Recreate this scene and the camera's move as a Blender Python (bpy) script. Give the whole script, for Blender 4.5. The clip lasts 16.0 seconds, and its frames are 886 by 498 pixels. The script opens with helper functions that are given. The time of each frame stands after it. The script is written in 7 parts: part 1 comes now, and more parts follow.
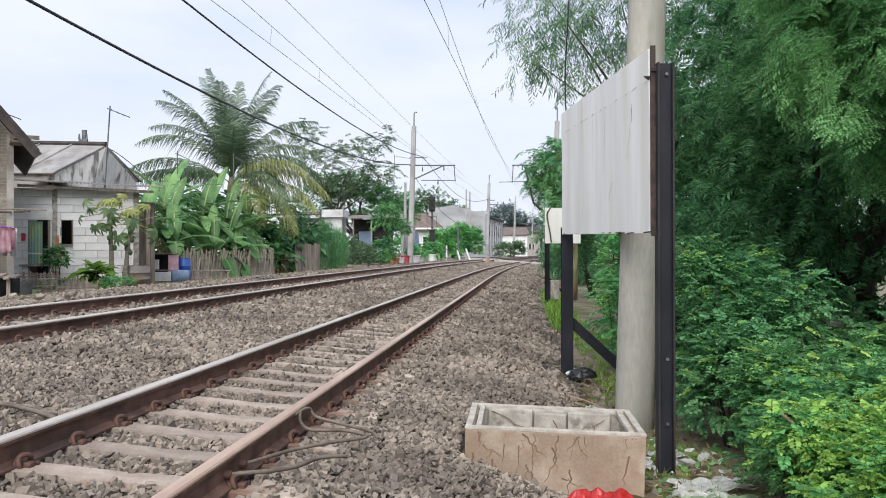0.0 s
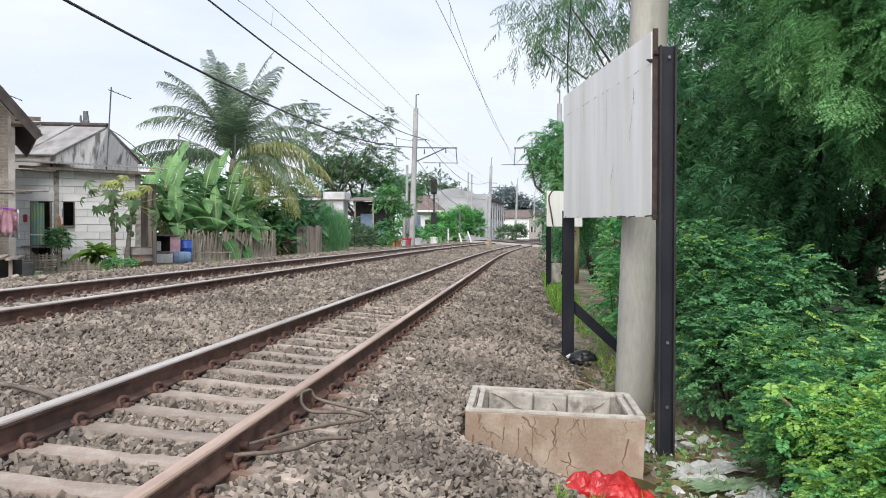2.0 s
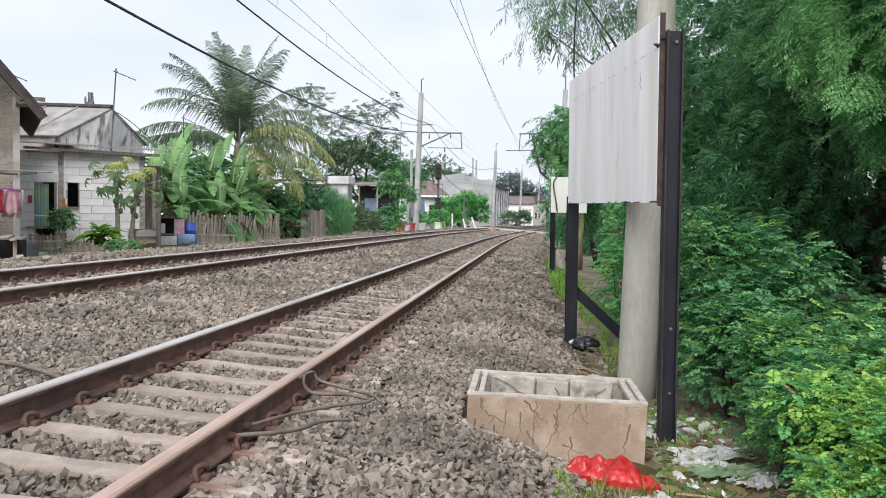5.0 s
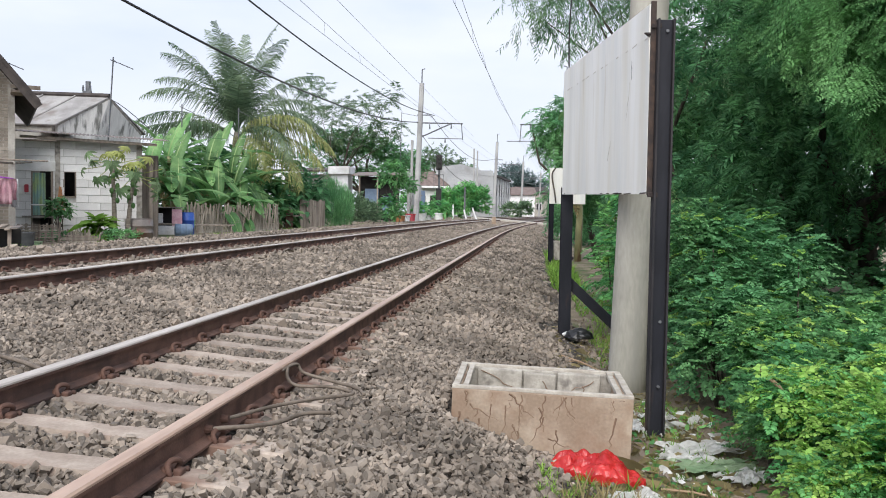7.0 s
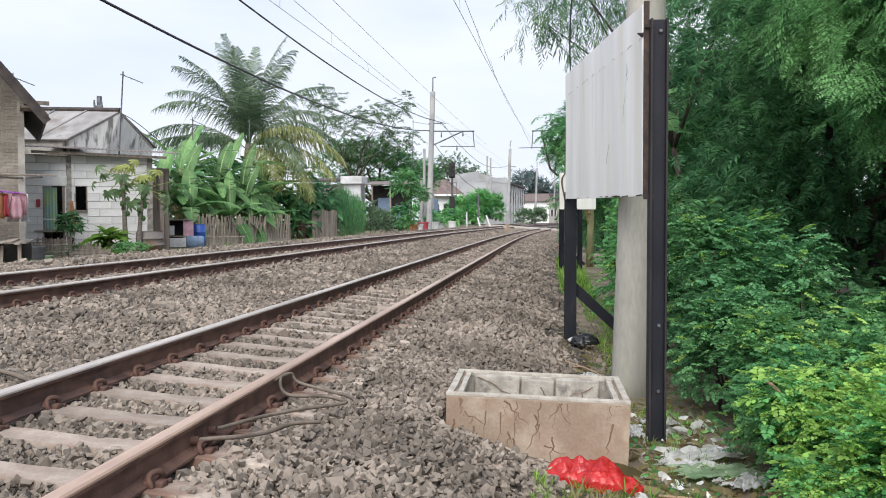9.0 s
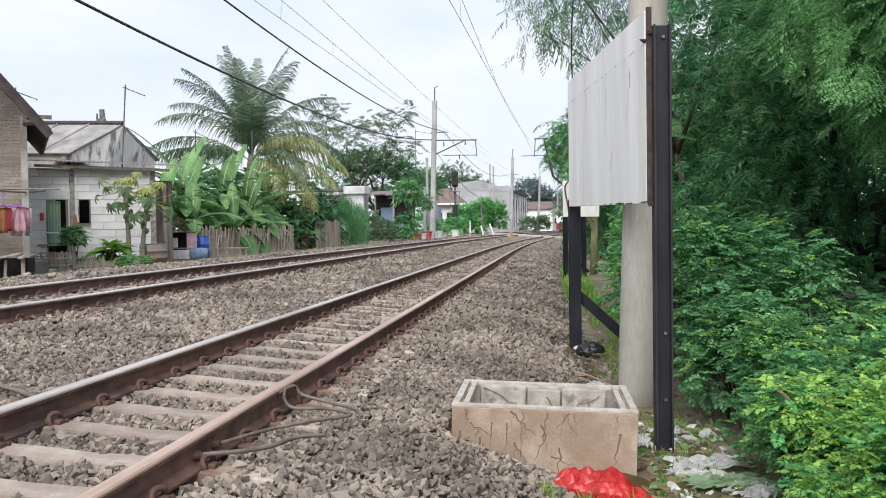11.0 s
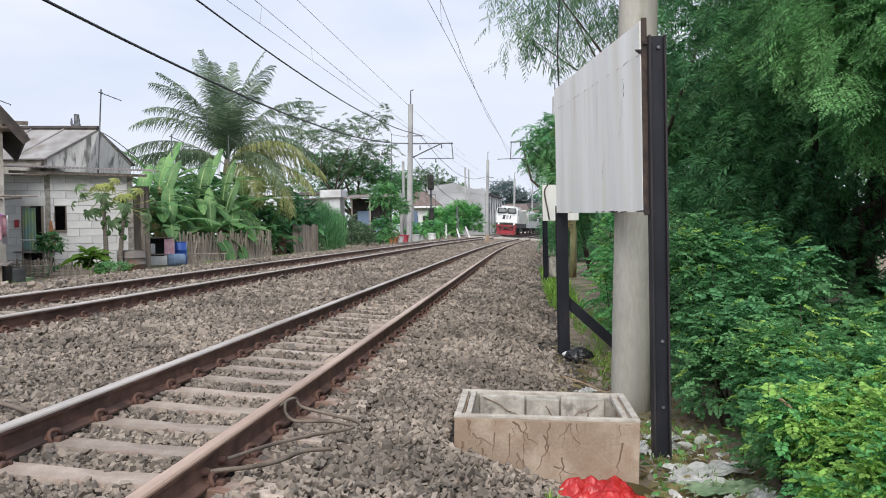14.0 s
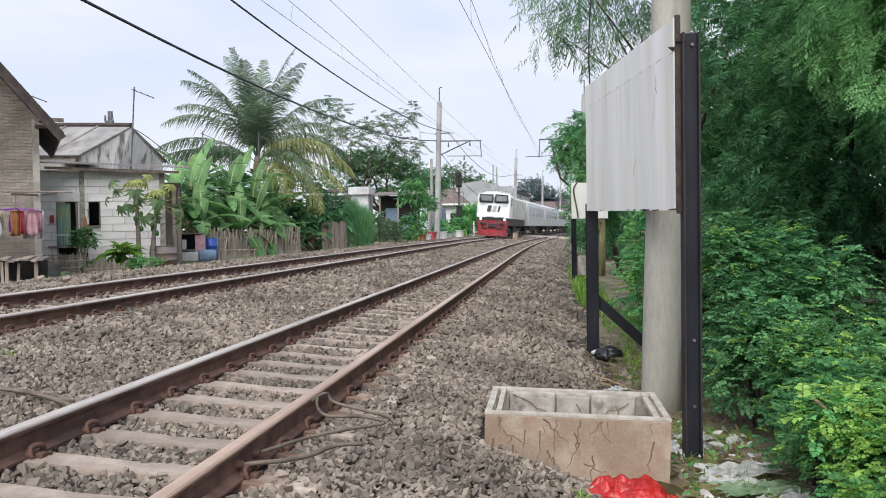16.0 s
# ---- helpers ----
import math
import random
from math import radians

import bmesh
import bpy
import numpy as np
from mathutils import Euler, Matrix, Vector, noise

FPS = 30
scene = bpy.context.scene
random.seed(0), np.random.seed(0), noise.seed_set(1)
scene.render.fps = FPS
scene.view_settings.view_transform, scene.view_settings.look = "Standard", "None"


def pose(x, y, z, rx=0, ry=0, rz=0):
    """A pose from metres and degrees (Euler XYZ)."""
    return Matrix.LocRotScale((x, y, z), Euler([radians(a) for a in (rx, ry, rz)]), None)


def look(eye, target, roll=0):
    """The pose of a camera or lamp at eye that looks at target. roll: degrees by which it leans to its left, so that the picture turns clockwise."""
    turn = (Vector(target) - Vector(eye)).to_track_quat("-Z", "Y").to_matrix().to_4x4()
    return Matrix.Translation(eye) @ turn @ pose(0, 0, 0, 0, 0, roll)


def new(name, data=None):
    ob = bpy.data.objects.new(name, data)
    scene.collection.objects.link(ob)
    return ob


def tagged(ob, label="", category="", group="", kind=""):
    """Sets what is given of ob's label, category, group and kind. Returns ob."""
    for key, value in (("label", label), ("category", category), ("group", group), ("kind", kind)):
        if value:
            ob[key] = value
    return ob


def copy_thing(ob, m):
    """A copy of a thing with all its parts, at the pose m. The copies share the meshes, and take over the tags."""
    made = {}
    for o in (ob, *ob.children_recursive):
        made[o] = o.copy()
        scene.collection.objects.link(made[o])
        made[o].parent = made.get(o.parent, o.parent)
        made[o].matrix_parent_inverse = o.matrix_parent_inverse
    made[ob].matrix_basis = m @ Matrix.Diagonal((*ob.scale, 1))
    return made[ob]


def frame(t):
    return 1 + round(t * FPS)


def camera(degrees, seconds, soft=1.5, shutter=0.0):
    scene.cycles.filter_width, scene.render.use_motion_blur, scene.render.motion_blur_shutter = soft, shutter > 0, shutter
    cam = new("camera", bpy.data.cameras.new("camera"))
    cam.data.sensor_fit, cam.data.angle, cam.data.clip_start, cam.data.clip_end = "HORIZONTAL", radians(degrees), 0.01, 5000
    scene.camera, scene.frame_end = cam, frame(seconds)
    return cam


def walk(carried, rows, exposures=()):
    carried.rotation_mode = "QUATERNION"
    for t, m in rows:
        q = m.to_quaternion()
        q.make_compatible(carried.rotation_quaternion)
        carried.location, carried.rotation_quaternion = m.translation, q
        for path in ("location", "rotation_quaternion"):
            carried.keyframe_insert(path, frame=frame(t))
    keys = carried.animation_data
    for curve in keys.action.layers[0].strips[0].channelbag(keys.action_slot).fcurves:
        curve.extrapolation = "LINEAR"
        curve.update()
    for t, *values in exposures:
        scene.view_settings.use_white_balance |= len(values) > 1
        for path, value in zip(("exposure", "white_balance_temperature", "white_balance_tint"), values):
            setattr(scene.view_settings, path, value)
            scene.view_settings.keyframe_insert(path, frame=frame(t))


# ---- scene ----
cam = camera(55.1, 16.0, 1.0)
PATH = [
    (0, (-0.066, -0.747, 1.124), (-0.262, 1.243, 1.133), -0.1),
    (0.5, (-0.065, -0.738, 1.121), (-0.257, 1.252, 1.109), -0.1),
    (1, (-0.065, -0.743, 1.12), (-0.259, 1.247, 1.102), -0.0),
    (1.5, (-0.067, -0.75, 1.126), (-0.264, 1.24, 1.101), 0.0),
    (2, (-0.061, -0.752, 1.128), (-0.261, 1.238, 1.096), 0.1),
    (2.5, (-0.06, -0.744, 1.125), (-0.262, 1.246, 1.087), 0.2),
    (3, (-0.054, -0.742, 1.125), (-0.258, 1.247, 1.079), 0.3),
    (3.5, (-0.065, -0.735, 1.123), (-0.271, 1.254, 1.072), 0.3),
    (4, (-0.076, -0.746, 1.114), (-0.284, 1.242, 1.057), 0.5),
    (6.5, (0.005, -0.69, 1.115), (-0.205, 1.297, 1.033), 0.8),
    (7, (0.036, -0.662, 1.117), (-0.176, 1.325, 1.029), 0.9),
    (7.5, (0.073, -0.665, 1.119), (-0.153, 1.321, 1.043), 0.2),
    (8, (0.119, -0.627, 1.116), (-0.113, 1.358, 1.046), -0.0),
    (8.5, (0.146, -0.596, 1.109), (-0.087, 1.389, 1.033), 0.1),
    (9, (0.18, -0.589, 1.101), (-0.069, 1.394, 1.032), -0.1),
    (11.5, (0.17, -0.544, 1.109), (-0.08, 1.44, 1.062), -1.0),
    (12, (0.121, -0.544, 1.117), (-0.098, 1.443, 1.052), -1.1),
    (12.5, (0.067, -0.535, 1.128), (-0.106, 1.454, 1.005), -1.1),
    (13, (0.029, -0.565, 1.136), (-0.141, 1.423, 0.999), -1.1),
    (13.5, (0.012, -0.563, 1.145), (-0.188, 1.424, 1.042), -0.6),
    (14, (0.011, -0.568, 1.161), (-0.187, 1.422, 1.118), -1.1),
    (14.5, (0.006, -0.564, 1.16), (-0.195, 1.426, 1.117), -1.0),
    (15, (-0.01, -0.563, 1.16), (-0.238, 1.424, 1.12), -0.9),
    (15.5, (-0.014, -0.567, 1.157), (-0.258, 1.418, 1.115), -0.8),
    (16, (-0.013, -0.59, 1.16), (-0.275, 1.392, 1.112), -0.8),
]
walk(cam, [(t, look(eye, target, roll)) for t, eye, target, roll in PATH],
     [(0, 0.38), (2, 0.45), (4, 0.46), (7, 0.43), (9, 0.46), (11.5, 0.46), (12.5, 0.54), (13, 0.54), (13.5, 0.48), (14, 0.30), (14.5, 0.27), (15.5, 0.29), (16, 0.32)])

# ---- world, sun, exposure ----
world = bpy.data.worlds.new("world")
scene.world = world
world.use_nodes = True
wn, wl = world.node_tree.nodes, world.node_tree.links
wn.clear()
w_out = wn.new("ShaderNodeOutputWorld")
w_bg = wn.new("ShaderNodeBackground")
w_sky = wn.new("ShaderNodeTexSky")
w_sky.sky_type = "NISHITA"
w_sky.sun_disc = False
w_sky.sun_elevation, w_sky.sun_rotation = radians(42), radians(185)
w_sky.air_density, w_sky.dust_density = 1.2, 2.0
w_co = wn.new("ShaderNodeTexCoord")
w_map = wn.new("ShaderNodeMapping")
w_map.inputs["Scale"].default_value = (1.0, 1.0, 3.2)
w_noise = wn.new("ShaderNodeTexNoise")
w_noise.inputs["Scale"].default_value, w_noise.inputs["Detail"].default_value = 2.6, 5.0
w_ramp = wn.new("ShaderNodeValToRGB")
w_ramp.color_ramp.elements[0].position, w_ramp.color_ramp.elements[1].position = 0.36, 0.62
w_ramp.color_ramp.elements[0].color = (6.0, 6.85, 8.9, 1)
w_ramp.color_ramp.elements[1].color = (8.0, 8.4, 9.5, 1)
w_mix = wn.new("ShaderNodeMix")
w_mix.data_type = "RGBA"
w_mix.inputs["Factor"].default_value = 0.9
wl.new(w_co.outputs["Generated"], w_map.inputs["Vector"])
wl.new(w_map.outputs["Vector"], w_noise.inputs["Vector"])
wl.new(w_noise.outputs["Fac"], w_ramp.inputs["Fac"])
wl.new(w_sky.outputs["Color"], w_mix.inputs["A"])
wl.new(w_ramp.outputs["Color"], w_mix.inputs["B"])
w_sep = wn.new("ShaderNodeSeparateXYZ")
w_low = wn.new("ShaderNodeMapRange")
w_low.interpolation_type = "SMOOTHSTEP"
w_low.inputs["From Min"].default_value, w_low.inputs["From Max"].default_value = 0.0, 0.34
w_low.inputs["To Min"].default_value, w_low.inputs["To Max"].default_value = 0.75, 0.0
w_haze = wn.new("ShaderNodeMix")
w_haze.data_type = "RGBA"
w_haze.inputs["B"].default_value = (7.7, 8.1, 8.95, 1)
wl.new(w_co.outputs["Generated"], w_sep.inputs["Vector"])
wl.new(w_sep.outputs["Z"], w_low.inputs["Value"])
wl.new(w_low.outputs["Result"], w_haze.inputs["Factor"])
wl.new(w_mix.outputs["Result"], w_haze.inputs["A"])
wl.new(w_haze.outputs["Result"], w_bg.inputs["Color"])
w_bg.inputs["Strength"].default_value = 0.092
wl.new(w_bg.outputs["Background"], w_out.inputs["Surface"])

sun = new("sun", bpy.data.lights.new("sun", "SUN"))
sun.data.energy, sun.data.angle, sun.data.color = 3.15, radians(55), (1.0, 0.97, 0.93)
sun.matrix_world = look((-1.5, -17, 15.5), (0, 0, 0))

# ---- helpers for building ----
TILT = math.tan(radians(4.0))
rng = np.random.default_rng(7)


def bend(y):
    """Sideways shift of the line: straight, then a wide curve, then straight again."""
    if y < 31:
        return 0.0
    if y < 103:
        return 0.00055 * (y - 31) ** 2
    return 0.00055 * 72 ** 2 + 0.0792 * (y - 103)


def on_line(u, y, h=0.0):
    """A point at u metres across the line, y along it and h over the plane of the rail heads."""
    return Vector((u + bend(y), y, -u * TILT + h))


def link_mesh(name, me, material, parent=None, label="", kind=""):
    ob = new(name, me)
    if material:
        me.materials.append(material)
    if parent:
        ob.parent = parent
    return tagged(ob, label, kind=kind)


def part(name, bm, material, parent=None, label="", smooth=False):
    me = bpy.data.meshes.new(name)
    bmesh.ops.recalc_face_normals(bm, faces=bm.faces)
    bm.to_mesh(me)
    bm.free()
    if smooth:
        me.shade_smooth()
    return link_mesh(name, me, material, parent, label)


def thing(name, at, label, category, group="", turn=0.0, kind=""):
    ob = new(name)
    ob.empty_display_size = 0.1
    ob.matrix_basis = pose(at[0], at[1], at[2], 0, 0, turn)
    return tagged(ob, label, category, group, kind)


def box(bm, c, s, rz=0.0, rx=0.0, ry=0.0, bevel=0.0):
    got = bmesh.ops.create_cube(bm, size=1.0)["verts"]
    m = Matrix.Translation(c) @ Euler((radians(rx), radians(ry), radians(rz))).to_matrix().to_4x4() @ Matrix.Diagonal((*s, 1))
    bmesh.ops.transform(bm, matrix=m, verts=got)
    if bevel:
        edges = list({e for v in got for e in v.link_edges})
        bmesh.ops.bevel(bm, geom=edges, offset=bevel, segments=2, affect="EDGES", profile=0.6)
    return bm


def tube(bm, pts, radii, seg=8, caps=True):
    """A tapered tube along points."""
    pts = [Vector(p) for p in pts]
    if not hasattr(radii, "__len__"):
        radii = [radii] * len(pts)
    rings, side = [], None
    for i, p in enumerate(pts):
        d = (pts[min(i + 1, len(pts) - 1)] - pts[max(i - 1, 0)]).normalized()
        if side is None:
            side = d.cross(Vector((0, 0, 1)) if abs(d.z) < 0.9 else Vector((1, 0, 0))).normalized()
        side = (side - d * side.dot(d)).normalized()
        up = d.cross(side)
        rings.append([bm.verts.new(p + (side * math.cos(a) + up * math.sin(a)) * radii[i])
                      for a in (2 * math.pi * k / seg for k in range(seg))])
    for a, b in zip(rings, rings[1:]):
        for k in range(seg):
            bm.faces.new((a[k], a[(k + 1) % seg], b[(k + 1) % seg], b[k]))
    if caps:
        bm.faces.new(rings[0][::-1])
        bm.faces.new(rings[-1])
    return bm


def prism(bm, outline, y0, y1, at=lambda x, y, z: Vector((x, y, z))):
    """An outline in x, z drawn out from y0 to y1."""
    a = [bm.verts.new(at(x, y0, z)) for x, z in outline]
    b = [bm.verts.new(at(x, y1, z)) for x, z in outline]
    n = len(outline)
    for k in range(n):
        bm.faces.new((a[k], a[(k + 1) % n], b[(k + 1) % n], b[k]))
    bm.faces.new(a[::-1])
    bm.faces.new(b)
    return bm


def turns(n, tilt_lo, tilt_hi, gen=None):
    """Random rotation matrices: any heading, a tilt between two angles, any spin."""
    gen = gen or rng
    az, sp = gen.uniform(0, 2 * np.pi, n), gen.uniform(0, 2 * np.pi, n)
    ti = np.radians(gen.uniform(tilt_lo, tilt_hi, n))
    return heading(az, ti, sp)


def heading(az, ti, sp):
    n = len(az)
    ca, sa, ct, st, cs, ss = np.cos(az), np.sin(az), np.cos(ti), np.sin(ti), np.cos(sp), np.sin(sp)
    z, o = np.zeros(n), np.ones(n)
    rz = np.stack([ca, -sa, z, sa, ca, z, z, z, o], 1).reshape(n, 3, 3)
    rx = np.stack([o, z, z, z, ct, -st, z, st, ct], 1).reshape(n, 3, 3)
    ry = np.stack([cs, z, ss, z, o, z, -ss, z, cs], 1).reshape(n, 3, 3)
    return rz @ rx @ ry


def scatter_mesh(name, protos, places, mats, which=None, flat=False):
    """One mesh of many copies of small prototype pieces (verts, faces), each with a place and a 3 x 3 matrix."""
    vs, fs, base = [], [], 0
    which = np.zeros(len(places), int) if which is None else which
    counts = []
    for k, (pv, pf) in enumerate(protos):
        sel = which == k
        m = int(sel.sum())
        if not m:
            continue
        v = np.einsum("mij,nj->mni", mats[sel], pv) + places[sel][:, None, :]
        f = pf[None] + (np.arange(m) * len(pv))[:, None, None] + base
        vs.append(v.reshape(-1, 3))
        fs.append(f.reshape(-1))
        counts.append((m * len(pf), pf.shape[1]))
        base += m * len(pv)
    v, f = np.concatenate(vs), np.concatenate(fs)
    sizes = np.concatenate([np.full(c, w) for c, w in counts])
    me = bpy.data.meshes.new(name)
    me.vertices.add(len(v))
    me.vertices.foreach_set("co", v.astype(np.float32).ravel())
    me.loops.add(len(f))
    me.loops.foreach_set("vertex_index", f.astype(np.int32))
    me.polygons.add(len(sizes))
    me.polygons.foreach_set("loop_start", np.concatenate([[0], np.cumsum(sizes)[:-1]]).astype(np.int32))
    me.update(calc_edges=True)
    me.validate()
    if flat:
        me.shade_flat()
    return me


# ---- materials ----
def material(name, a, b, rough=0.8, metal=0.0, scale=6.0, fine=60.0, bump=0.3, depth=0.01, stretch=(1, 1, 1), island=0.0, per_object=0.0,
             spots=None, transmit=0.0, spec=0.5, lo=0.38, hi=0.62, speckle=0.35, tint=None, streaks=()):
    """Two colours mixed by coarse and fine noise, with fine relief. spots: (colour, scale, from, to) stains laid over it."""
    m = bpy.data.materials.new(name)
    m.use_nodes = True
    n, l = m.node_tree.nodes, m.node_tree.links
    bsdf = n["Principled BSDF"]
    co = n.new("ShaderNodeTexCoord")
    mp = n.new("ShaderNodeMapping")
    mp.inputs["Scale"].default_value = stretch
    l.new(co.outputs["Object"], mp.inputs["Vector"])

    def noise_at(s, detail=4.0):
        t = n.new("ShaderNodeTexNoise")
        t.inputs["Scale"].default_value, t.inputs["Detail"].default_value = s, detail
        l.new(mp.outputs["Vector"], t.inputs["Vector"])
        return t

    def mix(fac, x, y, mode="MIX"):
        k = n.new("ShaderNodeMix")
        k.data_type, k.blend_type = "RGBA", mode
        for key, value in (("Factor", fac), ("A", x), ("B", y)):
            if hasattr(value, "is_output"):
                l.new(value, k.inputs[key])
            else:
                k.inputs[key].default_value = value if key == "Factor" else (*value[:3], 1)
        return k.outputs["Result"]

    def ramp(src, lo_, hi_):
        r = n.new("ShaderNodeMapRange")
        r.inputs["From Min"].default_value, r.inputs["From Max"].default_value = lo_, hi_
        l.new(src, r.inputs["Value"])
        return r.outputs["Result"]

    big, small = noise_at(scale), noise_at(fine, 3.0)
    col = mix(ramp(big.outputs["Fac"], lo, hi), a, b)
    grain = ramp(small.outputs["Fac"], 0.2, 0.8)
    col = mix(speckle, col, mix(grain, (0.45, 0.45, 0.45), (1.3, 1.3, 1.3)), "MULTIPLY")
    if spots:
        sp = noise_at(spots[1], 6.0)
        col = mix(ramp(sp.outputs["Fac"], spots[2], spots[3]), col, spots[0])
    for colour, size, lo_, hi_ in streaks:
        mp2 = n.new("ShaderNodeMapping")
        mp2.inputs["Scale"].default_value = size
        l.new(co.outputs["Object"], mp2.inputs["Vector"])
        t = n.new("ShaderNodeTexNoise")
        t.inputs["Scale"].default_value, t.inputs["Detail"].default_value, t.inputs["Roughness"].default_value = 1.0, 5.0, 0.62
        l.new(mp2.outputs["Vector"], t.inputs["Vector"])
        col = mix(ramp(t.outputs["Fac"], lo_, hi_), col, colour)
    if island or per_object:
        src = n.new("ShaderNodeNewGeometry").outputs["Random Per Island"] if island else n.new("ShaderNodeObjectInfo").outputs["Random"]
        amt = island or per_object
        r = n.new("ShaderNodeMapRange")
        r.inputs["To Min"].default_value, r.inputs["To Max"].default_value = 1 - amt, 1 + amt
        l.new(src, r.inputs["Value"])
        col = mix(1.0, col, r.outputs["Result"], "MULTIPLY")
        if tint:
            k = n.new("ShaderNodeMath")
            k.operation = "PINGPONG"
            k.inputs[1].default_value = 0.06
            l.new(src, k.inputs[0])
            col = mix(ramp(k.outputs[0], 0.0, 0.06), col, mix(1.0, col, tint, "MULTIPLY"))
    l.new(col, bsdf.inputs["Base Color"])
    bsdf.inputs["Roughness"].default_value, bsdf.inputs["Metallic"].default_value = rough, metal
    bsdf.inputs["Specular IOR Level"].default_value = spec
    if bump:
        bp = n.new("ShaderNodeBump")
        bp.inputs["Strength"].default_value, bp.inputs["Distance"].default_value = bump, depth
        l.new(small.outputs["Fac"], bp.inputs["Height"])
        l.new(bp.outputs["Normal"], bsdf.inputs["Normal"])
    if transmit:
        tr = n.new("ShaderNodeBsdfTranslucent")
        l.new(col, tr.inputs["Color"])
        ms = n.new("ShaderNodeMixShader")
        ms.inputs["Fac"].default_value = transmit
        l.new(bsdf.outputs["BSDF"], ms.inputs[1])
        l.new(tr.outputs["BSDF"], ms.inputs[2])
        l.new(ms.outputs["Shader"], n["Material Output"].inputs["Surface"])
    return m


STONE = material("ballast_stone", (0.146, 0.119, 0.095), (0.258, 0.212, 0.171), 0.85, scale=0.8, fine=45, bump=0.35, island=0.46, speckle=0.3, tint=(0.95, 0.99, 1.02))
# Bed colour darkened to paint the shade in gaps between the stones.
BED = material("gap_shaded_bed", (0.032, 0.027, 0.023), (0.125, 0.106, 0.088), 0.95, scale=22, fine=60, bump=1.0, depth=0.03, spots=((0.12, 0.085, 0.062), 0.5, 0.5, 0.7))
SOIL = material("soil", (0.16, 0.12, 0.085), (0.26, 0.21, 0.15), 0.95, scale=3, fine=40, bump=0.8, depth=0.02, spots=((0.07, 0.10, 0.03), 1.2, 0.52, 0.66))
RUST = material("rusty_rail", (0.074, 0.037, 0.027), (0.155, 0.082, 0.059), 0.8, scale=5, fine=90, bump=0.4, depth=0.003, streaks=(((0.045, 0.028, 0.025), (6, 1.2, 6), 0.52, 0.72),))
HEAD_NEAR = material("worn_rail_head", (0.37, 0.245, 0.18), (0.53, 0.385, 0.30), 0.36, 0.0, scale=4, fine=60, bump=0.1, depth=0.002, stretch=(1, 0.1, 1))
HEAD_FAR = material("bright_rail_head", (0.38, 0.335, 0.30), (0.54, 0.49, 0.45), 0.48, 0.05, scale=4, fine=60, bump=0.1, depth=0.002, stretch=(1, 0.1, 1))
SLEEPER = material("concrete_sleeper", (0.28, 0.225, 0.185), (0.41, 0.345, 0.29), 0.9, scale=4, fine=55, bump=0.5, depth=0.006, per_object=0.16, spots=((0.19, 0.115, 0.085), 2.2, 0.52, 0.70))
CONCRETE = material("pole_concrete", (0.30, 0.288, 0.248), (0.40, 0.382, 0.335), 0.85, scale=1.5, fine=40, bump=0.25, depth=0.004, stretch=(1, 1, 0.25), spots=((0.22, 0.212, 0.185), 2.5, 0.50, 0.75), streaks=(((0.23, 0.225, 0.205), (5, 5, 0.5), 0.52, 0.74), ((0.18, 0.19, 0.14), (3, 3, 0.8), 0.62, 0.78)))
MAST = material("mast_concrete", (0.30, 0.30, 0.30), (0.40, 0.40, 0.39), 0.85, scale=1.0, fine=20, bump=0.2)
STEEL = material("dark_steel", (0.10, 0.105, 0.115), (0.17, 0.175, 0.185), 0.6, 0.5, scale=6, fine=50, bump=0.2)
BLACK = material("black_painted_steel", (0.008, 0.009, 0.014), (0.016, 0.017, 0.024), 0.62, 0.0, scale=6, fine=60, bump=0.25, depth=0.003, stretch=(1, 1, 0.3), spots=((0.045, 0.028, 0.024), 7, 0.62, 0.74), spec=0.3)
FLANGE = material("worn_black_flange", (0.016, 0.016, 0.019), (0.036, 0.032, 0.034), 0.7, scale=5, fine=60, bump=0.3, depth=0.003, stretch=(1, 1, 0.3), spots=((0.07, 0.045, 0.036), 6, 0.60, 0.72), spec=0.3)
RUSTEDGE = material("rust_edge", (0.026, 0.019, 0.018), (0.066, 0.042, 0.032), 0.85, scale=12, fine=80, bump=0.4, depth=0.004)
RUSTSEAM = material("seam_stain", (0.46, 0.42, 0.35), (0.58, 0.55, 0.48), 0.8, scale=9, fine=60, bump=0.2)
BOARD = material("white_board", (0.80, 0.79, 0.75), (0.86, 0.855, 0.83), 0.5, scale=1.6, fine=12, bump=0.03, depth=0.002, stretch=(1.5, 1.5, 0.2), speckle=0.07, spots=((0.60, 0.55, 0.43), 1.3, 0.48, 0.84), streaks=(((0.67, 0.685, 0.68), (2.2, 2.2, 0.5), 0.48, 0.80), ((0.50, 0.43, 0.32), (6, 6, 0.6), 0.62, 0.86), ((0.34, 0.30, 0.24), (10, 10, 0.8), 0.70, 0.86)))
PLASTER = material("cracked_plaster", (0.27, 0.20, 0.145), (0.40, 0.325, 0.25), 0.9, scale=3.5, fine=50, bump=0.4, depth=0.006, spots=((0.235, 0.15, 0.10), 4.5, 0.50, 0.72))
CEMENT = material("grey_cement", (0.26, 0.24, 0.21), (0.43, 0.405, 0.36), 0.9, scale=7, fine=60, bump=0.5, depth=0.006, spots=((0.16, 0.145, 0.13), 8, 0.56, 0.70))
RIM = material("pale_cement_rim", (0.34, 0.305, 0.26), (0.46, 0.425, 0.375), 0.9, scale=9, fine=60, bump=0.4, depth=0.005, spots=((0.30, 0.25, 0.20), 10, 0.60, 0.74))
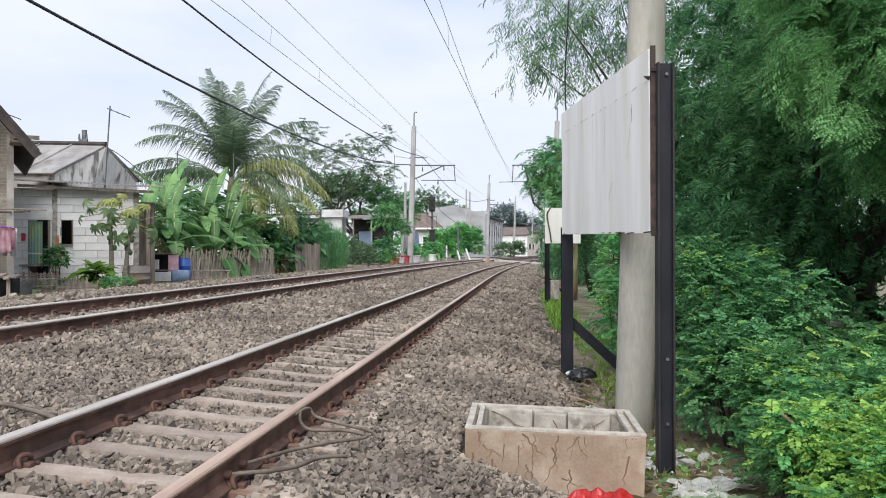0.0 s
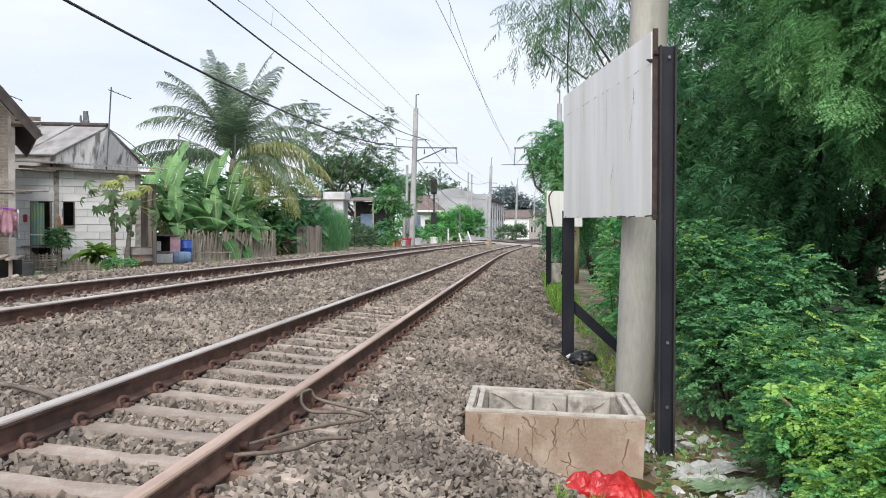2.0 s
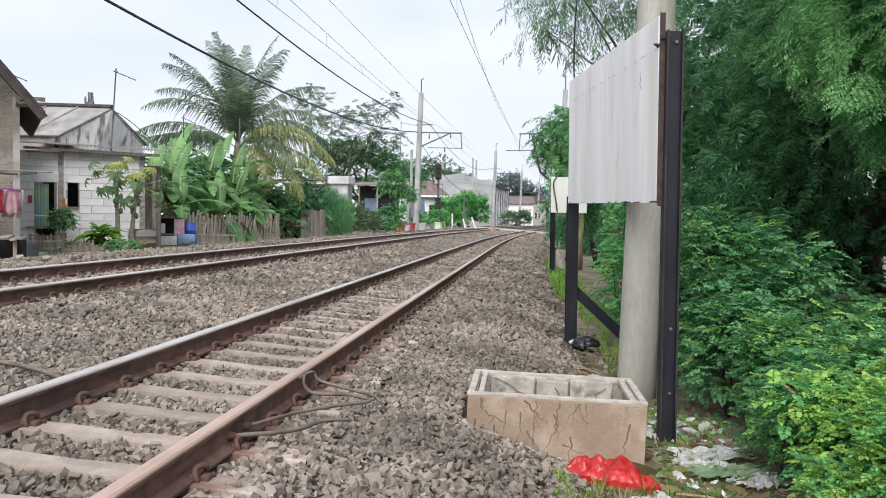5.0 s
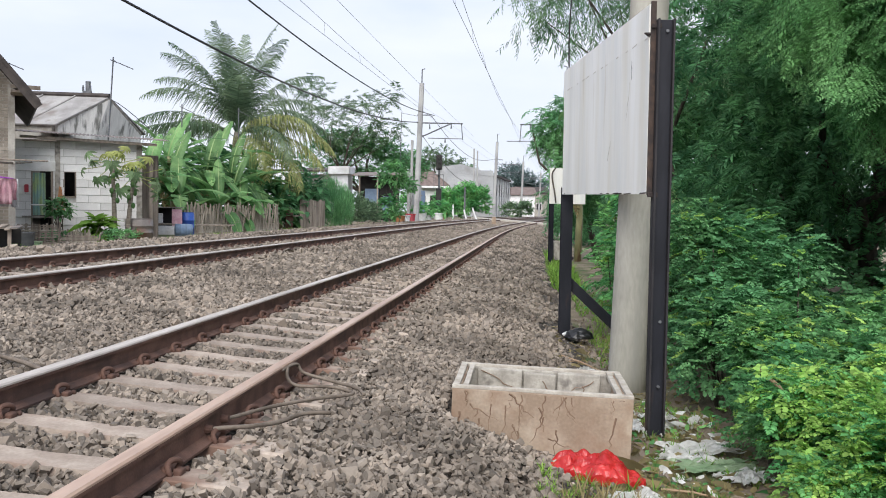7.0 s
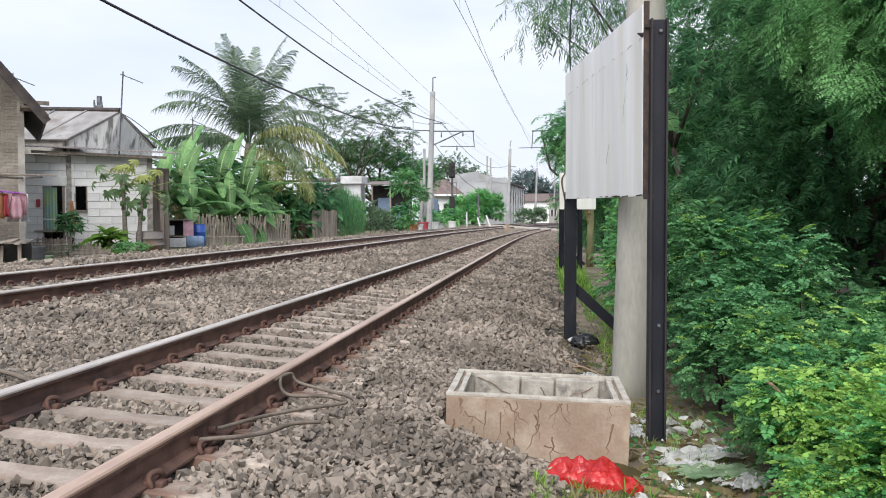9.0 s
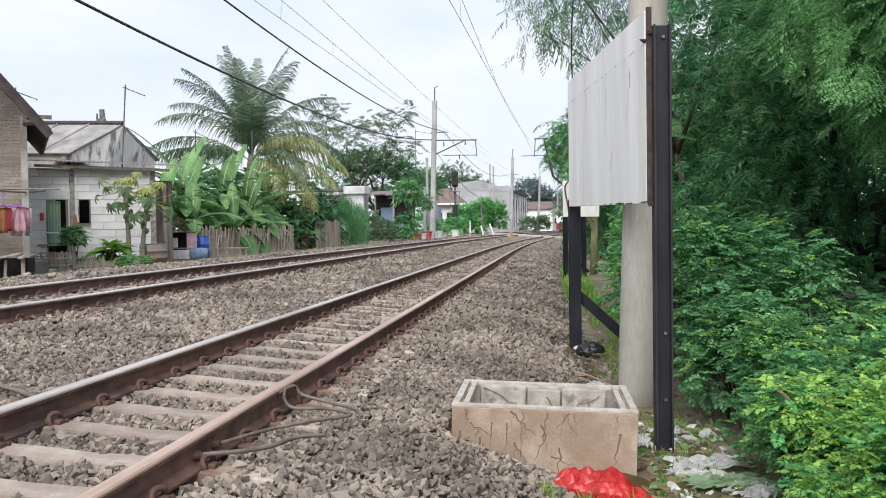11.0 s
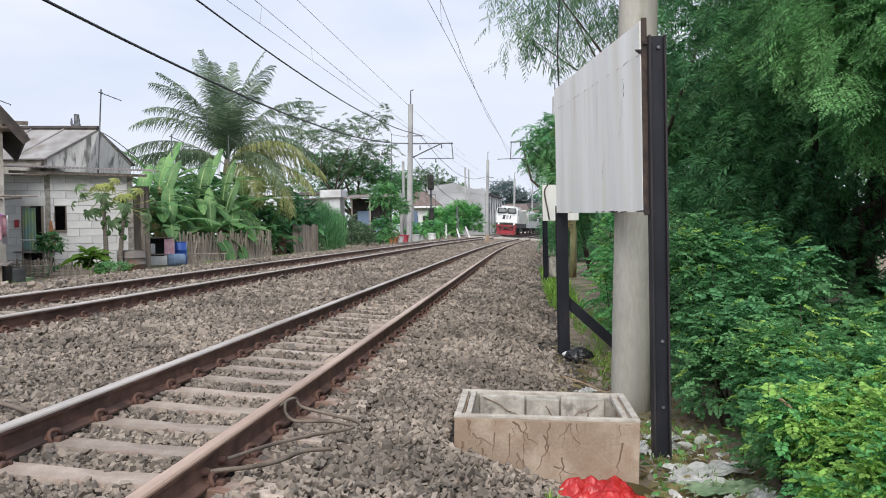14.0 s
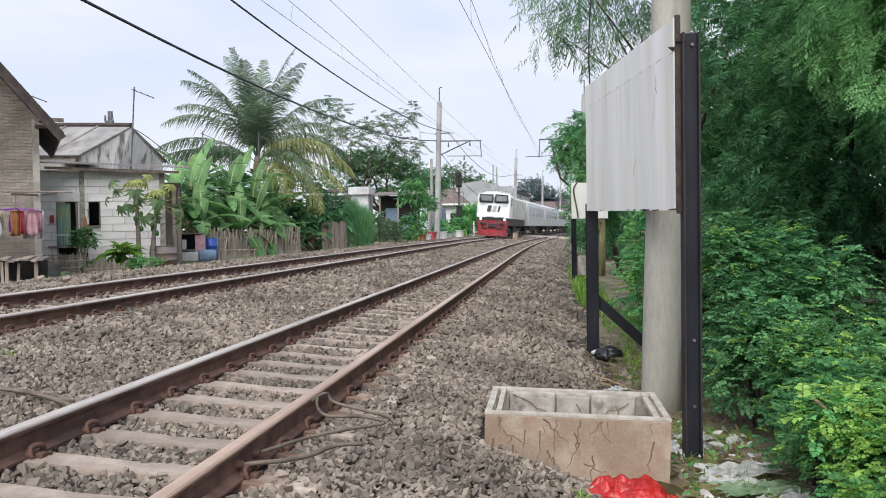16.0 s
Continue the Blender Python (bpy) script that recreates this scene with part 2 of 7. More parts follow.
CRACK = material("crack_dirt", (0.15, 0.092, 0.06), (0.22, 0.145, 0.10), 0.95, scale=9, fine=60, bump=0.2)
RED_BAG = material("red_plastic", (0.38, 0.014, 0.016), (0.56, 0.035, 0.033), 0.22, scale=9, fine=40, bump=0.3, transmit=0.18)
WHITE_BAG = material("white_plastic", (0.68, 0.68, 0.66), (0.82, 0.82, 0.80), 0.4, scale=8, fine=30, bump=0.2, spots=((0.42, 0.38, 0.31), 7, 0.58, 0.74), transmit=0.15)
GREEN_BAG = material("pale_green_plastic", (0.30, 0.44, 0.26), (0.42, 0.54, 0.36), 0.4, scale=8, fine=30, bump=0.2, transmit=0.15)
BLACK_BAG = material("black_plastic", (0.012, 0.012, 0.013), (0.025, 0.025, 0.027), 0.3, scale=8, fine=30, bump=0.2)
AAC = material("white_block", (0.74, 0.735, 0.72), (0.83, 0.825, 0.81), 0.9, scale=3, fine=40, bump=0.3, depth=0.004, per_object=0.08, speckle=0.16, spots=((0.60, 0.57, 0.52), 1.4, 0.56, 0.75))
MORTAR = material("mortar", (0.52, 0.51, 0.49), (0.62, 0.61, 0.585), 0.95, scale=8, fine=60, bump=0.4)
ROUGHPLASTER = material("grey_render", (0.33, 0.31, 0.28), (0.46, 0.44, 0.40), 0.95, scale=2, fine=30, bump=0.6, depth=0.01, spots=((0.20, 0.18, 0.155), 1.5, 0.52, 0.66))
STAINED = material("mouldy_wall", (0.58, 0.57, 0.545), (0.70, 0.69, 0.66), 0.95, scale=2, fine=30, bump=0.3, stretch=(2.5, 2.5, 0.6), spots=((0.17, 0.17, 0.155), 2.2, 0.54, 0.66))
ROOF_GREY = material("fibre_cement_roof", (0.235, 0.225, 0.22), (0.35, 0.34, 0.33), 0.9, scale=1.5, fine=25, bump=0.3, spots=((0.19, 0.165, 0.15), 1.8, 0.5, 0.66))
ROOF_DARK = material("dark_roof", (0.033, 0.027, 0.025), (0.066, 0.054, 0.048), 0.85, scale=3, fine=25, bump=0.3)
ROOF_TILE = material("clay_tile", (0.12, 0.09, 0.08), (0.19, 0.145, 0.13), 0.85, scale=3, fine=20, bump=0.4)
TIN = material("rusty_tin", (0.16, 0.14, 0.13), (0.30, 0.27, 0.25), 0.6, 0.3, scale=2, fine=25, bump=0.3, spots=((0.17, 0.09, 0.06), 2, 0.5, 0.64))
WOOD = material("weathered_wood", (0.20, 0.165, 0.135), (0.32, 0.275, 0.23), 0.9, scale=3, fine=40, bump=0.5, stretch=(4, 4, 0.4), per_object=0.2)
BAMBOO = material("dry_bamboo", (0.27, 0.235, 0.19), (0.42, 0.38, 0.32), 0.85, scale=3, fine=30, bump=0.4, stretch=(4, 4, 0.5), per_object=0.25)
# Near-black tone: paints shade inside rooms and windows; also plain black for the signal.
DARK = material("interior_shade_and_black", (0.02, 0.02, 0.022), (0.04, 0.038, 0.036), 0.9, scale=3, fine=20, bump=0)
WHITE_PAINT = material("white_paint", (0.70, 0.70, 0.70), (0.80, 0.80, 0.80), 0.6, scale=2, fine=20, bump=0.1, spots=((0.5, 0.48, 0.45), 2, 0.6, 0.75))
BLUE_PLASTIC = material("blue_plastic", (0.02, 0.075, 0.36), (0.03, 0.11, 0.46), 0.45, scale=5, fine=30, bump=0.1)
PALEBLUE = material("faded_blue_plastic", (0.16, 0.24, 0.36), (0.22, 0.31, 0.44), 0.6, scale=5, fine=30, bump=0.1)
CABLE = material("black_cable", (0.015, 0.015, 0.017), (0.03, 0.03, 0.032), 0.6, scale=10, fine=40, bump=0)
GROUND_CABLE = material("dusty_cable", (0.10, 0.078, 0.06), (0.18, 0.145, 0.115), 0.8, scale=8, fine=60, bump=0.3)
WIRE = material("grey_wire", (0.28, 0.29, 0.31), (0.35, 0.36, 0.38), 0.6, 0.1, scale=10, fine=40, bump=0)
BARK = material("bark", (0.055, 0.043, 0.034), (0.115, 0.096, 0.078), 0.95, scale=6, fine=40, bump=0.8, depth=0.02, stretch=(3, 3, 0.6))
PALM_BARK = material("palm_bark", (0.17, 0.145, 0.12), (0.27, 0.24, 0.20), 0.95, scale=6, fine=20, bump=0.8, depth=0.02, stretch=(1, 1, 5))


def leaf_material(name, a, b, isl=0.45, transmit=0.48, rough=0.65):
    return material(name, a, b, rough, scale=0.9, fine=14, bump=0, island=isl, transmit=transmit, spec=0.18)


LEAF_DARK = leaf_material("dark_and_shaded_leaf", (0.085, 0.230, 0.110), (0.165, 0.375, 0.160))
LEAF_MID = leaf_material("feather_leaf", (0.115, 0.300, 0.135), (0.23, 0.47, 0.20))
LEAF_BUSH = leaf_material("bush_leaf", (0.105, 0.345, 0.125), (0.255, 0.54, 0.185))
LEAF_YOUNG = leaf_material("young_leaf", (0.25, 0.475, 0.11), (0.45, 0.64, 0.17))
LEAF_BANANA = material("banana_leaf", (0.095, 0.225, 0.080), (0.215, 0.375, 0.145), 0.45, scale=1.6, fine=14, bump=0, per_object=0.35, transmit=0.32, spec=0.22)
LEAF_PAPAYA = leaf_material("papaya_leaf", (0.15, 0.245, 0.12), (0.27, 0.37, 0.20))
LEAF_PALE = leaf_material("pale_young_leaf", (0.40, 0.46, 0.15), (0.54, 0.56, 0.22), 0.25)
LEAF_MIDRIB = leaf_material("banana_midrib", (0.25, 0.36, 0.15), (0.33, 0.43, 0.21), 0.2, 0.2)
LEAF_WILLOW = leaf_material("fine_grey_green_leaf", (0.120, 0.245, 0.125), (0.235, 0.375, 0.195))
# On the trackside shrubs this deeper green stands in for the trees' shadow.
LEAF_DEEP = leaf_material("deep_and_shaded_leaf", (0.090, 0.265, 0.105), (0.205, 0.425, 0.165))
LEAF_PALM = leaf_material("palm_leaf", (0.095, 0.155, 0.095), (0.21, 0.285, 0.17), 0.35)
LEAF_YELLOW = leaf_material("yellowing_palm_leaf", (0.28, 0.32, 0.12), (0.46, 0.48, 0.20), 0.4)
LEAF_FAR = leaf_material("far_leaf", (0.12, 0.20, 0.12), (0.21, 0.31, 0.17))
# Bluish green: the haze of distance is mixed into the leaf colour.
LEAF_HAZE = leaf_material("haze_tinted_leaf", (0.12, 0.19, 0.18), (0.19, 0.27, 0.26), 0.25)
LEAF_GRASS = leaf_material("grass_blade", (0.14, 0.30, 0.05), (0.28, 0.46, 0.09))
LEAF_DRY = leaf_material("dry_grass", (0.24, 0.20, 0.10), (0.38, 0.32, 0.17))
STAINED_PALE = material("pale_render", (0.50, 0.51, 0.52), (0.60, 0.61, 0.62), 0.9, scale=0.8, fine=6, bump=0.1, spots=((0.36, 0.36, 0.35), 0.9, 0.5, 0.7))
WAREHOUSE = material("grey_warehouse_wall", (0.30, 0.31, 0.32), (0.38, 0.39, 0.40), 0.9, scale=0.3, fine=6, bump=0.1, spots=((0.23, 0.23, 0.23), 0.4, 0.5, 0.7))


# ---- ground ----
def ground_z(u, y=9.0):
    if u > -0.75:
        u += 0.22 * min(1.0, max(0.0, (5.1 - y) / 0.6)) * min(1.0, (u + 0.75) / 0.6)
    us = (-9.6, -8.4, -7.7, -0.75, -0.4, 0.1, 0.45, 0.75, 1.25, 2.4)
    zs = (0.27, 0.36, 7.7 * TILT - 0.18, 0.75 * TILT - 0.185, -0.13, -0.29, -0.42, -0.47, -0.50, -0.46)
    return float(np.interp(u, us, zs))


def build_ground():
    us = [-1500, -400, -120, -50, -25, -16, -12] + [round(-9.6 + 0.3 * k, 3) for k in range(41)] + [3.2, 4.5, 7, 12, 25, 60, 200, 600, 1500]
    ys = [-80, -30, -12, -5] + [round(-2 + 0.3 * k, 3) for k in range(60)] + [17 + 1.5 * k for k in range(60)] + [110, 120, 140, 170, 210, 270, 350, 500, 800, 1400, 3000]
    bm = bmesh.new()
    grid = []
    for y in ys:
        row = []
        for u in us:
            z = ground_z(u, y) - (0.03 if -8.2 < u < 0.2 else 0)
            if -8 < u < 1.5 and y < 17:
                z += 0.018 * noise.noise((u * 2.1, y * 2.1, 0)) + 0.012 * noise.noise((u * 6, y * 6, 3))
            elif abs(u) < 60:
                z += 0.04 * noise.noise((u * 0.7, y * 0.7, 0)) * (0 if -8 < u < 0 else 1)
            row.append(bm.verts.new((u + bend(y), y, z)))
        grid.append(row)
    for a, b in zip(grid, grid[1:]):
        for k in range(len(us) - 1):
            f = bm.faces.new((a[k], a[k + 1], b[k + 1], b[k]))
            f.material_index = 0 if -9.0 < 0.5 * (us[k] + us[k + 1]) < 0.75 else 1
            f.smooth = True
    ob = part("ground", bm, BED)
    ob.data.materials.append(SOIL)
    return tagged(ob, "ballast bed darkened as shade between the stones, with bare brown soil beside it", "ground", kind="structure")


build_ground()

NEAR_C, FAR_C = -2.155, -5.935
GAUGE = 1.13
STEP = 0.52


def stone_shapes(n):
    """Blocky crushed stones: hulls of the knocked-about corners of a block, all with the same number of facets."""
    out = []
    while len(out) < n:
        bm = bmesh.new()
        for k in range(8):
            p = [(1 if k >> a & 1 else -1) * rng.uniform(0.45, 1.05) for a in range(3)]
            bm.verts.new((p[0] * 1.02, p[1] * 0.76, p[2] * 0.46))
        bmesh.ops.convex_hull(bm, input=bm.verts[:])
        bm.verts.index_update()
        if all(v.link_faces for v in bm.verts) and len(bm.faces) == 12:
            out.append((np.array([v.co[:] for v in bm.verts]), np.array([[v.index for v in f.verts] for f in bm.faces])))
        bm.free()
    return out


def build_ballast():
    places, scales = [], []
    for y0, y1, dens, size in ((1.2, 7, 1350, 0.0212), (7, 12, 760, 0.029), (12, 20, 330, 0.040), (20, 45, 150, 0.042), (45, 85, 70, 0.058)):
        n = int((y1 - y0) * 9.9 * dens)
        y, u = rng.uniform(y0, y1, n), rng.uniform(-9.0, 0.9, n)
        keep = (u > -0.78 * (y + 1.6) - 0.4)
        for c in (NEAR_C, FAR_C):
            ph = np.abs((y - 0.29 + STEP / 2) % STEP - STEP / 2)
            keep &= ~((np.abs(u - c) < 1.0) & (ph < 0.10)) | ((np.abs(u - c) > 0.74) & (np.abs(u - c) < 1.05) & (rng.random(n) < 0.45))
            for s in (-0.5, 0.5):
                keep &= np.abs(u - c - s * GAUGE) > 0.085
        keep &= ~((u > -0.52) & (u < 0.74) & (y > 4.56) & (y < 5.5))
        keep &= ~((y > 86.8) & (y < 93.2))
        keep &= (u < 0.30 + 0.2 * np.sin(y * 1.7) - 0.2 * (y < 4.9)) | (rng.random(n) < 0.12)
        u, y = u[keep], y[keep]
        z = np.array([ground_z(a, b) for a, b in zip(u, y)]) + rng.uniform(-1.25, 0.85, len(u)) * size
        for c in (NEAR_C, FAR_C):
            z += 0.03 * ((np.abs(u - c) > 0.74) & (np.abs(u - c) < 1.05) & (np.abs((y - 0.29 + STEP / 2) % STEP - STEP / 2) < 0.10))
        x = u + np.array([bend(b) for b in y])
        places.append(np.stack([x, y, z], 1))
        scales.append(size * np.exp(rng.normal(0, 0.28, len(u))))
    p, s = np.concatenate(places), np.concatenate(scales)
    protos = stone_shapes(16)
    me = scatter_mesh("ballast_stones", protos, p, turns(len(p), -50, 50) * s[:, None, None], rng.integers(0, 16, len(p)), True)
    tagged(link_mesh("ballast_stones", me, STONE), "loose grey-brown crushed stone ballast between the rails", "ballast", kind="stuff")


build_ballast()

# ---- tracks ----
RAIL = ((-0.0625, -0.16), (0.0625, -0.16), (0.0625, -0.148), (0.012, -0.128), (0.009, -0.045), (0.034, -0.034), (0.034, -0.006), (-0.034, -0.006), (-0.034, -0.034), (-0.009, -0.045), (-0.012, -0.128), (-0.0625, -0.148))
CAP = ((-0.036, -0.018), (0.036, -0.018), (0.0365, -0.008), (0.028, 0.0), (-0.028, 0.0), (-0.0365, -0.008))


def along(bm, outline, u, ys):
    rings = [[bm.verts.new(on_line(u + a, y, b + a * 0.0)) for a, b in outline] for y in ys]
    n = len(outline)
    for a, b in zip(rings, rings[1:]):
        for k in range(n):
            bm.faces.new((a[k], a[(k + 1) % n], b[(k + 1) % n], b[k]))
    bm.faces.new(rings[0][::-1])
    bm.faces.new(rings[-1])
    return bm


RAIL_YS = [-30, 0, 31] + [31 + 4 * k for k in range(1, 22)] + [160, 250, 420]


def build_rail(u, head, label):
    ob = tagged(part("rail", along(bmesh.new(), RAIL, u, RAIL_YS), RUST), label, "rail", "rails of the two tracks")
    part("rail_head", along(bmesh.new(), CAP, u, RAIL_YS), head, ob, "worn running surface")


for c, head, which in ((NEAR_C, HEAD_NEAR, "rusty brown steel rail with a worn copper-grey head"), (FAR_C, HEAD_FAR, "rusty brown steel rail with a bright running edge")):
    for s in (-0.5, 0.5):
        build_rail(c + s * GAUGE, HEAD_FAR if (c == NEAR_C and s < 0) else head, which)


def sleeper_mesh():
    bm = bmesh.new()
    out = ((-1.0, -0.15), (1.0, -0.15), (1.0, 0.0), (0.35, -0.0), (0.0, -0.008), (-0.35, 0.0), (-1.0, 0.0))
    a = [bm.verts.new((x, -0.115 if z < -0.1 else -0.095, z)) for x, z in out]
    b = [bm.verts.new((x, 0.115 if z < -0.1 else 0.095, z)) for x, z in out]
    n = len(out)
    for k in range(n):
        bm.faces.new((a[k], a[(k + 1) % n], b[(k + 1) % n], b[k]))
    bm.faces.new(a[::-1])
    bm.faces.new(b)
    bmesh.ops.bevel(bm, geom=[e for e in bm.edges if e.calc_length() > 0.3], offset=0.012, segments=1, affect="EDGES")
    return bm


def clip_mesh():
    """A sprung steel rail clip, bent from one rod."""
    bm = bmesh.new()
    pts = []
    for k in range(13):
        a = math.pi * (-0.15 + 1.3 * k / 12)
        pts.append((0.070 + 0.015 * math.sin(a * 2), 0.046 * math.cos(a), 0.0 + 0.048 * math.sin(a)))
    pts = [(0.12, 0.05, 0.0), (0.095, 0.052, -0.01)] + pts + [(0.045, -0.042, 0.004), (0.03, -0.018, 0.01)]
    tube(bm, pts, 0.014, 6)
    box(bm, (0.098, 0.0, -0.006), (0.04, 0.06, 0.04), bevel=0.01)
    return bm


def build_sleepers():
    body = clip = None
    for c, label in ((NEAR_C, "pale brown concrete sleeper under the near track"), (FAR_C, "dusty concrete sleeper under the far track")):
        for k in range(-40, 140):
            y = 0.29 + STEP * k
            p = on_line(c, y, -0.158)
            ob = thing("sleeper", p, label, "sleeper", "sleepers of the two tracks")
            yaw = -math.degrees(math.atan((bend(y + 1) - bend(y - 1)) / 2))
            ob.matrix_basis = pose(p.x, p.y, p.z, 0, 4.0, yaw + 0.5 * math.sin(k * 2.3))
            if body is None:
                b0 = part("body", sleeper_mesh(), SLEEPER, ob)
                body = b0.data
            else:
                b0 = new("body", body)
                b0.parent = ob
            if y > 36 or y < -3:
                continue
            for s in (-0.5, 0.5):
                for w in (-1, 1):
                    if clip is None:
                        o = part("rail_clip", clip_mesh(), RUST, ob, "rusty sprung steel clip", True)
                        clip = o.data
                    else:
                        o = tagged(new("rail_clip", clip), "rusty sprung steel clip")
                        o.parent = ob
                    o.matrix_basis = pose(s * GAUGE + 0.0 * w, 0, 0.012, 0, 0, 0 if w > 0 else 180)


build_sleepers()


def cable(name, pts, r, mat, label, category="cable", group="", seg=6):
    bm = bmesh.new()
    fine = []
    P = [Vector(p) for p in pts]
    P = [P[0] * 2 - P[1]] + P + [P[-1] * 2 - P[-2]]
    for i in range(1, len(P) - 2):
        for k in range(8):
            t = k / 8
            fine.append(0.5 * (2 * P[i] + (P[i + 1] - P[i - 1]) * t + (2 * P[i - 1] - 5 * P[i] + 4 * P[i + 1] - P[i + 2]) * t * t
                               + (3 * P[i] - P[i - 1] - 3 * P[i + 1] + P[i + 2]) * t ** 3))
    fine.append(P[-2])
    tube(bm, fine, r, seg)
    return tagged(part(name, bm, mat, None, "", True), label, category, group)


# ---- the sign board, its posts, the concrete pole and the planter ----
def steel_post(name, x, y, z0, z1, turn, parent, w=0.125, d=0.11):
    bm = bmesh.new()
    h, zc = z1 - z0, (z0 + z1) / 2
    box(bm, (0, 0, zc), (0.012, d, h))
    box(bm, (0, -d / 2, zc), (w, 0.014, h), bevel=0.003)
    box(bm, (0, d / 2, zc), (w, 0.014, h), bevel=0.003)
    ob = part(name, bm, BLACK, parent)
    ob.matrix_basis = pose(x, y, 0, 0, 0, turn)
    return ob


def thing_post(parent, x, y, z0, z1, turn):
    """An H-section post whose hollow side faces along the line: a web across it between two flanges."""
    h, zc = z1 - z0, (z0 + z1) / 2
    bm = bmesh.new()
    box(bm, (0, 0, zc), (0.094, 0.012, h))
    ob = part("post", bm, BLACK, parent)
    ob.matrix_basis = pose(x, y, 0, 0, 0, turn)
    for s in (-1, 1):
        bm = bmesh.new()
        box(bm, (s * 0.054, 0, zc), (0.014, 0.10, h + 0.004), bevel=0.003)
        part("flange", bm, FLANGE, ob, "rust-dusted flange edge")
    return ob


def build_sign():
    ob = thing("sign_board", (0.0, 0.0, 0.0), "blank weathered white sheet-metal sign board on black steel posts", "sign", "trackside sign boards")
    a, b = Vector((0.848, 5.58, 0)), Vector((0.390, 9.88, 0))
    d = (b - a)
    L = d.length
    d.normalize()
    nrm = Vector((-d.y, d.x, 0))
    za, zb, ta, tb = 1.265, 1.35, 2.615, 2.845
    bm = bmesh.new()
    n = 14
    front = [[], []]
    for k in range(n + 1):
        p = a + d * (L * k / n)
        w = 0.0
        lo, hi = za + (zb - za) * k / n, ta + (tb - ta) * k / n
        cols = []
        for j in range(7):
            z = lo + (hi - lo) * j / 6
            step = 0.006 if j >= 5 else 0.0
            cols.append((bm.verts.new(p + nrm * (0.018 + w + step) + Vector((0, 0, z))), bm.verts.new(p - nrm * 0.018 + Vector((0, 0, z)))))
        front[0].append(cols)
    g = front[0]
    for k in range(n):
        for j in range(6):
            for s in (0, 1):
                bm.faces.new((g[k][j][s], g[k + 1][j][s], g[k + 1][j + 1][s], g[k][j + 1][s]))
        for j in (0, 6):
            bm.faces.new((g[k][j][0], g[k + 1][j][0], g[k + 1][j][1], g[k][j][1]))
    for k in (0, n):
        for j in range(6):
            bm.faces.new((g[k][j][0], g[k][j + 1][0], g[k][j + 1][1], g[k][j][1]))
    part("panel", bm, BOARD, ob)
    for p, lo, hi, w in ((a - d * 0.012 - nrm * 0.004, za - 0.005, ta + 0.02, 0.05), (b + d * 0.01 - nrm * 0.004, zb, tb, 0.05)):
        bm = bmesh.new()
        box(bm, p + Vector((0, 0, (lo + hi) / 2)), (0.038, 0.02, hi - lo), math.degrees(math.atan2(d.y, d.x)) - 90, bevel=0.003)
        part("side_angle", bm, RUSTEDGE, ob, "rusted steel edge angle")
    bm = bmesh.new()
    for k in (0, 1, 2, 2, 3, 4, 5, 7, 9, 12):
        p = a + d * (L * (k + rng.uniform(0.1, 0.9)) / 13)
        w = rng.uniform(0.04, 0.22) * (1.2 if k < 5 else 0.6)
        lo = za + (zb - za) * (k + 0.5) / 13
        box(bm, p + nrm * 0.022 + Vector((0, 0, lo + 0.006)), (0.003, w, rng.uniform(0.004, 0.011)), math.degrees(math.atan2(d.y, d.x)) - 90)
    tagged(part("rust_flake", bm, RUSTEDGE, ob, "flaking rust along the lower edge"), kind="stuff")
    bm = bmesh.new()
    for k in range(20):
        if k % 5 in (1, 4):
            continue
        p = a + d * (L * (k + rng.uniform(0.1, 0.4)) / 20)
        z = za + (zb - za) * k / 20 + (ta - za + (tb - zb - ta + za) * k / 20) * 5 / 6 - 0.09
        box(bm, p + nrm * 0.0245 + Vector((0, 0, z + 0.085)), (0.003, rng.uniform(0.06, 0.2), 0.006), math.degrees(math.atan2(d.y, d.x)) - 90)
    tagged(part("seam", bm, RUSTSEAM, ob, "faint rusty lapped seam under the top sheet"), kind="stuff")
    gen = random.Random(8)
    for u0, z0, z1, w in ((0.13, 0.93, 0.78, 0.0030), (0.14, 0.78, 0.52, 0.0016), (0.31, 0.42, 0.28, 0.0018)):
        bm = bmesh.new()
        pts = []
        for k in range(9):
            t = k / 8
            q = a + d * (L * (u0 + gen.uniform(-0.003, 0.003) + 0.03 * t * (w < 0.003)))
            pts.append(q + nrm * 0.0185 + Vector((0, 0, za + (ta - za) * 0.86 * (z0 + (z1 - z0) * t))))
        tube(bm, pts, [w * (0.3 + 1.2 * math.sin(math.pi * (0.1 + 0.8 * k / 8))) * gen.uniform(0.7, 1.2) for k in range(9)], 5)
        part("crack", bm, RUSTSEAM if w < 0.003 else RUSTEDGE, ob, "fine rusty crack in the sheet")
    bm = bmesh.new()
    tube(bm, [a + nrm * 0.02 + Vector((0, 0, 2.40)), a + nrm * 0.06 - d * 0.01 + Vector((0, 0, 2.41))], [0.018, 0.004], 6)
    part("hook", bm, RUSTEDGE, ob, "rusty hook at the board's edge")
    yaw = math.degrees(math.atan2(d.y, d.x)) - 90
    near = thing_post(ob, 0.935, 5.56, -0.56, 2.50, yaw)
    for z in (-0.12, 0.35, 2.42):
        bm = bmesh.new()
        tube(bm, [(0.012, -0.013, z), (0.012, -0.024, z)], 0.012, 8)
        part("bolt", bm, STEEL, near, "galvanised bolt head")
    steel_post("post", 0.435, 9.97, -0.5, 1.44, yaw, ob, 0.135, 0.12)
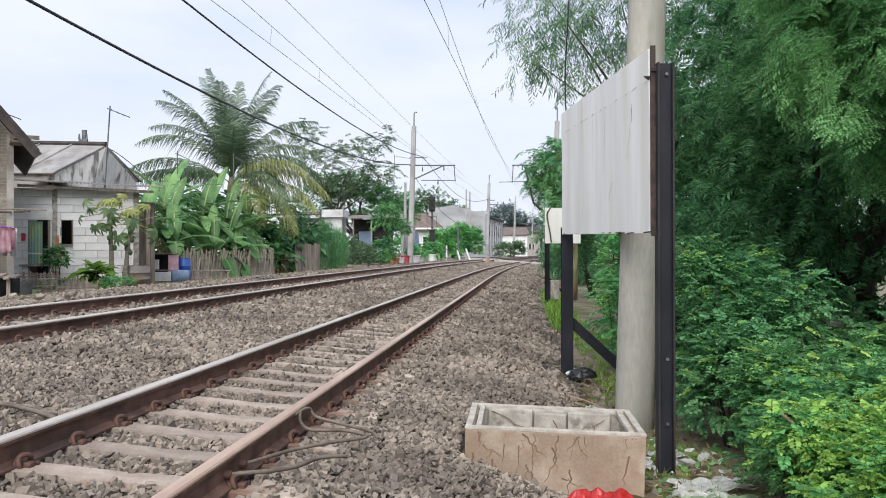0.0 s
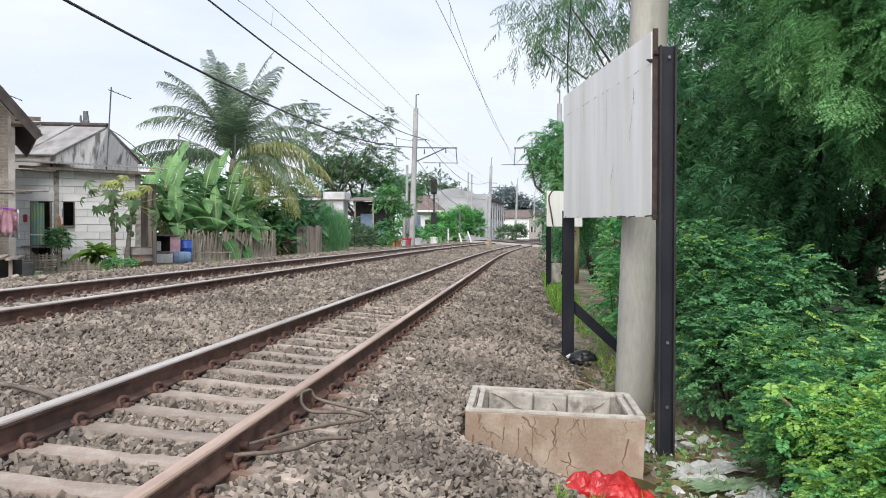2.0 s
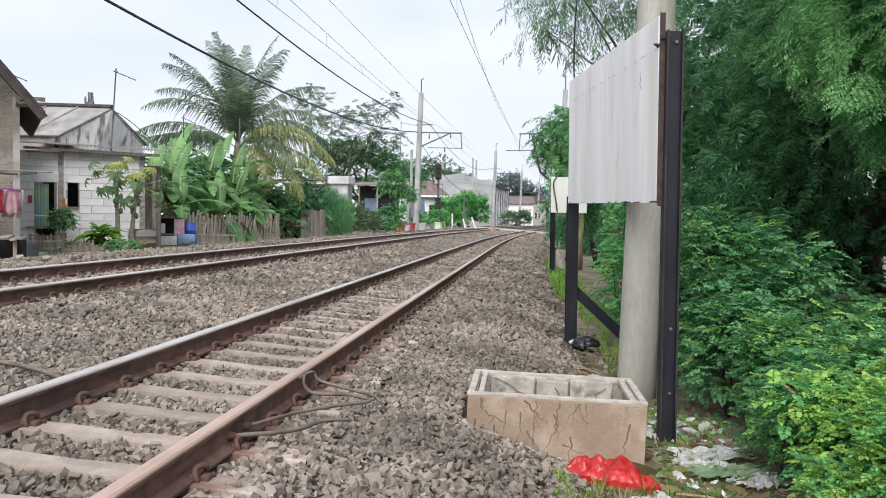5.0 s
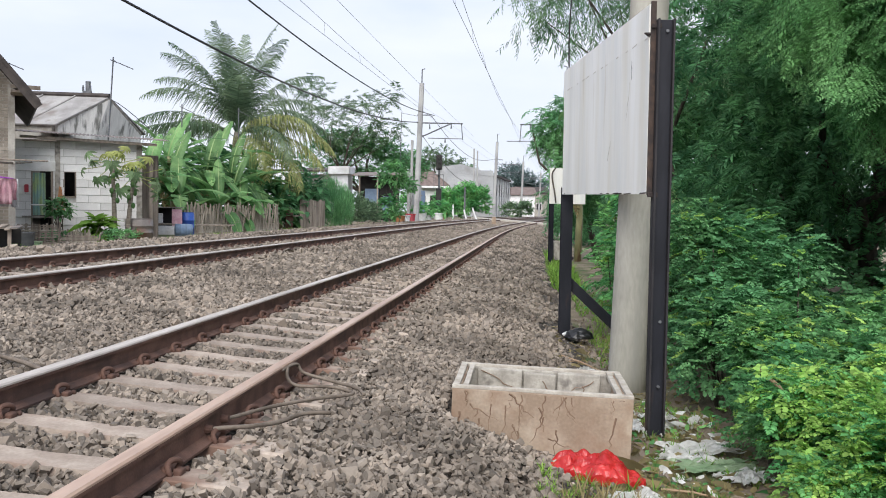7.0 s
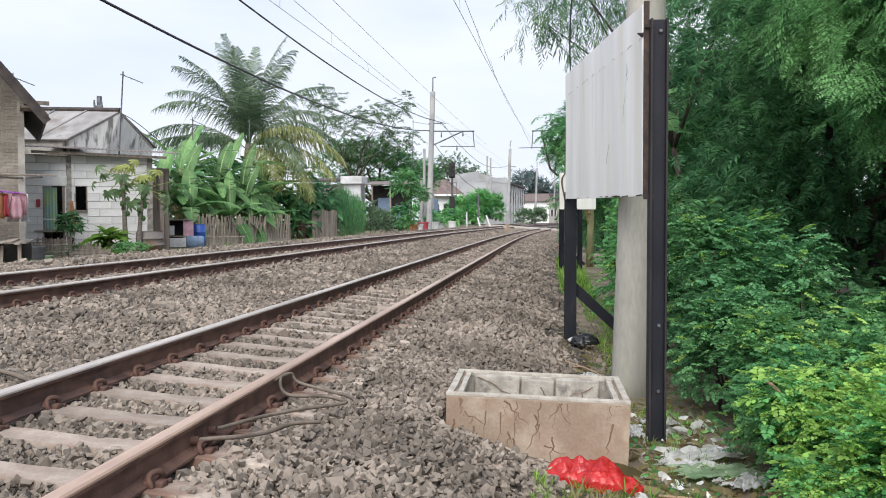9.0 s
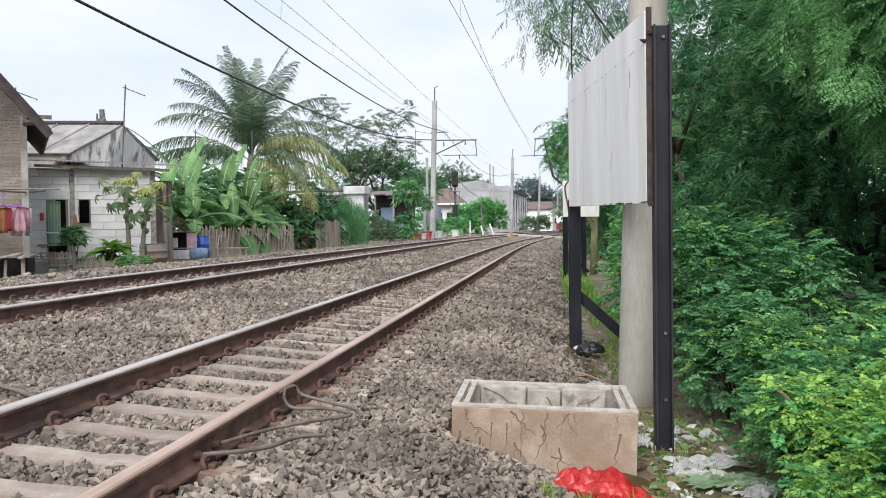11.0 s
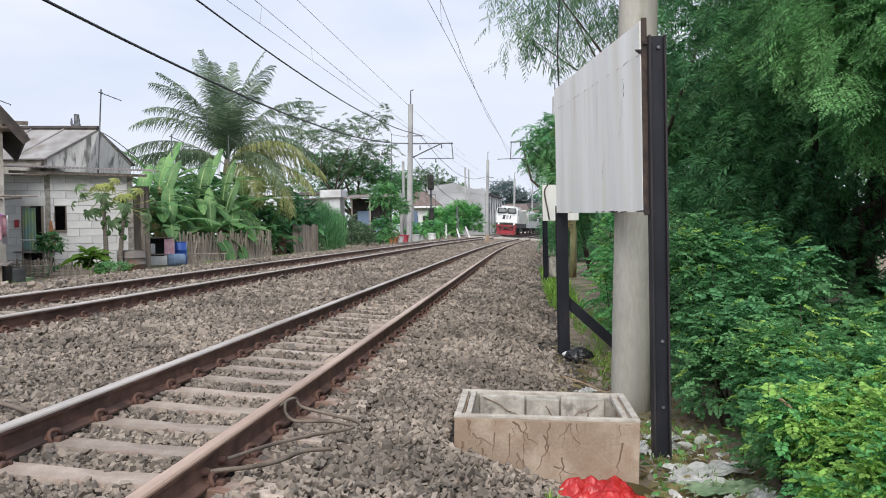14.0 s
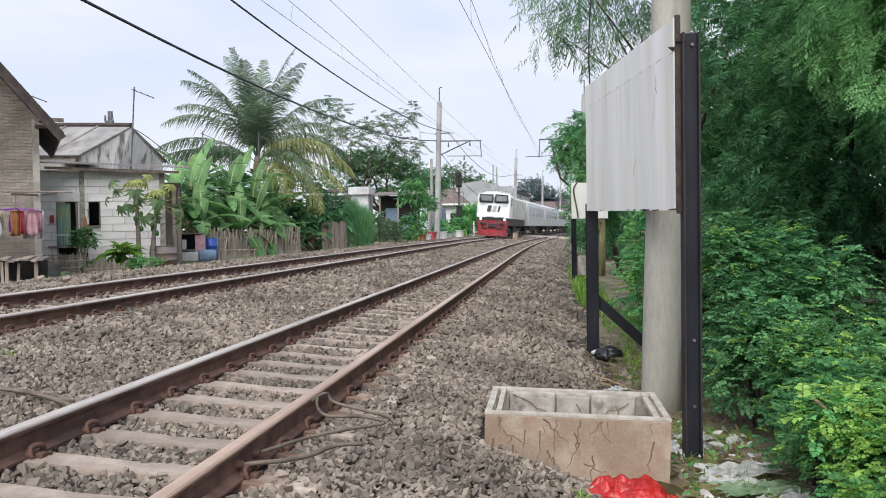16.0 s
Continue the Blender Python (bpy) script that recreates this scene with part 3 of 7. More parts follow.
    for x, y, z in ((0.44, 9.99, 0.30),):
        bm = bmesh.new()
        tubeless = Vector((x + 0.78, y + 0.05, -0.42)) - Vector((x, y, z))
        mid = Vector((x, y, z)) + tubeless / 2
        box(bm, mid, (tubeless.length, 0.10, 0.12), 0, 0, math.degrees(math.atan2(-tubeless.z, tubeless.x)), bevel=0.004)
        part("brace", bm, BLACK, ob)
    for z in (1.26, 2.46):
        bm = bmesh.new()
        box(bm, (0.875, 5.56, z), (0.07, 0.03, 0.035), yaw, bevel=0.004)
        part("bracket", bm, RUSTEDGE, ob, "rusty bolted bracket")
    return ob


build_sign()


def build_far_sign():
    ob = thing("sign_board", (0, 0, 0), "small white sign board on thin black posts further along the track", "sign", "trackside sign boards")
    bm = bmesh.new()
    a, b = Vector((0.50, 23.8, 0)), Vector((1.45, 24.2, 0))
    d = (b - a).normalized()
    yaw = math.degrees(math.atan2(d.y, d.x))
    mid = (a + b) / 2
    box(bm, mid + Vector((0, 0, 1.9)), (1.12, 0.03, 1.02), yaw, bevel=0.004)
    part("panel", bm, BOARD, ob)
    for t in (0.0, 0.55):
        p = a + (b - a) * t
        steel_post("post", p.x + 0.02, p.y + 0.10, -0.45, 1.9, yaw, ob, 0.11, 0.10)
    bm = bmesh.new()
    box(bm, (0.85, 24.2, 0.1), (0.9, 0.07, 0.08), 5, 0, 42, bevel=0.004)
    part("brace", bm, BLACK, ob)
    bm = bmesh.new()
    box(bm, (0.72, 24.0, 0.05), (0.26, 0.2, 0.55), yaw, bevel=0.02)
    part("meter_box", bm, CEMENT, ob, "grey box between the posts")
    return ob


build_far_sign()


def build_pole():
    bm = bmesh.new()
    zs = [-0.7, -0.3, 0.5, 1.3, 2.2, 3.2, 5, 7.5, 10]
    tube(bm, [(0.928 + 0.033 * z, 7.2, z) for z in zs], [0.178 - 0.002 * (z + 0.7) for z in zs], 32)
    ob = tagged(part("concrete_pole", bm, CONCRETE, None, "", True), "round grey-beige concrete pole beside the sign board", "pole")
    for z in (0.62, 2.05, 3.4):
        bm = bmesh.new()
        tube(bm, [(0.928 + 0.033 * z, 7.2, z), (0.928 + 0.033 * z, 7.2, z + 0.008)], 0.1788 - 0.002 * (z + 0.7), 32)
        part("form_joint", bm, CONCRETE, ob)


build_pole()


def ragged_line(p, q, n, amp, gen):
    pts = [Vector(p) + (Vector(q) - Vector(p)) * (k / n) for k in range(n + 1)]
    return [v + Vector((gen.uniform(-amp, amp), 0, gen.uniform(-amp, amp))) if 0 < k < n else v for k, v in enumerate(pts)]


def build_planter():
    gen = random.Random(5)
    ob = thing("planter_box", (0.105, 5.03, 0), "open cracked plastered-brick planter box half buried in ballast", "planter")
    ob.matrix_basis = pose(0.105, 5.06, 0.005, 0, 1.8, 0.6)
    W, Dp, T = 1.13, 0.84, 0.055

    def slab(name, c, s, mat, label="", bev=0.008):
        bm = bmesh.new()
        box(bm, c, s, bevel=bev)
        bmesh.ops.subdivide_edges(bm, edges=[e for e in bm.edges if e.calc_length() > 0.25], cuts=4, use_grid_fill=True)
        for v in bm.verts:
            v.co += Vector((noise.noise(v.co * 9), noise.noise(v.co * 9 + Vector((5, 0, 0))), noise.noise(v.co * 9 + Vector((0, 7, 0))))) * 0.004
        return part(name, bm, mat, ob, label)

    front = slab("front_wall", (0, -Dp / 2 + T / 2, -0.28), (W, T, 0.53), PLASTER, "cracked beige plaster")
    slab("side_wall", (-W / 2 + T / 2, 0.002, -0.28), (T, Dp - 2 * T - 0.004, 0.53), PLASTER)
    slab("side_wall", (W / 2 - T / 2, 0.002, -0.28), (T, Dp - 2 * T - 0.004, 0.53), PLASTER)
    slab("back_wall", (0, Dp / 2 - T / 2, -0.28), (W, T, 0.53), CEMENT)
    for c, s in (((0, -Dp / 2 + 0.022, -0.006), (W + 0.004, 0.044, 0.022)), ((0, Dp / 2 - 0.022, -0.006), (W + 0.004, 0.044, 0.022)),
                 ((-W / 2 + 0.022, 0, -0.005), (0.044, Dp - 0.092, 0.022)), ((W / 2 - 0.022, 0, -0.005), (0.044, Dp - 0.092, 0.022))):
        slab("rim", c, s, RIM, "pale chipped cement rim", 0.005)
    for s in (-1, 1):
        slab("inner_strip", (s * (W / 2 - 0.082), 0, -0.012), (0.036, Dp - 0.12, 0.03), RIM, "pale cement strip inside the rim", 0.005)
    x = -W / 2 + 0.115
    for k, w in enumerate((0.33, 0.24, 0.31)):
        slab("inner_block", (x + w / 2, Dp / 2 - T - 0.02 - 0.008 * (k % 2), -0.115 - 0.012 * (k == 1)), (w - 0.012, 0.04, 0.19), CEMENT, "", 0.01)
        x += w
    for x0, z0, x1, z1 in ((-0.42, -0.03, -0.16, -0.16), (0.02, -0.08, 0.10, -0.2), (0.38, -0.06, 0.2, -0.15), (0.20, -0.15, 0.12, -0.2), (0.30, -0.10, 0.34, -0.2)):
        bm = bmesh.new()
        tube(bm, ragged_line((x0, Dp / 2 - T - 0.052, z0), (x1, Dp / 2 - T - 0.052, z1), 6, 0.01, gen), [0.0035, 0.003, 0.004, 0.0025, 0.0035, 0.0025, 0.001], 5)
        part("crack", bm, CRACK, ob, "dark crack across the inner blocks")
    bm = bmesh.new()
    box(bm, (0, 0.02, -0.34), (W - 2 * T - 0.02, Dp - 2 * T - 0.02, 0.3))
    part("soil_fill", bm, SOIL, ob)
    for k in range(34):
        bm = bmesh.new()
        x0, z0 = gen.uniform(-W / 2 + 0.04, W / 2 - 0.04), gen.choice((-0.03, gen.uniform(-0.3, -0.05)))
        a = gen.choice((gen.uniform(-1.95, -1.2), gen.uniform(-1.95, -1.2), gen.uniform(-3.0, -0.2)))
        ln = gen.uniform(0.08, 0.24)
        x1, z1 = max(-W / 2 + 0.02, min(W / 2 - 0.02, x0 + ln * math.cos(a))), max(-0.42, z0 + ln * math.sin(a))
        pts = ragged_line((x0, -Dp / 2 + 0.0012, z0), (x1, -Dp / 2 + 0.0012, z1), 6, 0.014, gen)
        w = gen.uniform(0.002, 0.0062)
        tube(bm, pts, [w * (1.2 - 0.15 * j) for j in range(7)], 5)
        part("crack", bm, CRACK, front, "dark crack in the plaster")
    return ob


build_planter()


# ---- catenary masts and wires ----
def build_mast(u, y, height, label, arm=True, side=1, reach=3.2, low=1.0):
    p = on_line(u, y, 0)
    z0 = p.z - 0.35
    ob = thing("catenary_mast", (p.x, p.y, z0), label, "mast", "catenary masts along the track")
    bm = bmesh.new()
    tube(bm, [(0.0, 0, 0), (0.15, 0, height * 0.5), (0.30, 0, height)], [0.21, 0.19, 0.17], 8)
    part("shaft", bm, MAST, ob)
    bm = bmesh.new()
    tube(bm, [(0.30, 0, height), (0.31, 0, height + 0.95), (0.31 + 0.2 * side, 0, height + 1.0)], 0.045, 6)
    part("top_rod", bm, STEEL, ob)
    if arm:
        za, zb = height * 0.72, height * 0.605
        bm = bmesh.new()
        tube(bm, [(0, 0, za), (side * reach, 0, za - 0.05)], 0.05, 6)
        part("top_arm", bm, STEEL, ob)
        bm = bmesh.new()
        tube(bm, [(0, 0, zb), (side * reach * 0.75, 0, za - 0.04)], 0.05, 6)
        part("strut", bm, STEEL, ob)
        bm = bmesh.new()
        tube(bm, [(side * reach * 0.97, 0, za), (side * reach * 1.0, 0, zb - 0.05)], 0.035, 6)
        tube(bm, [(side * reach * 0.25, 0, zb + 0.06), (side * reach * low, 0, zb + 0.02)], 0.03, 6)
        part("registration_arm", bm, STEEL, ob)
        for x, zz in ((0.28, za - 0.3), (0.75, za - 0.25), (0.62, zb - 0.1)):
            bm = bmesh.new()
            tube(bm, [(side * reach * x, 0, zz - 0.14), (side * reach * x, 0, zz + 0.2)], [0.06, 0.03], 6)
            part("insulator", bm, STEEL, ob)
        bm = bmesh.new()
        zt = height * 0.775
        tube(bm, [(0, 0, zt), (side * 0.95, 0, zt), (side * 1.0, 0, zt - 0.1)], 0.04, 6)
        part("feeder_bracket", bm, STEEL, ob)
    return ob


MASTS = ((-8.6, -14, 9.75), (-8.62, 58.3, 9.75), (-8.0, 105, 9.6), (-8.45, 145, 9.6), (-8.5, 187, 9.6), (-8.5, 228, 9.6), (-8.5, 270, 9.6))
for u, y, h in MASTS:
    build_mast(u, y, h, "tall grey concrete catenary mast with a steel cantilever")
for u, y, h in ((1.35, 60, 10.9), (1.3, 112, 10.8), (1.3, 160, 10.8), (1.3, 205, 10.8)):
    build_mast(u, y, h, "grey concrete catenary mast on the wooded side", True, -1, 2.9, 1.32)


def wire(name, pts, r, mat, label, group="overhead wires"):
    return cable(name, pts, r, mat, label, "wire", group, 5)


wire("feeder_cable", [(-8.5 + bend(y), y, 5.35 + 0.0014 * (y - 21) ** 2) for y in (-14, -4, 6, 14, 22, 30, 40, 50, 58)], 0.032, CABLE, "thick black feeder cable sagging between the masts")
wire("feeder_cable", [(-7.4 + bend(y), y, 6.46 + 0.00125 * (y - 26) ** 2) for y in (-12, -2, 8, 18, 28, 38, 48, 58.3)], 0.024, CABLE, "black feeder cable sagging between the masts")
wire("feeder_cable", [on_line(-7.6, y, z) for y, z in ((58.3, 7.2), (68, 6.4), (80, 5.9), (92, 6.2), (105, 7.3))], 0.022, CABLE, "black feeder cable sagging between the masts")
wire("feeder_cable", [on_line(-8.3, y, z) for y, z in ((58.3, 5.9), (68, 4.6), (76, 3.8), (84, 3.4))], 0.022, CABLE, "black supply cable running down to the huts")
wire("return_wire", [(-4.96 + 0.013 * (y - 16) + bend(y) * 0.6, y, 6.3) for y in (-20, 5, 16, 26, 42, 58)], 0.006, WIRE, "very thin grey wire between the tracks")
MAST_YS = (105, 145, 187, 228)
for x0, k0, zc, xm, zm, lab in ((-6.0, 0.0256, 5.94, -5.86, 6.3, "far"), (-1.86, 0.0256, 5.7, -1.84, 6.3, "near")):
    centre = FAR_C if lab == "far" else NEAR_C
    wire("contact_wire", [(x0 + k0 * (y - 16), y, zc) for y in (-20, 8, 22, 40, 58.3)] + [(centre + 0.2 * (-1) ** k + bend(y), y, zc) for k, y in enumerate(MAST_YS)], 0.0068, WIRE, "thin grey contact wire over the %s track" % lab)
    wire("messenger_wire", [(xm, -20, 6.7), (xm, 5, zm + 0.05), (xm + 0.02, 22, zm), (xm + 0.06, 31, zm), (xm + 0.22, 41, zm + 0.05), (xm + 0.75, 58.3, zm + 0.35)] + [(centre + bend(y), y, zm + 0.3) for y in MAST_YS], 0.0068, WIRE, "thin grey messenger wire over the %s track" % lab)
    for y in (18.3, 22.6, 27.0):
        wire("dropper", [(x0 + k0 * (y - 16), y, zc), ((x0 + k0 * (y - 16)) * 0.4 + xm * 0.6, y, zm)], 0.005, WIRE, "short thin dropper of the overhead line", "droppers")


# ---- leaf shapes ----
def strip_leaf(length, width, segs=2, droop=0.2, fold=0.25, base=0.25):
    """A leaf along +y in quads, folded along its midrib."""
    v, f = [], []
    for k in range(segs + 1):
        t = k / segs
        w = width * (base + (1 - base) * math.sin(math.pi * min(1.0, 0.18 + 0.80 * t))) * (1.0 if k < segs else 0.25) * 0.5
        y, z = length * t, -droop * length * t * t
        v += [(-w, y, z + fold * w), (0, y, z), (w, y, z + fold * w)]
    for k in range(segs):
        a = 3 * k
        f += [(a, a + 1, a + 4, a + 3), (a + 1, a + 2, a + 5, a + 4)]
    return np.array(v, float), np.array(f, int)


def join_protos(items):
    vs, fs, b = [], [], 0
    for v, f in items:
        vs.append(v)
        fs.append(f + b)
        b += len(v)
    return np.concatenate(vs), np.concatenate(fs)


def place_proto(p, at, az, tilt=0.0, roll=0.0, s=1.0):
    m = heading(np.array([az]), np.array([tilt]), np.array([roll]))[0] * s
    return p[0] @ m.T + np.array(at), p[1]


def diamond(length, width, fold=0.3):
    """The cheapest leaflet: one folded quad."""
    w = width / 2
    return np.array([(0, 0, 0), (w, length * 0.5, fold * w), (0, length, -0.1 * length), (-w, length * 0.5, fold * w)], float), np.array([(0, 1, 2, 3)])


def hexleaf(length, width, fold=0.35):
    """A rounded leaflet: two quads folded along the midrib."""
    w = width / 2
    return (np.array([(0, 0, 0), (0, length, -0.08 * length), (w, length * 0.3, fold * w), (w * 0.92, length * 0.75, fold * w), (-w, length * 0.3, fold * w), (-w * 0.92, length * 0.75, fold * w)], float),
            np.array([(0, 2, 3, 1), (0, 1, 5, 4)]))


def pinnate(pairs, lf, gen, droop=0.25, spread=1.15):
    """A compound leaf one unit long, with pairs of leaflets and one at the tip."""
    items = []
    for k in range(pairs):
        t = 0.14 + 0.82 * k / max(1, pairs - 1)
        z = -droop * t * t
        size = 0.7 + 0.5 * math.sin(math.pi * min(1, t))
        for s in (-1, 1):
            items.append(place_proto(lf, (0, t, z), -s * (spread + gen.uniform(-0.15, 0.15)), gen.uniform(-0.5, 0.15), gen.uniform(-0.3, 0.3), size * gen.uniform(0.85, 1.1)))
    items.append(place_proto(lf, (0, 0.97, -droop), 0, -0.4))
    return join_protos(items)


_g = random.Random(3)
FEATHER = [pinnate(10, diamond(0.44, 0.10), _g, d, 1.2) for d in (0.1, 0.22, 0.35)]
PINNA = pinnate(8, diamond(0.20, 0.085, 0.2), _g, 0.12, 1.25)
BIPINNATE = [join_protos([place_proto(PINNA, (0, 0.12 + 0.16 * k, -0.3 * d * (0.12 + 0.16 * k) ** 2), -s * (1.0 - 0.05 * k), _g.uniform(-0.35, 0.05), _g.uniform(-0.3, 0.3), 0.50 - 0.03 * abs(k - 2)) for k in range(6) for s in (-1, 1)]
                         + [place_proto(PINNA, (0, 0.95, -0.3 * d), 0, -0.3, 0, 0.4)]) for d in (0.4, 0.9, 1.3)]
WILLOWY = [join_protos([place_proto(diamond(0.34, 0.05), (0, 0.09 * k, -0.35 * (0.09 * k) ** 2), (-1) ** k * _g.uniform(0.4, 1.1), _g.uniform(-0.9, -0.2), _g.uniform(-0.4, 0.4), _g.uniform(0.8, 1.2)) for k in range(11)]) for _ in range(3)]
OVAL = [pinnate(5, hexleaf(0.31, 0.215), _g, d, 1.2) for d in (0.1, 0.25, 0.35)]
BROAD = [strip_leaf(1.0, w, 3, d, 0.3) for w, d in ((0.5, 0.2), (0.42, 0.35), (0.6, 0.3))]
SPRIG = [join_protos([place_proto(strip_leaf(0.55, 0.26, 2, 0.2, 0.3), (0, 0.1 * k, 0.02 * k), 2.4 * k, -0.1 + 0.12 * k) for k in range(6)]) for _ in range(2)]
BLADE = [join_protos([place_proto(strip_leaf(1.0, 0.055, 3, 0.25, 0.3, 0.6), (0.08 * math.sin(k), 0.08 * math.cos(k), 0), 1.3 * k, 1.0 + 0.12 * (k % 4)) for k in range(7)])]


def lump_points(lumps, n, gen, inner=0.45, low=-1.0):
    """Points in the outer layer of ellipsoids (centre, radii), with the outward direction."""
    vol = np.array([r[0] * r[1] + r[1] * r[2] + r[0] * r[2] for _, r in lumps])
    pick = gen.choice(len(lumps), n, p=vol / vol.sum())
    d = gen.normal(size=(n, 3))
    d /= np.linalg.norm(d, axis=1)[:, None]
    d[:, 2] = np.where(d[:, 2] < low, -d[:, 2], d[:, 2])
    c = np.array([c for c, _ in lumps])[pick]
    r = np.array([r for _, r in lumps])[pick]
    rad = gen.uniform(inner ** 2, 1.0, n) ** 0.5 * (1 + 0.13 * np.sin(d[:, 0] * 9 + c[:, 0] * 3) * np.cos(d[:, 1] * 7 + d[:, 2] * 5))
    return c + d * r * rad[:, None], d


def crown_mesh(name, protos, lumps, n, size, gen, droop=(-35, 25), inner=0.45, outward=0.8, low=-1.0, clump=1):
    m = n // clump
    p, d = lump_points(lumps, m, gen, inner, low)
    p, d = np.repeat(p, clump, 0), np.repeat(d, clump, 0)
    n = len(p)
    if clump > 1:
        p = p + gen.normal(0, size * 0.45, p.shape)
    az = np.arctan2(-d[:, 0], d[:, 1]) + gen.normal(0, 1.0 / max(outward, 0.1), n)
    ti = np.radians(gen.uniform(droop[0], droop[1], n)) + 0.5 * d[:, 2]
    s = size * np.exp(gen.normal(0, 0.22, n))
    mats = heading(az, ti, gen.uniform(-0.4, 0.4, n)) * s[:, None, None]
    return scatter_mesh(name, protos, p, mats, gen.integers(0, len(protos), n))


def build_plant(name, base, trunk, lumps, protos, n, size, leaf, label, category, seed, bark=None, limbs=6, group="", young=None, **kw):
    """A trunk with limbs to its lumps and a crown of leaves."""
    gen = np.random.default_rng(seed)
    ob = thing(name, base, label, category, group)
    inv = Vector(base)
    bm = bmesh.new()
    top = Vector(lumps[0][0]) - inv
    if trunk > 0:
        fork = top * 0.45
        mid = fork * 0.5 + Vector((gen.normal(0, 0.08), gen.normal(0, 0.08), 0)) * trunk * 10
        tube(bm, [(0, 0, -0.1), mid, fork], [trunk, trunk * 0.8, trunk * 0.62], 8)
        for k in range(limbs):
            c, r = lumps[k % len(lumps)]
            tip = Vector(c) - inv + Vector(gen.normal(0, 0.45, 3)) * Vector(r).length * 0.5
            m = (fork + tip) / 2 + Vector(gen.normal(0, 0.12, 3)) * (tip - fork).length
            tube(bm, [fork * 0.97, m, tip], [trunk * 0.5, trunk * 0.3, trunk * 0.08], 6)
        part("trunk", bm, bark or BARK, ob, "", True)
    else:
        for k in range(limbs * 2):
            c, r = lumps[k % len(lumps)]
            tip = Vector(c) - inv + Vector(gen.normal(0, 0.5, 3)) * Vector(r).length * 0.5
            root = Vector((tip.x * 0.5 + gen.normal(0, 0.1), tip.y * 0.5 + gen.normal(0, 0.1), -0.15))
            tube(bm, [root, (root + tip) / 2 + Vector(gen.normal(0, 0.06, 3)), tip], [0.014, 0.010, 0.004], 5)
        tagged(part("stem", bm, bark or BARK, ob), kind="stuff")
    lumps = [((c[0] - base[0], c[1] - base[1], c[2] - base[2]), r) for c, r in lumps]
    link_mesh("crown", crown_mesh("crown", protos, lumps, n, size, gen, **kw), leaf, ob)
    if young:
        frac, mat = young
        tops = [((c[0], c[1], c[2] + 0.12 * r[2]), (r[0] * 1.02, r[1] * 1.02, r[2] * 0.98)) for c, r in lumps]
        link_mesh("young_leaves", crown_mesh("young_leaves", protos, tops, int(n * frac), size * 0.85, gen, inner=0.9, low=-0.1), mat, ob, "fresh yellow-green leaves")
    return ob


# ---- green wall on the right of the line ----
BUSHES = (
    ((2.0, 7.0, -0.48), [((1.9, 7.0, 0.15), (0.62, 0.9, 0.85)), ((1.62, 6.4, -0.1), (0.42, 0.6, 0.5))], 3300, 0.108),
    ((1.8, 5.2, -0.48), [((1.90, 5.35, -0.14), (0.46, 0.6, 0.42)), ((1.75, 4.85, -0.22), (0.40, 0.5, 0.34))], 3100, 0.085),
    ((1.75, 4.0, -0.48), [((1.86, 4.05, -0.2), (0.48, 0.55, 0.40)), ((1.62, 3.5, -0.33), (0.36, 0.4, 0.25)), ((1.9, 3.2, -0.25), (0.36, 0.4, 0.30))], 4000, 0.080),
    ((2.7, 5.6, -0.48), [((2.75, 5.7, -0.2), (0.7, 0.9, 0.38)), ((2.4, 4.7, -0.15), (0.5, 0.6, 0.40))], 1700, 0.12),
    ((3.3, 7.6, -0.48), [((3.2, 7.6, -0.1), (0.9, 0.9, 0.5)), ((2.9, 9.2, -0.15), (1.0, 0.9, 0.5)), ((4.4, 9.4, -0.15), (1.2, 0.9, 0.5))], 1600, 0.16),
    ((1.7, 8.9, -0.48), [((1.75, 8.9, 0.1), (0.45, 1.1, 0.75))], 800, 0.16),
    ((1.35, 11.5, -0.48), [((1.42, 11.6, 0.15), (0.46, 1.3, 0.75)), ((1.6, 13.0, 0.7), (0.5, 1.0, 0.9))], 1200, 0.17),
)
for k, (b, lumps, n, s) in enumerate(BUSHES):
    shoots = random.Random(60 + k)
    for c, r in list(lumps):
        for _ in range(6):
            ang, q = shoots.uniform(0, 6.28), shoots.uniform(0.4, 0.95)
            w = shoots.uniform(0.10, 0.2) * (1 + s * 2)
            lumps.append(((c[0] + r[0] * q * math.cos(ang), c[1] + r[1] * q * math.sin(ang), c[2] + r[2] * (1.02 - 0.5 * q * q)), (w, w, w * shoots.uniform(1.0, 1.7))))
    # Leaf colour per shrub: DEEP and DARK paint in the shade under the trees.
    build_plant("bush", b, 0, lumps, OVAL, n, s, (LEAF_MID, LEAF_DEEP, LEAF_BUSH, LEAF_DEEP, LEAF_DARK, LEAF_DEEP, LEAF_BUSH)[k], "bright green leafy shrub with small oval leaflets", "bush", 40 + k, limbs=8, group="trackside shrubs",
                # Besides fresh growth, the front shrub's high young share paints in brighter light.
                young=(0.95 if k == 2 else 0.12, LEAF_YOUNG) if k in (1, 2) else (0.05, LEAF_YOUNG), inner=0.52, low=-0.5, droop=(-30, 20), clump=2)

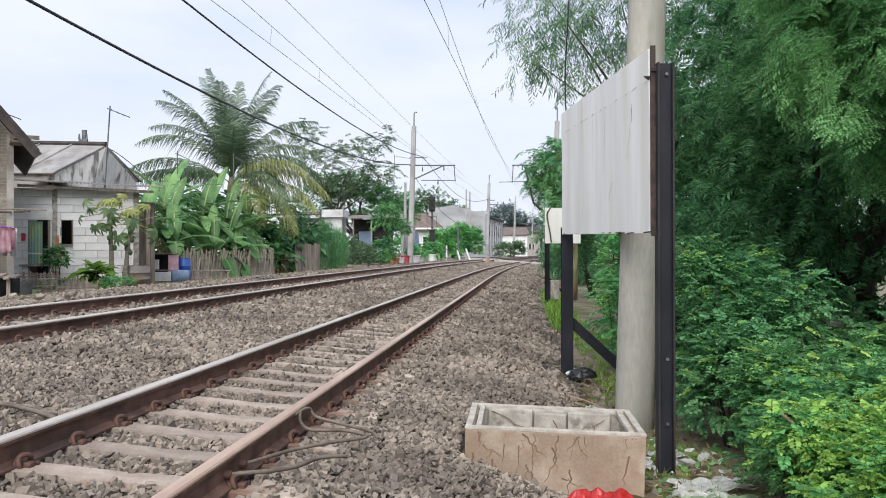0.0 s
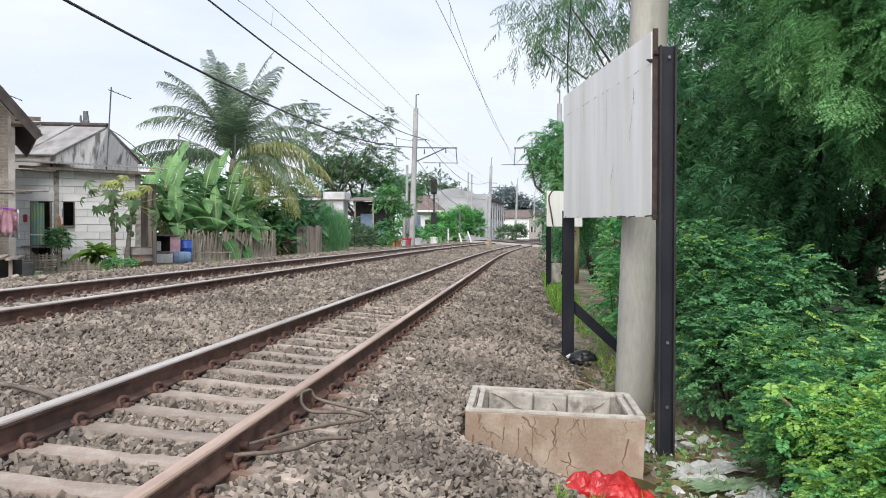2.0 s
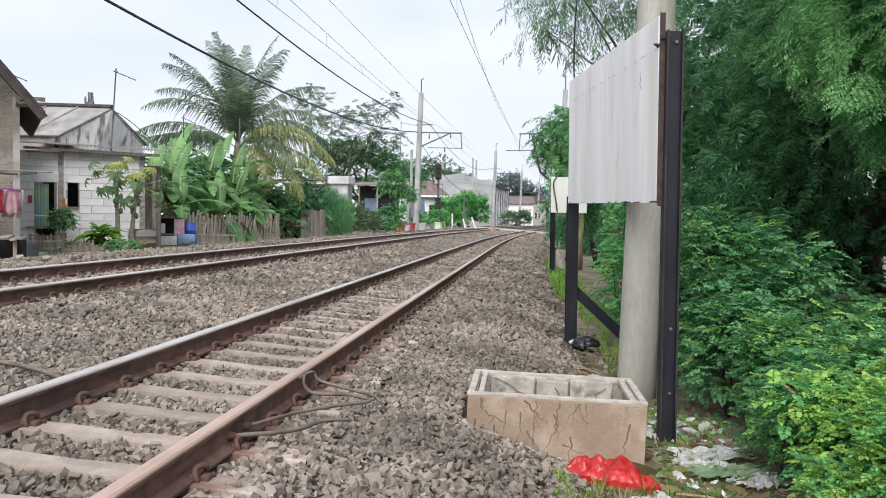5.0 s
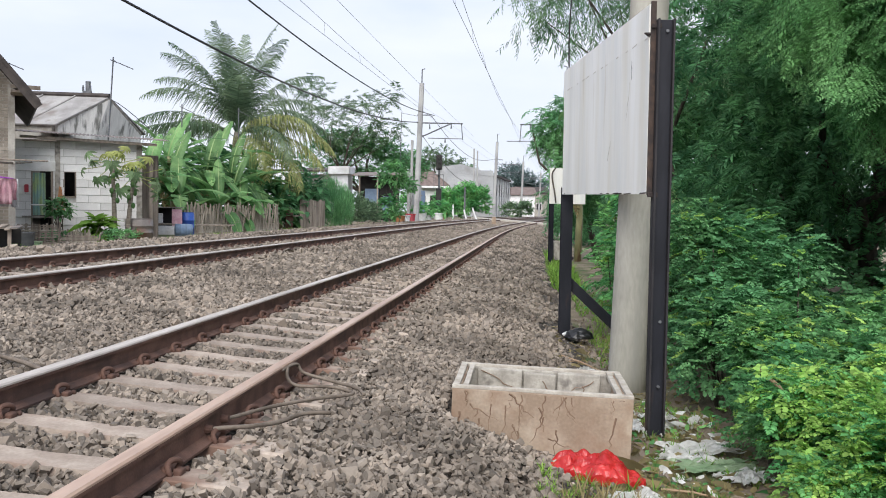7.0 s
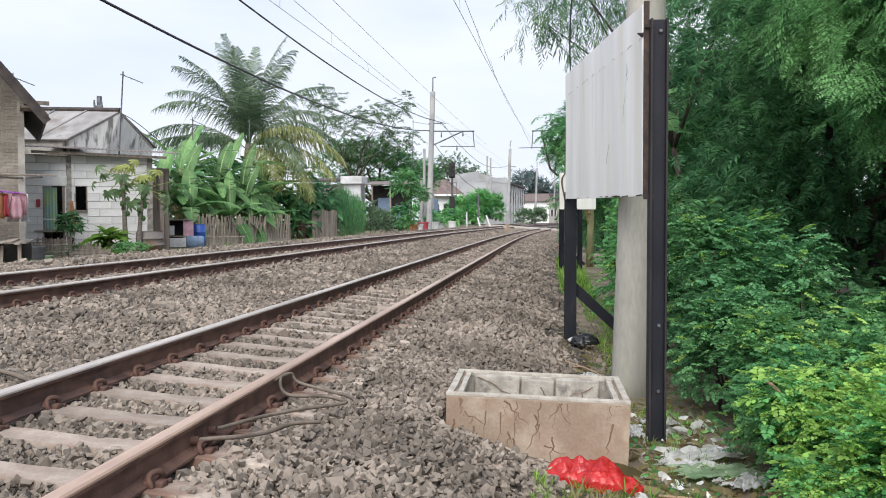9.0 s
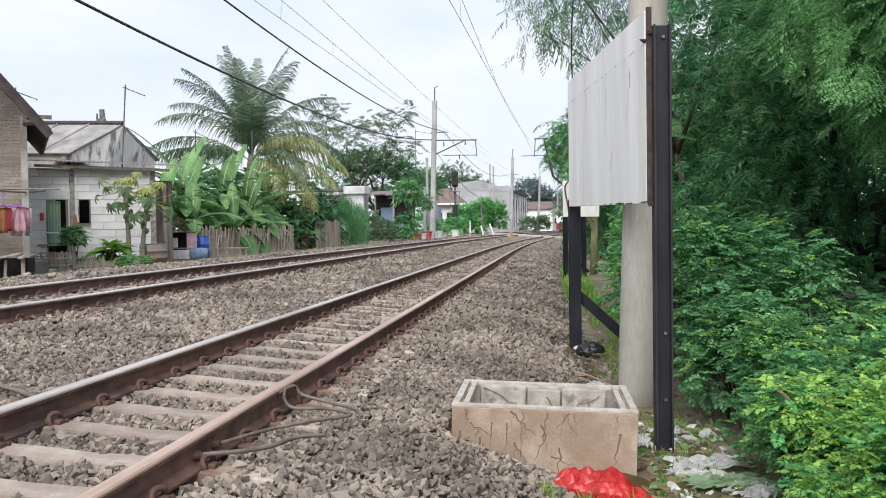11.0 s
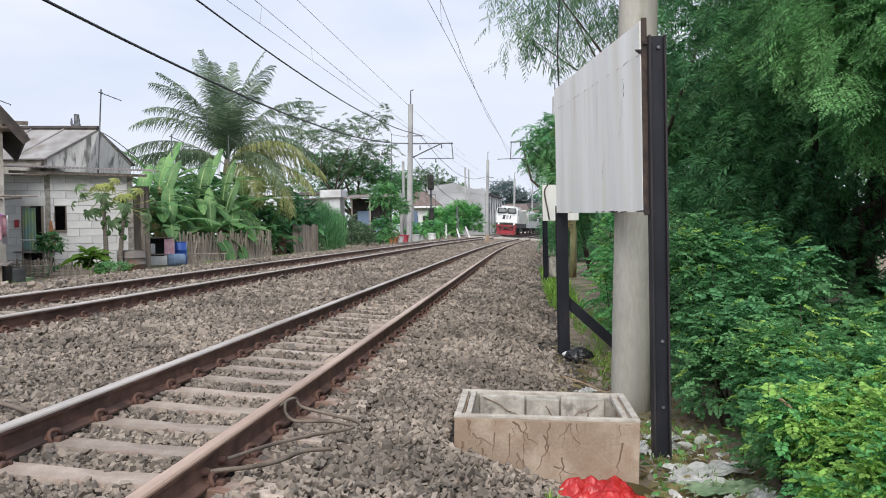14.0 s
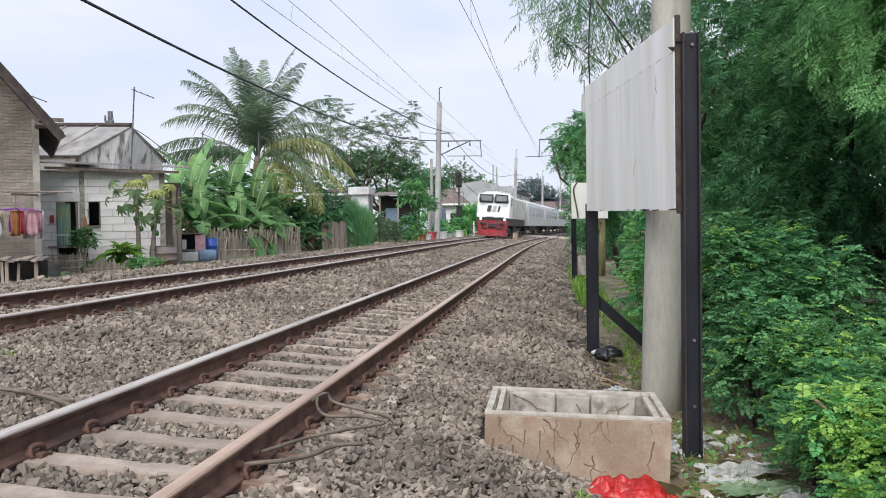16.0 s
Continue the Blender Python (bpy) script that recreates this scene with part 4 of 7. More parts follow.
TREES = (
    ("feathery tree with light green drooping fronds over the shrubs", (4.1, 7.9, -0.5), 0.13, [((3.1, 7.2, 3.25), (1.05, 1.2, 0.85)), ((3.15, 6.7, 2.6), (0.62, 0.8, 0.55)), ((3.8, 6.6, 2.9), (1.0, 1.1, 0.95)), ((4.1, 7.8, 4.5), (1.6, 1.6, 1.3)), ((2.8, 7.6, 3.9), (0.7, 0.9, 0.6))], 3000, 0.30, LEAF_DEEP, BIPINNATE),
    ("tall tree with fine leaves hanging over the line", (3.0, 15.0, -0.5), 0.075, [((1.5, 14.6, 6.0), (1.8, 2.0, 1.5)), ((0.45, 14.0, 5.3), (1.0, 1.3, 1.0)), ((0.8, 14.2, 4.5), (0.6, 0.8, 0.6)), ((3.0, 15.0, 5.0), (1.8, 2.0, 2.0)), ((2.6, 14.0, 7.5), (2.2, 2.0, 1.6)), ((0.0, 14.2, 4.6), (0.5, 0.5, 0.4))], 3100, 0.30, LEAF_WILLOW, WILLOWY),
    ("dense dark feathery tree", (4.6, 10.5, -0.5), 0.18, [((3.6, 10.2, 2.3), (1.5, 1.5, 1.7)), ((2.9, 11.0, 1.2), (1.1, 1.4, 1.3)), ((4.8, 10.5, 4.8), (2.0, 2.0, 2.2)), ((3.0, 10.6, 4.0), (1.4, 1.5, 1.5))], 4400, 0.22, LEAF_DARK),
    ("dense dark feathery tree", (5.6, 8.0, -0.5), 0.18, [((4.9, 7.6, 1.6), (1.3, 1.4, 1.6)), ((4.6, 8.6, 3.4), (1.5, 1.5, 1.6)), ((5.5, 7.5, 5.5), (2.0, 2.0, 2.0))], 2600, 0.27, LEAF_DARK),
    ("dense dark feathery tree", (4.2, 16.5, -0.5), 0.2, [((3.3, 16.5, 2.4), (1.8, 2.0, 2.2)), ((2.5, 18.0, 3.5), (1.4, 1.8, 1.6)), ((5.2, 16.5, 5.0), (2.4, 2.4, 2.8))], 2000, 0.38, LEAF_DARK),
    ("dense dark tree at the back of the verge", (8.5, 13.0, -0.5), 0.22, [((7.6, 13.0, 2.5), (2.4, 2.4, 2.8)), ((8.2, 13.5, 6.0), (3.0, 2.8, 2.8)), ((6.6, 11.0, 1.0), (1.6, 1.6, 1.4))], 1700, 0.52, LEAF_DARK),
    ("dense dark tree at the back of the verge", (8.5, 22.0, -0.5), 0.22, [((6.2, 22.0, 3.0), (3.0, 3.0, 3.4)), ((5.0, 25.0, 3.4), (2.4, 3.0, 2.8))], 1000, 0.75, LEAF_DARK),
    ("light green feathery tree leaning out to the line", (2.4, 31.0, -0.5), 0.14, [((0.85, 31.0, 4.3), (0.95, 1.5, 0.85)), ((1.8, 31.5, 4.0), (1.4, 1.8, 1.6)), ((1.6, 30.0, 2.2), (0.9, 1.3, 1.4))], 900, 0.42, LEAF_MID),
    ("dense dark tree beside the line", (3.2, 42.0, -0.5), 0.2, [((2.9, 42.0, 3.0), (1.7, 3.0, 3.2)), ((2.5, 52.0, 2.0), (1.5, 4.0, 2.4))], 800, 0.7, LEAF_DARK),
)
for k, (label, b, tr, lumps, n, s, leaf, *form) in enumerate(TREES):
    build_plant("tree", b, tr, lumps, form[0] if form else FEATHER, n, s, leaf, label, "tree", 70 + k, limbs=7, group="trees along the verge", inner=0.4, droop=(-55, 5), clump=2)


def build_grass(name, label, region, n, size, leaf, seed, zoff=0.0):
    gen = np.random.default_rng(seed)
    x0, x1, y0, y1 = region
    u, y = gen.uniform(x0, x1, n), gen.uniform(y0, y1, n)
    p = np.stack([u + np.array([bend(b) for b in y]), y, np.array([ground_z(a, b) for a, b in zip(u, y)]) + zoff], 1)
    s = size * np.exp(gen.normal(0, 0.3, n))
    me = scatter_mesh(name, BLADE, p, heading(gen.uniform(0, 6.28, n), gen.uniform(-0.15, 0.15, n), np.zeros(n)) * s[:, None, None])
    tagged(link_mesh(name, me, leaf), label, "grass", kind="stuff")


build_grass("verge_grass", "tall bright green grass along the foot of the verge", (0.45, 1.1, 16, 30), 620, 0.19, LEAF_GRASS, 1)
build_grass("verge_weeds", "green weeds on the verge below the sign", (0.75, 1.6, 8, 16), 300, 0.11, LEAF_GRASS, 2)
build_grass("weed_tuft", "small tuft of green weeds beside the planter", (-0.02, 0.30, 5.62, 5.9), 34, 0.085, LEAF_GRASS, 3)
build_grass("pole_sprout", "small green weeds at the foot of the concrete pole", (0.70, 0.80, 6.95, 7.15), 16, 0.10, LEAF_GRASS, 12)
build_grass("dry_grass", "flattened dry grass in front of the planter", (0.15, 0.95, 3.4, 4.1), 50, 0.10, LEAF_DRY, 4)
build_grass("short_grass", "short green grass in front of the planter", (0.1, 1.15, 3.3, 4.35), 330, 0.055, LEAF_GRASS, 5)
build_grass("litter_weeds", "sparse green weeds among the litter", (0.78, 1.45, 4.4, 6.6), 130, 0.06, LEAF_GRASS, 8)
build_grass("track_weeds", "small weeds growing in the ballast", (-4.75, -4.45, 5.4, 6.0), 26, 0.07, LEAF_GRASS, 6)
build_grass("left_weeds", "weeds along the foot of the far ballast", (-9.8, -8.6, 12, 75), 330, 0.09, LEAF_GRASS, 7)


# ---- palm, bananas, papayas ----
def palm_frond(gen, length, elev, curl, leaf_len):
    """A feather frond that rises at elev and curls over under its weight; its leaflets hang."""
    v, f = [], []
    n = 84
    y = z = 0.0
    spine = []
    for k in range(n):
        t = k / (n - 1)
        e = math.radians(elev - curl * t ** 1.3)
        ty, tz = math.cos(e), math.sin(e)
        spine.append((y, z, ty, tz))
        y, z = y + ty * length / n, z + tz * length / n
    for k, (y, z, ty, tz) in enumerate(spine):
        t = k / (n - 1)
        if t < 0.1:
            continue
        for s in (-1, 1):
            ll = leaf_len * math.sin(math.pi * min(0.96, 0.25 + 0.68 * t)) * gen.uniform(0.82, 1.1)
            sag = gen.uniform(0.3, 0.85) * (1.7 - elev / 90)
            jit = Vector((gen.uniform(-0.07, 0.07), gen.uniform(-0.09, 0.09), gen.uniform(-0.12, 0.06)))
            d1 = Vector((s * 0.75, ty * 0.55, tz * 0.55 - 0.25 * sag))
            d2 = Vector((s * 0.35, ty * 0.35, tz * 0.35 - 1.1 * sag))
            p0 = Vector((0, y, z))
            p1, w = p0 + (d1 + jit) * ll * 0.55, Vector((0, ty, tz)) * 0.021
            p2 = p1 + (d2 + jit) * ll * 0.6
            b = len(v)
            v += [(p0 - w)[:], (p0 + w)[:], (p1 + w)[:], (p1 - w)[:], (p2 + w * 0.15)[:], (p2 - w * 0.15)[:]]
            f += [(b, b + 1, b + 2, b + 3), (b + 3, b + 2, b + 4, b + 5)]
    for (y0, z0, _, _), (y1, z1, _, _), k in zip(spine[::8], spine[8::8], range(20)):
        b, w = len(v), 0.05 - 0.005 * k
        v += [(-w, y0, z0), (w, y0, z0), (w, y1, z1), (-w, y1, z1)]
        f += [(b, b + 1, b + 2, b + 3)]
    return v, f


def raw_part(name, v, f, mat, parent, m, label=""):
    me = bpy.data.meshes.new(name)
    me.from_pydata(v, [], f)
    ob = link_mesh(name, me, mat, parent, label)
    ob.matrix_basis = m
    return ob


def build_palm(base, h, label, nf, length, seed):
    gen = random.Random(seed)
    ob = thing("coconut_palm", base, label, "palm")
    bm = bmesh.new()
    tube(bm, [(0.5 * (k / 10) ** 2 * 0.6, 0, h * k / 10) for k in range(11)], [0.20 - 0.008 * k for k in range(11)], 10)
    part("trunk", bm, PALM_BARK, ob, "", True)
    for k in range(nf):
        az = 360 * k * 0.382 + gen.uniform(-12, 12)
        q = k / nf
        v, f = palm_frond(gen, length * gen.uniform(0.88, 1.05), 89 - 34 * q, 22 + 84 * q, 1.3)
        raw_part("frond", v, f, LEAF_PALM, ob, pose(0.3, 0, h - 0.1, 0, 0, az))
    for az, e, c, m in ((98, 26, 58, 0), (80, 36, 78, 0), (118, 40, 84, 0), (150, 30, 90, 0), (-112, 40, 84, 1), (-84, 32, 92, 1), (-130, 26, 96, 0), (-70, 44, 88, 0), (-98, 16, 76, 1), (-104, 50, 96, 0), (-140, 10, 90, 1), (-118, 4, 80, 1)):
        v, f = palm_frond(gen, length * gen.uniform(0.85, 0.98), e, c, 1.25)
        raw_part("frond", v, f, LEAF_YELLOW if m else LEAF_PALM, ob, pose(0.3, 0, h - 0.3, 0, 0, az), "yellowing frond" if m else "")
    return ob


build_palm((-13.45, 36, 0.25), 4.25, "coconut palm with drooping grey-green fronds behind the fence", 16, 5.2, 4)


def banana_leaf(gen, length, width, droop, torn, limp):
    """A long broad blade with a channelled midrib; the edges are torn here and there into strips that hang."""
    v, f = [], []
    n = 24

    def spine(t):
        return length * (t - 0.22 * droop * t * t), -length * 0.55 * droop * t ** 2.0

    def half(t):
        return width * 0.5 * math.sin(math.pi * min(1, 0.06 + 0.935 * t)) ** 0.6

    for s in (-1, 1):
        hang = gen.uniform(0.05, 0.35)
        for k in range(n):
            t0, t1 = k / n, (k + 1) / n
            if gen.random() < torn:
                hang = gen.uniform(0.0, 0.65)
                t1 -= 0.014
            if limp and gen.random() < 0.1:
                continue
            b = len(v)
            for t in (t0, t1):
                w = half(t)
                y, z = spine(t)
                c = math.cos(hang)
                v += [(s * 0.004, y, z), (s * w * 0.55 * c, y + 0.06 * w, z + 0.16 * w - 0.4 * w * math.sin(hang)), (s * w * c, y + 0.16 * w, z + 0.10 * w - w * math.sin(hang) * 1.15)]
            f += [(b, b + 1, b + 4, b + 3), (b + 1, b + 2, b + 5, b + 4)]
    rib_v, rib_f = [], []
    for k in range(0, n, 2):
        (y0, z0), (y1, z1), w = spine(k / n), spine((k + 2) / n), 0.026 * (1.15 - k / n)
        b = len(rib_v)
        rib_v += [(-w, y0, z0 + 0.014), (w, y0, z0 + 0.014), (w, y1, z1 + 0.014), (-w, y1, z1 + 0.014)]
        rib_f += [(b, b + 1, b + 2, b + 3)]
    return v, f, rib_v, rib_f


def build_banana(base, h, leaves, length, seed, label="banana plant with broad torn green leaves", width=0.55, dead=2):
    gen = random.Random(seed)
    ob = thing("banana_plant", base, label, "banana plant", "banana plants")
    bm = bmesh.new()
    tube(bm, [(0, 0, -0.1), (0.04, 0.02, h * 0.5), (0.02, 0, h)], [0.13, 0.11, 0.06], 8)
    part("stem", bm, STEM, ob, "", True)
    for k in range(leaves + dead):
        az = k * 137 + gen.uniform(-25, 25)
        q = k / leaves
        up = 74 - 80 * q ** 0.6 + gen.uniform(-14, 14)
        limp = k >= leaves
        v, f, rv, rf = banana_leaf(gen, length * gen.uniform(0.8, 1.1) * (0.7 if limp else 1.0), width * gen.uniform(0.8, 1.12) * (0.5 if limp else 1.0), 1.3 if limp else 0.55 + 0.7 * q ** 0.7 * gen.uniform(0.7, 1.2), 0.5 if limp else 0.16, limp)
        o = raw_part("leaf", v, f, LEAF_DRY if limp else LEAF_BANANA, ob, pose(0, 0, h - 0.04 * k, 0, 0, az) @ pose(0, 0, 0, -35 if limp else up), "withered brown leaf" if limp else "")
        raw_part("midrib", rv, rf, LEAF_DRY if limp else LEAF_MIDRIB, o, Matrix(), "" if limp else "pale midrib")
    return ob


STEM = material("banana_stem", (0.20, 0.20, 0.10), (0.33, 0.31, 0.16), 0.6, scale=3, fine=20, bump=0.2, stretch=(2, 2, 0.5), spots=((0.15, 0.10, 0.06), 2, 0.5, 0.65))
for k, (x, y, h, n, ln) in enumerate(((-13.2, 29.0, 2.7, 10, 2.2), (-12.2, 30.2, 2.3, 10, 2.2), (-11.4, 30.8, 1.6, 8, 2.1), (-12.2, 27.6, 1.3, 8, 1.9), (-11.3, 29.0, 1.1, 8, 1.8), (-11.0, 30.4, 1.0, 8, 1.7),
                                    (-14.0, 31.0, 2.5, 9, 2.2), (-12.7, 28.2, 2.0, 10, 1.9), (-11.7, 31.4, 2.2, 10, 1.9), (-12.7, 32.4, 2.8, 10, 2.3), (-11.5, 33.2, 2.0, 9, 2.1), (-11.1, 32.6, 0.8, 7, 1.5), (-13.0, 27.0, 1.9, 7, 1.9), (-10.9, 34.8, 0.7, 7, 1.5))):
    build_banana((x, y, 0.27), h, n, ln, 100 + k)
build_banana((1.5, 28.0, -0.47), 2.9, 8, 1.5, 130, "banana plant drooping beside the far sign")
build_banana((2.6, 10.3, -0.47), 0.9, 7, 1.3, 131, "pale banana plant in the shade of the trees")
build_banana((2.15, 12.5, -0.47), 1.1, 7, 1.3, 132, "pale banana plant in the shade of the trees")
build_banana((1.5, 13.0, -0.47), 3.4, 7, 1.5, 133, "tall banana plant among the trees")


def build_papaya(base, h, seed, lean):
    gen = np.random.default_rng(seed)
    ob = thing("papaya_tree", base, "young papaya tree with a slim scarred trunk and lobed leaves", "papaya tree", "papaya trees")
    bm = bmesh.new()
    tube(bm, [(lean * (k / 6) ** 2, 0, -0.1 + h * k / 6) for k in range(7)], [0.075 - 0.006 * k for k in range(7)], 8)
    part("trunk", bm, PALM_BARK, ob, "", True)
    bm = bmesh.new()
    for k in range(7):
        a = k * 2.3
        z = h * (0.5 + 0.06 * k)
        got = bmesh.ops.create_uvsphere(bm, u_segments=8, v_segments=6, radius=0.055)["verts"]
        bmesh.ops.transform(bm, matrix=pose(0.09 * math.cos(a) + lean * (z / h) ** 2, 0.09 * math.sin(a), z) @ Matrix.Diagonal((1, 1, 1.4, 1)), verts=got)
    tagged(part("fruit", bm, LEAF_BANANA, ob, "small green papayas", True), kind="stuff")
    bm = bmesh.new()
    star = join_protos([place_proto(strip_leaf(0.24, 0.085, 3, 0.5, 0.2), (0, 0, 0), -1.9 + 0.63 * k, 0) for k in range(7)])
    tips, mats, yt, ym = [], [], [], []
    for k in range(17):
        a, up = k * 2.4, 1.15 - 0.115 * k
        ln = 0.72 if k > 4 else 0.34
        tip = Vector((lean + math.cos(a) * math.cos(up) * ln, math.sin(a) * math.cos(up) * ln, h - 0.1 + math.sin(up) * ln))
        tube(bm, [(lean, 0, h - 0.12), tip], 0.009, 5)
        m = heading(np.array([a - 1.57]), np.array([-0.6 - 0.05 * k]), np.array([0.0]))[0] * gen.uniform(0.75, 1.1) * (0.8 if k < 7 else 1.0)
        (yt if k < 7 else tips).append(tip[:])
        (ym if k < 7 else mats).append(m)
    part("petiole", bm, LEAF_PALE, ob)
    link_mesh("leaves", scatter_mesh("leaves", [star], np.array(tips), np.array(mats)), LEAF_PAPAYA, ob)
    link_mesh("young_leaves", scatter_mesh("young_leaves", [star], np.array(yt), np.array(ym)), LEAF_PALE, ob, "yellow-green top leaves")


build_papaya((-10.35, 19.5, 0.27), 2.0, 1, -0.05)
build_papaya((-10.05, 19.6, 0.27), 1.75, 2, 0.18)

LEFT_BUSHES = (
    ("dark leafy potted shrub by the door", (-11.75, 19.4, 0.27), [((-11.75, 19.4, 1.0), (0.30, 0.3, 0.33))], 300, 0.13, LEAF_MID, BROAD),
    ("low strap-leaved plants at the wall foot", (-10.4, 18.9, 0.27), [((-10.45, 18.9, 0.55), (0.26, 0.26, 0.34))], 70, 0.34, LEAF_GRASS, BROAD),
    ("scrubby weeds by the house", (-9.8, 19.0, 0.27), [((-9.75, 18.7, 0.42), (0.5, 0.4, 0.14)), ((-11.2, 18.2, 0.36), (0.35, 0.3, 0.12))], 170, 0.13, LEAF_MID, SPRIG),
    ("dense green shrub above the track", (-8.6, 50.5, 0.3), [((-8.75, 50.5, 1.2), (0.8, 1.0, 0.9)), ((-8.65, 51.0, 3.2), (1.0, 1.2, 1.0)), ((-8.1, 52.5, 2.6), (0.8, 1.0, 0.6))], 1500, 0.25, LEAF_DEEP, BROAD),
    ("grey-green scrub above the ballast", (-9.6, 43.5, 0.3), [((-9.6, 43.5, 1.1), (1.0, 1.6, 1.0)), ((-9.3, 46.5, 0.9), (0.8, 1.6, 0.8)), ((-10.9, 43, 2.0), (0.9, 1.2, 0.6)), ((-10.0, 48.5, 0.9), (0.9, 1.6, 0.8))], 1700, 0.22, LEAF_FAR, SPRIG),
    ("mixed green scrub beside the huts", (-10.2, 68.0, 0.3), [((-10.3, 68.0, 1.3), (0.9, 1.6, 1.2)), ((-10.0, 74.0, 1.0), (0.9, 1.8, 1.0)), ((-9.4, 55.0, 0.7), (0.6, 1.0, 0.6))], 700, 0.3, LEAF_BUSH, SPRIG),
    ("tangled green thicket behind the banana plants", (-13.0, 35.0, 0.27), [((-13.6, 34.6, 1.5), (1.8, 0.9, 1.5)), ((-11.6, 35.0, 1.3), (1.4, 0.9, 1.3)), ((-14.8, 33.0, 1.6), (1.2, 0.9, 1.5)), ((-10.9, 36.5, 1.3), (0.9, 0.9, 1.1)), ((-13.0, 35.2, 2.9), (1.6, 0.8, 0.9)), ((-11.4, 36.6, 2.6), (1.3, 0.8, 1.2)), ((-10.3, 38.0, 1.6), (0.8, 0.8, 1.2)), ((-14.8, 36.5, 2.8), (1.5, 0.8, 1.2)), ((-17.0, 37, 2.6), (1.6, 0.8, 1.4))], 2500, 0.36, LEAF_DARK, BROAD),
    ("dense green hedge behind the fence", (-13.0, 38.0, 0.27), [((-15.5, 38.0, 1.1), (2.2, 0.7, 1.5)), ((-12.6, 38.2, 1.0), (1.8, 0.7, 1.5)), ((-18.5, 37.0, 1.2), (2.2, 0.7, 1.6)), ((-10.9, 38.8, 0.9), (0.9, 0.7, 1.2))], 2600, 0.34, LEAF_FAR, BROAD),
    ("bushy green trees beside the crossing", (-8.0, 94.0, 0.3), [((-9.6, 93.0, 1.9), (1.7, 1.8, 1.7)), ((-7.6, 95.0, 2.4), (1.7, 2.4, 2.0)), ((-8.8, 92, 1.2), (1.8, 1.8, 1.2)), ((-6.2, 98.0, 2.1), (1.2, 2.5, 1.9))], 1700, 0.55, LEAF_BUSH, SPRIG),
    ("dark bushes in front of the warehouse", (-3.4, 125.0, 0.4), [((-3.4, 125.0, 1.3), (1.6, 2.5, 1.3)), ((-1.6, 140.0, 1.5), (1.4, 3.0, 1.4))], 500, 0.6, LEAF_FAR, SPRIG),
)
for k, (label, b, lumps, n, s, leaf, protos) in enumerate(LEFT_BUSHES):
    build_plant("bush", b, 0, lumps, protos, n, s, leaf, label, "bush", 200 + k, limbs=5, group="shrubs beside the houses", low=-0.6, clump=1, inner=0.5)


def build_reeds():
    gen = np.random.default_rng(9)
    ob = thing("hedge", (-9.9, 40.0, 0.3), "soft feathery bright green hedge of thin upright stems", "hedge")
    n = 14000
    p, d = lump_points([((0, 0, 0.85), (0.95, 1.0, 1.45)), ((0.35, 1.4, 0.8), (0.6, 0.9, 1.2)), ((-0.7, -1.2, 0.7), (0.65, 0.8, 1.15))], n, gen, 0.3, -0.9)
    bl = strip_leaf(1.0, 0.05, 2, 0.1, 0.3, 0.7)
    mats = heading(gen.uniform(0, 6.28, n), gen.uniform(0.75, 1.85, n), np.zeros(n)) * (0.22 * np.exp(gen.normal(0, 0.3, n)))[:, None, None]
    link_mesh("crown", scatter_mesh("crown", [bl], p, mats), LEAF_MID, ob)


build_reeds()

FAR_TREES = (
    ("spreading rain tree with open flat sprays of leaves", (-16.0, 72.0, 0.3), 0.13, [((-17.5, 72, 9.6), (2.6, 2.5, 1.1)), ((-14.3, 71, 10.3), (2.0, 2, 0.8)), ((-12.8, 72, 8.2), (1.8, 2, 0.8)), ((-19.6, 72, 11.6), (2.0, 2, 0.9)), ((-16.4, 73, 7.4), (3.0, 2.5, 1.2)), ((-12.4, 71, 10.9), (1.0, 1.2, 0.4))], 800, 0.5, LEAF_FAR, FEATHER),
    ("round green tree behind the huts", (-15.5, 75.0, 0.3), 0.3, [((-15.0, 75, 5.4), (3.6, 3, 2.2)), ((-11.5, 76, 4.8), (1.8, 2.4, 1.9)), ((-19.0, 75, 5.5), (2.6, 2.5, 2.3)), ((-15.5, 74, 7.2), (2.6, 2.4, 1.3)), ((-18.3, 75, 7.3), (1.8, 2, 1.0)), ((-13.0, 75, 6.4), (1.6, 2, 1.2))], 3000, 0.42, LEAF_MID, SPRIG),
    ("distant tree with a rounded crown", (-19.0, 150.0, 0.4), 0.5, [((-17.5, 150, 9.0), (4.0, 4, 3.4)), ((-22.5, 150, 8.5), (4.0, 4, 2.8)), ((-13.5, 152, 8.0), (3.0, 4, 2.0))], 1800, 0.8, LEAF_FAR, SPRIG),
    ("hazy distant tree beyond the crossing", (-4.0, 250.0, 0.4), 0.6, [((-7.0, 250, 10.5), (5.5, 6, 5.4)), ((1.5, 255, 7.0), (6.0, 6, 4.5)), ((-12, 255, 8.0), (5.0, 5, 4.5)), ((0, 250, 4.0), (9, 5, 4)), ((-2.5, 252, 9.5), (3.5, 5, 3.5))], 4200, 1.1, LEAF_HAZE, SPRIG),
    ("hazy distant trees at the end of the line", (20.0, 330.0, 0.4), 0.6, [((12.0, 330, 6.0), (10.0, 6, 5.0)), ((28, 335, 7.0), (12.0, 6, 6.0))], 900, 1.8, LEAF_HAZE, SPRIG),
)
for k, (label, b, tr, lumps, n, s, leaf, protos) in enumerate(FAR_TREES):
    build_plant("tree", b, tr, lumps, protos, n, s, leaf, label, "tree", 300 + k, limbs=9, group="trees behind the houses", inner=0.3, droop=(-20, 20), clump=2)


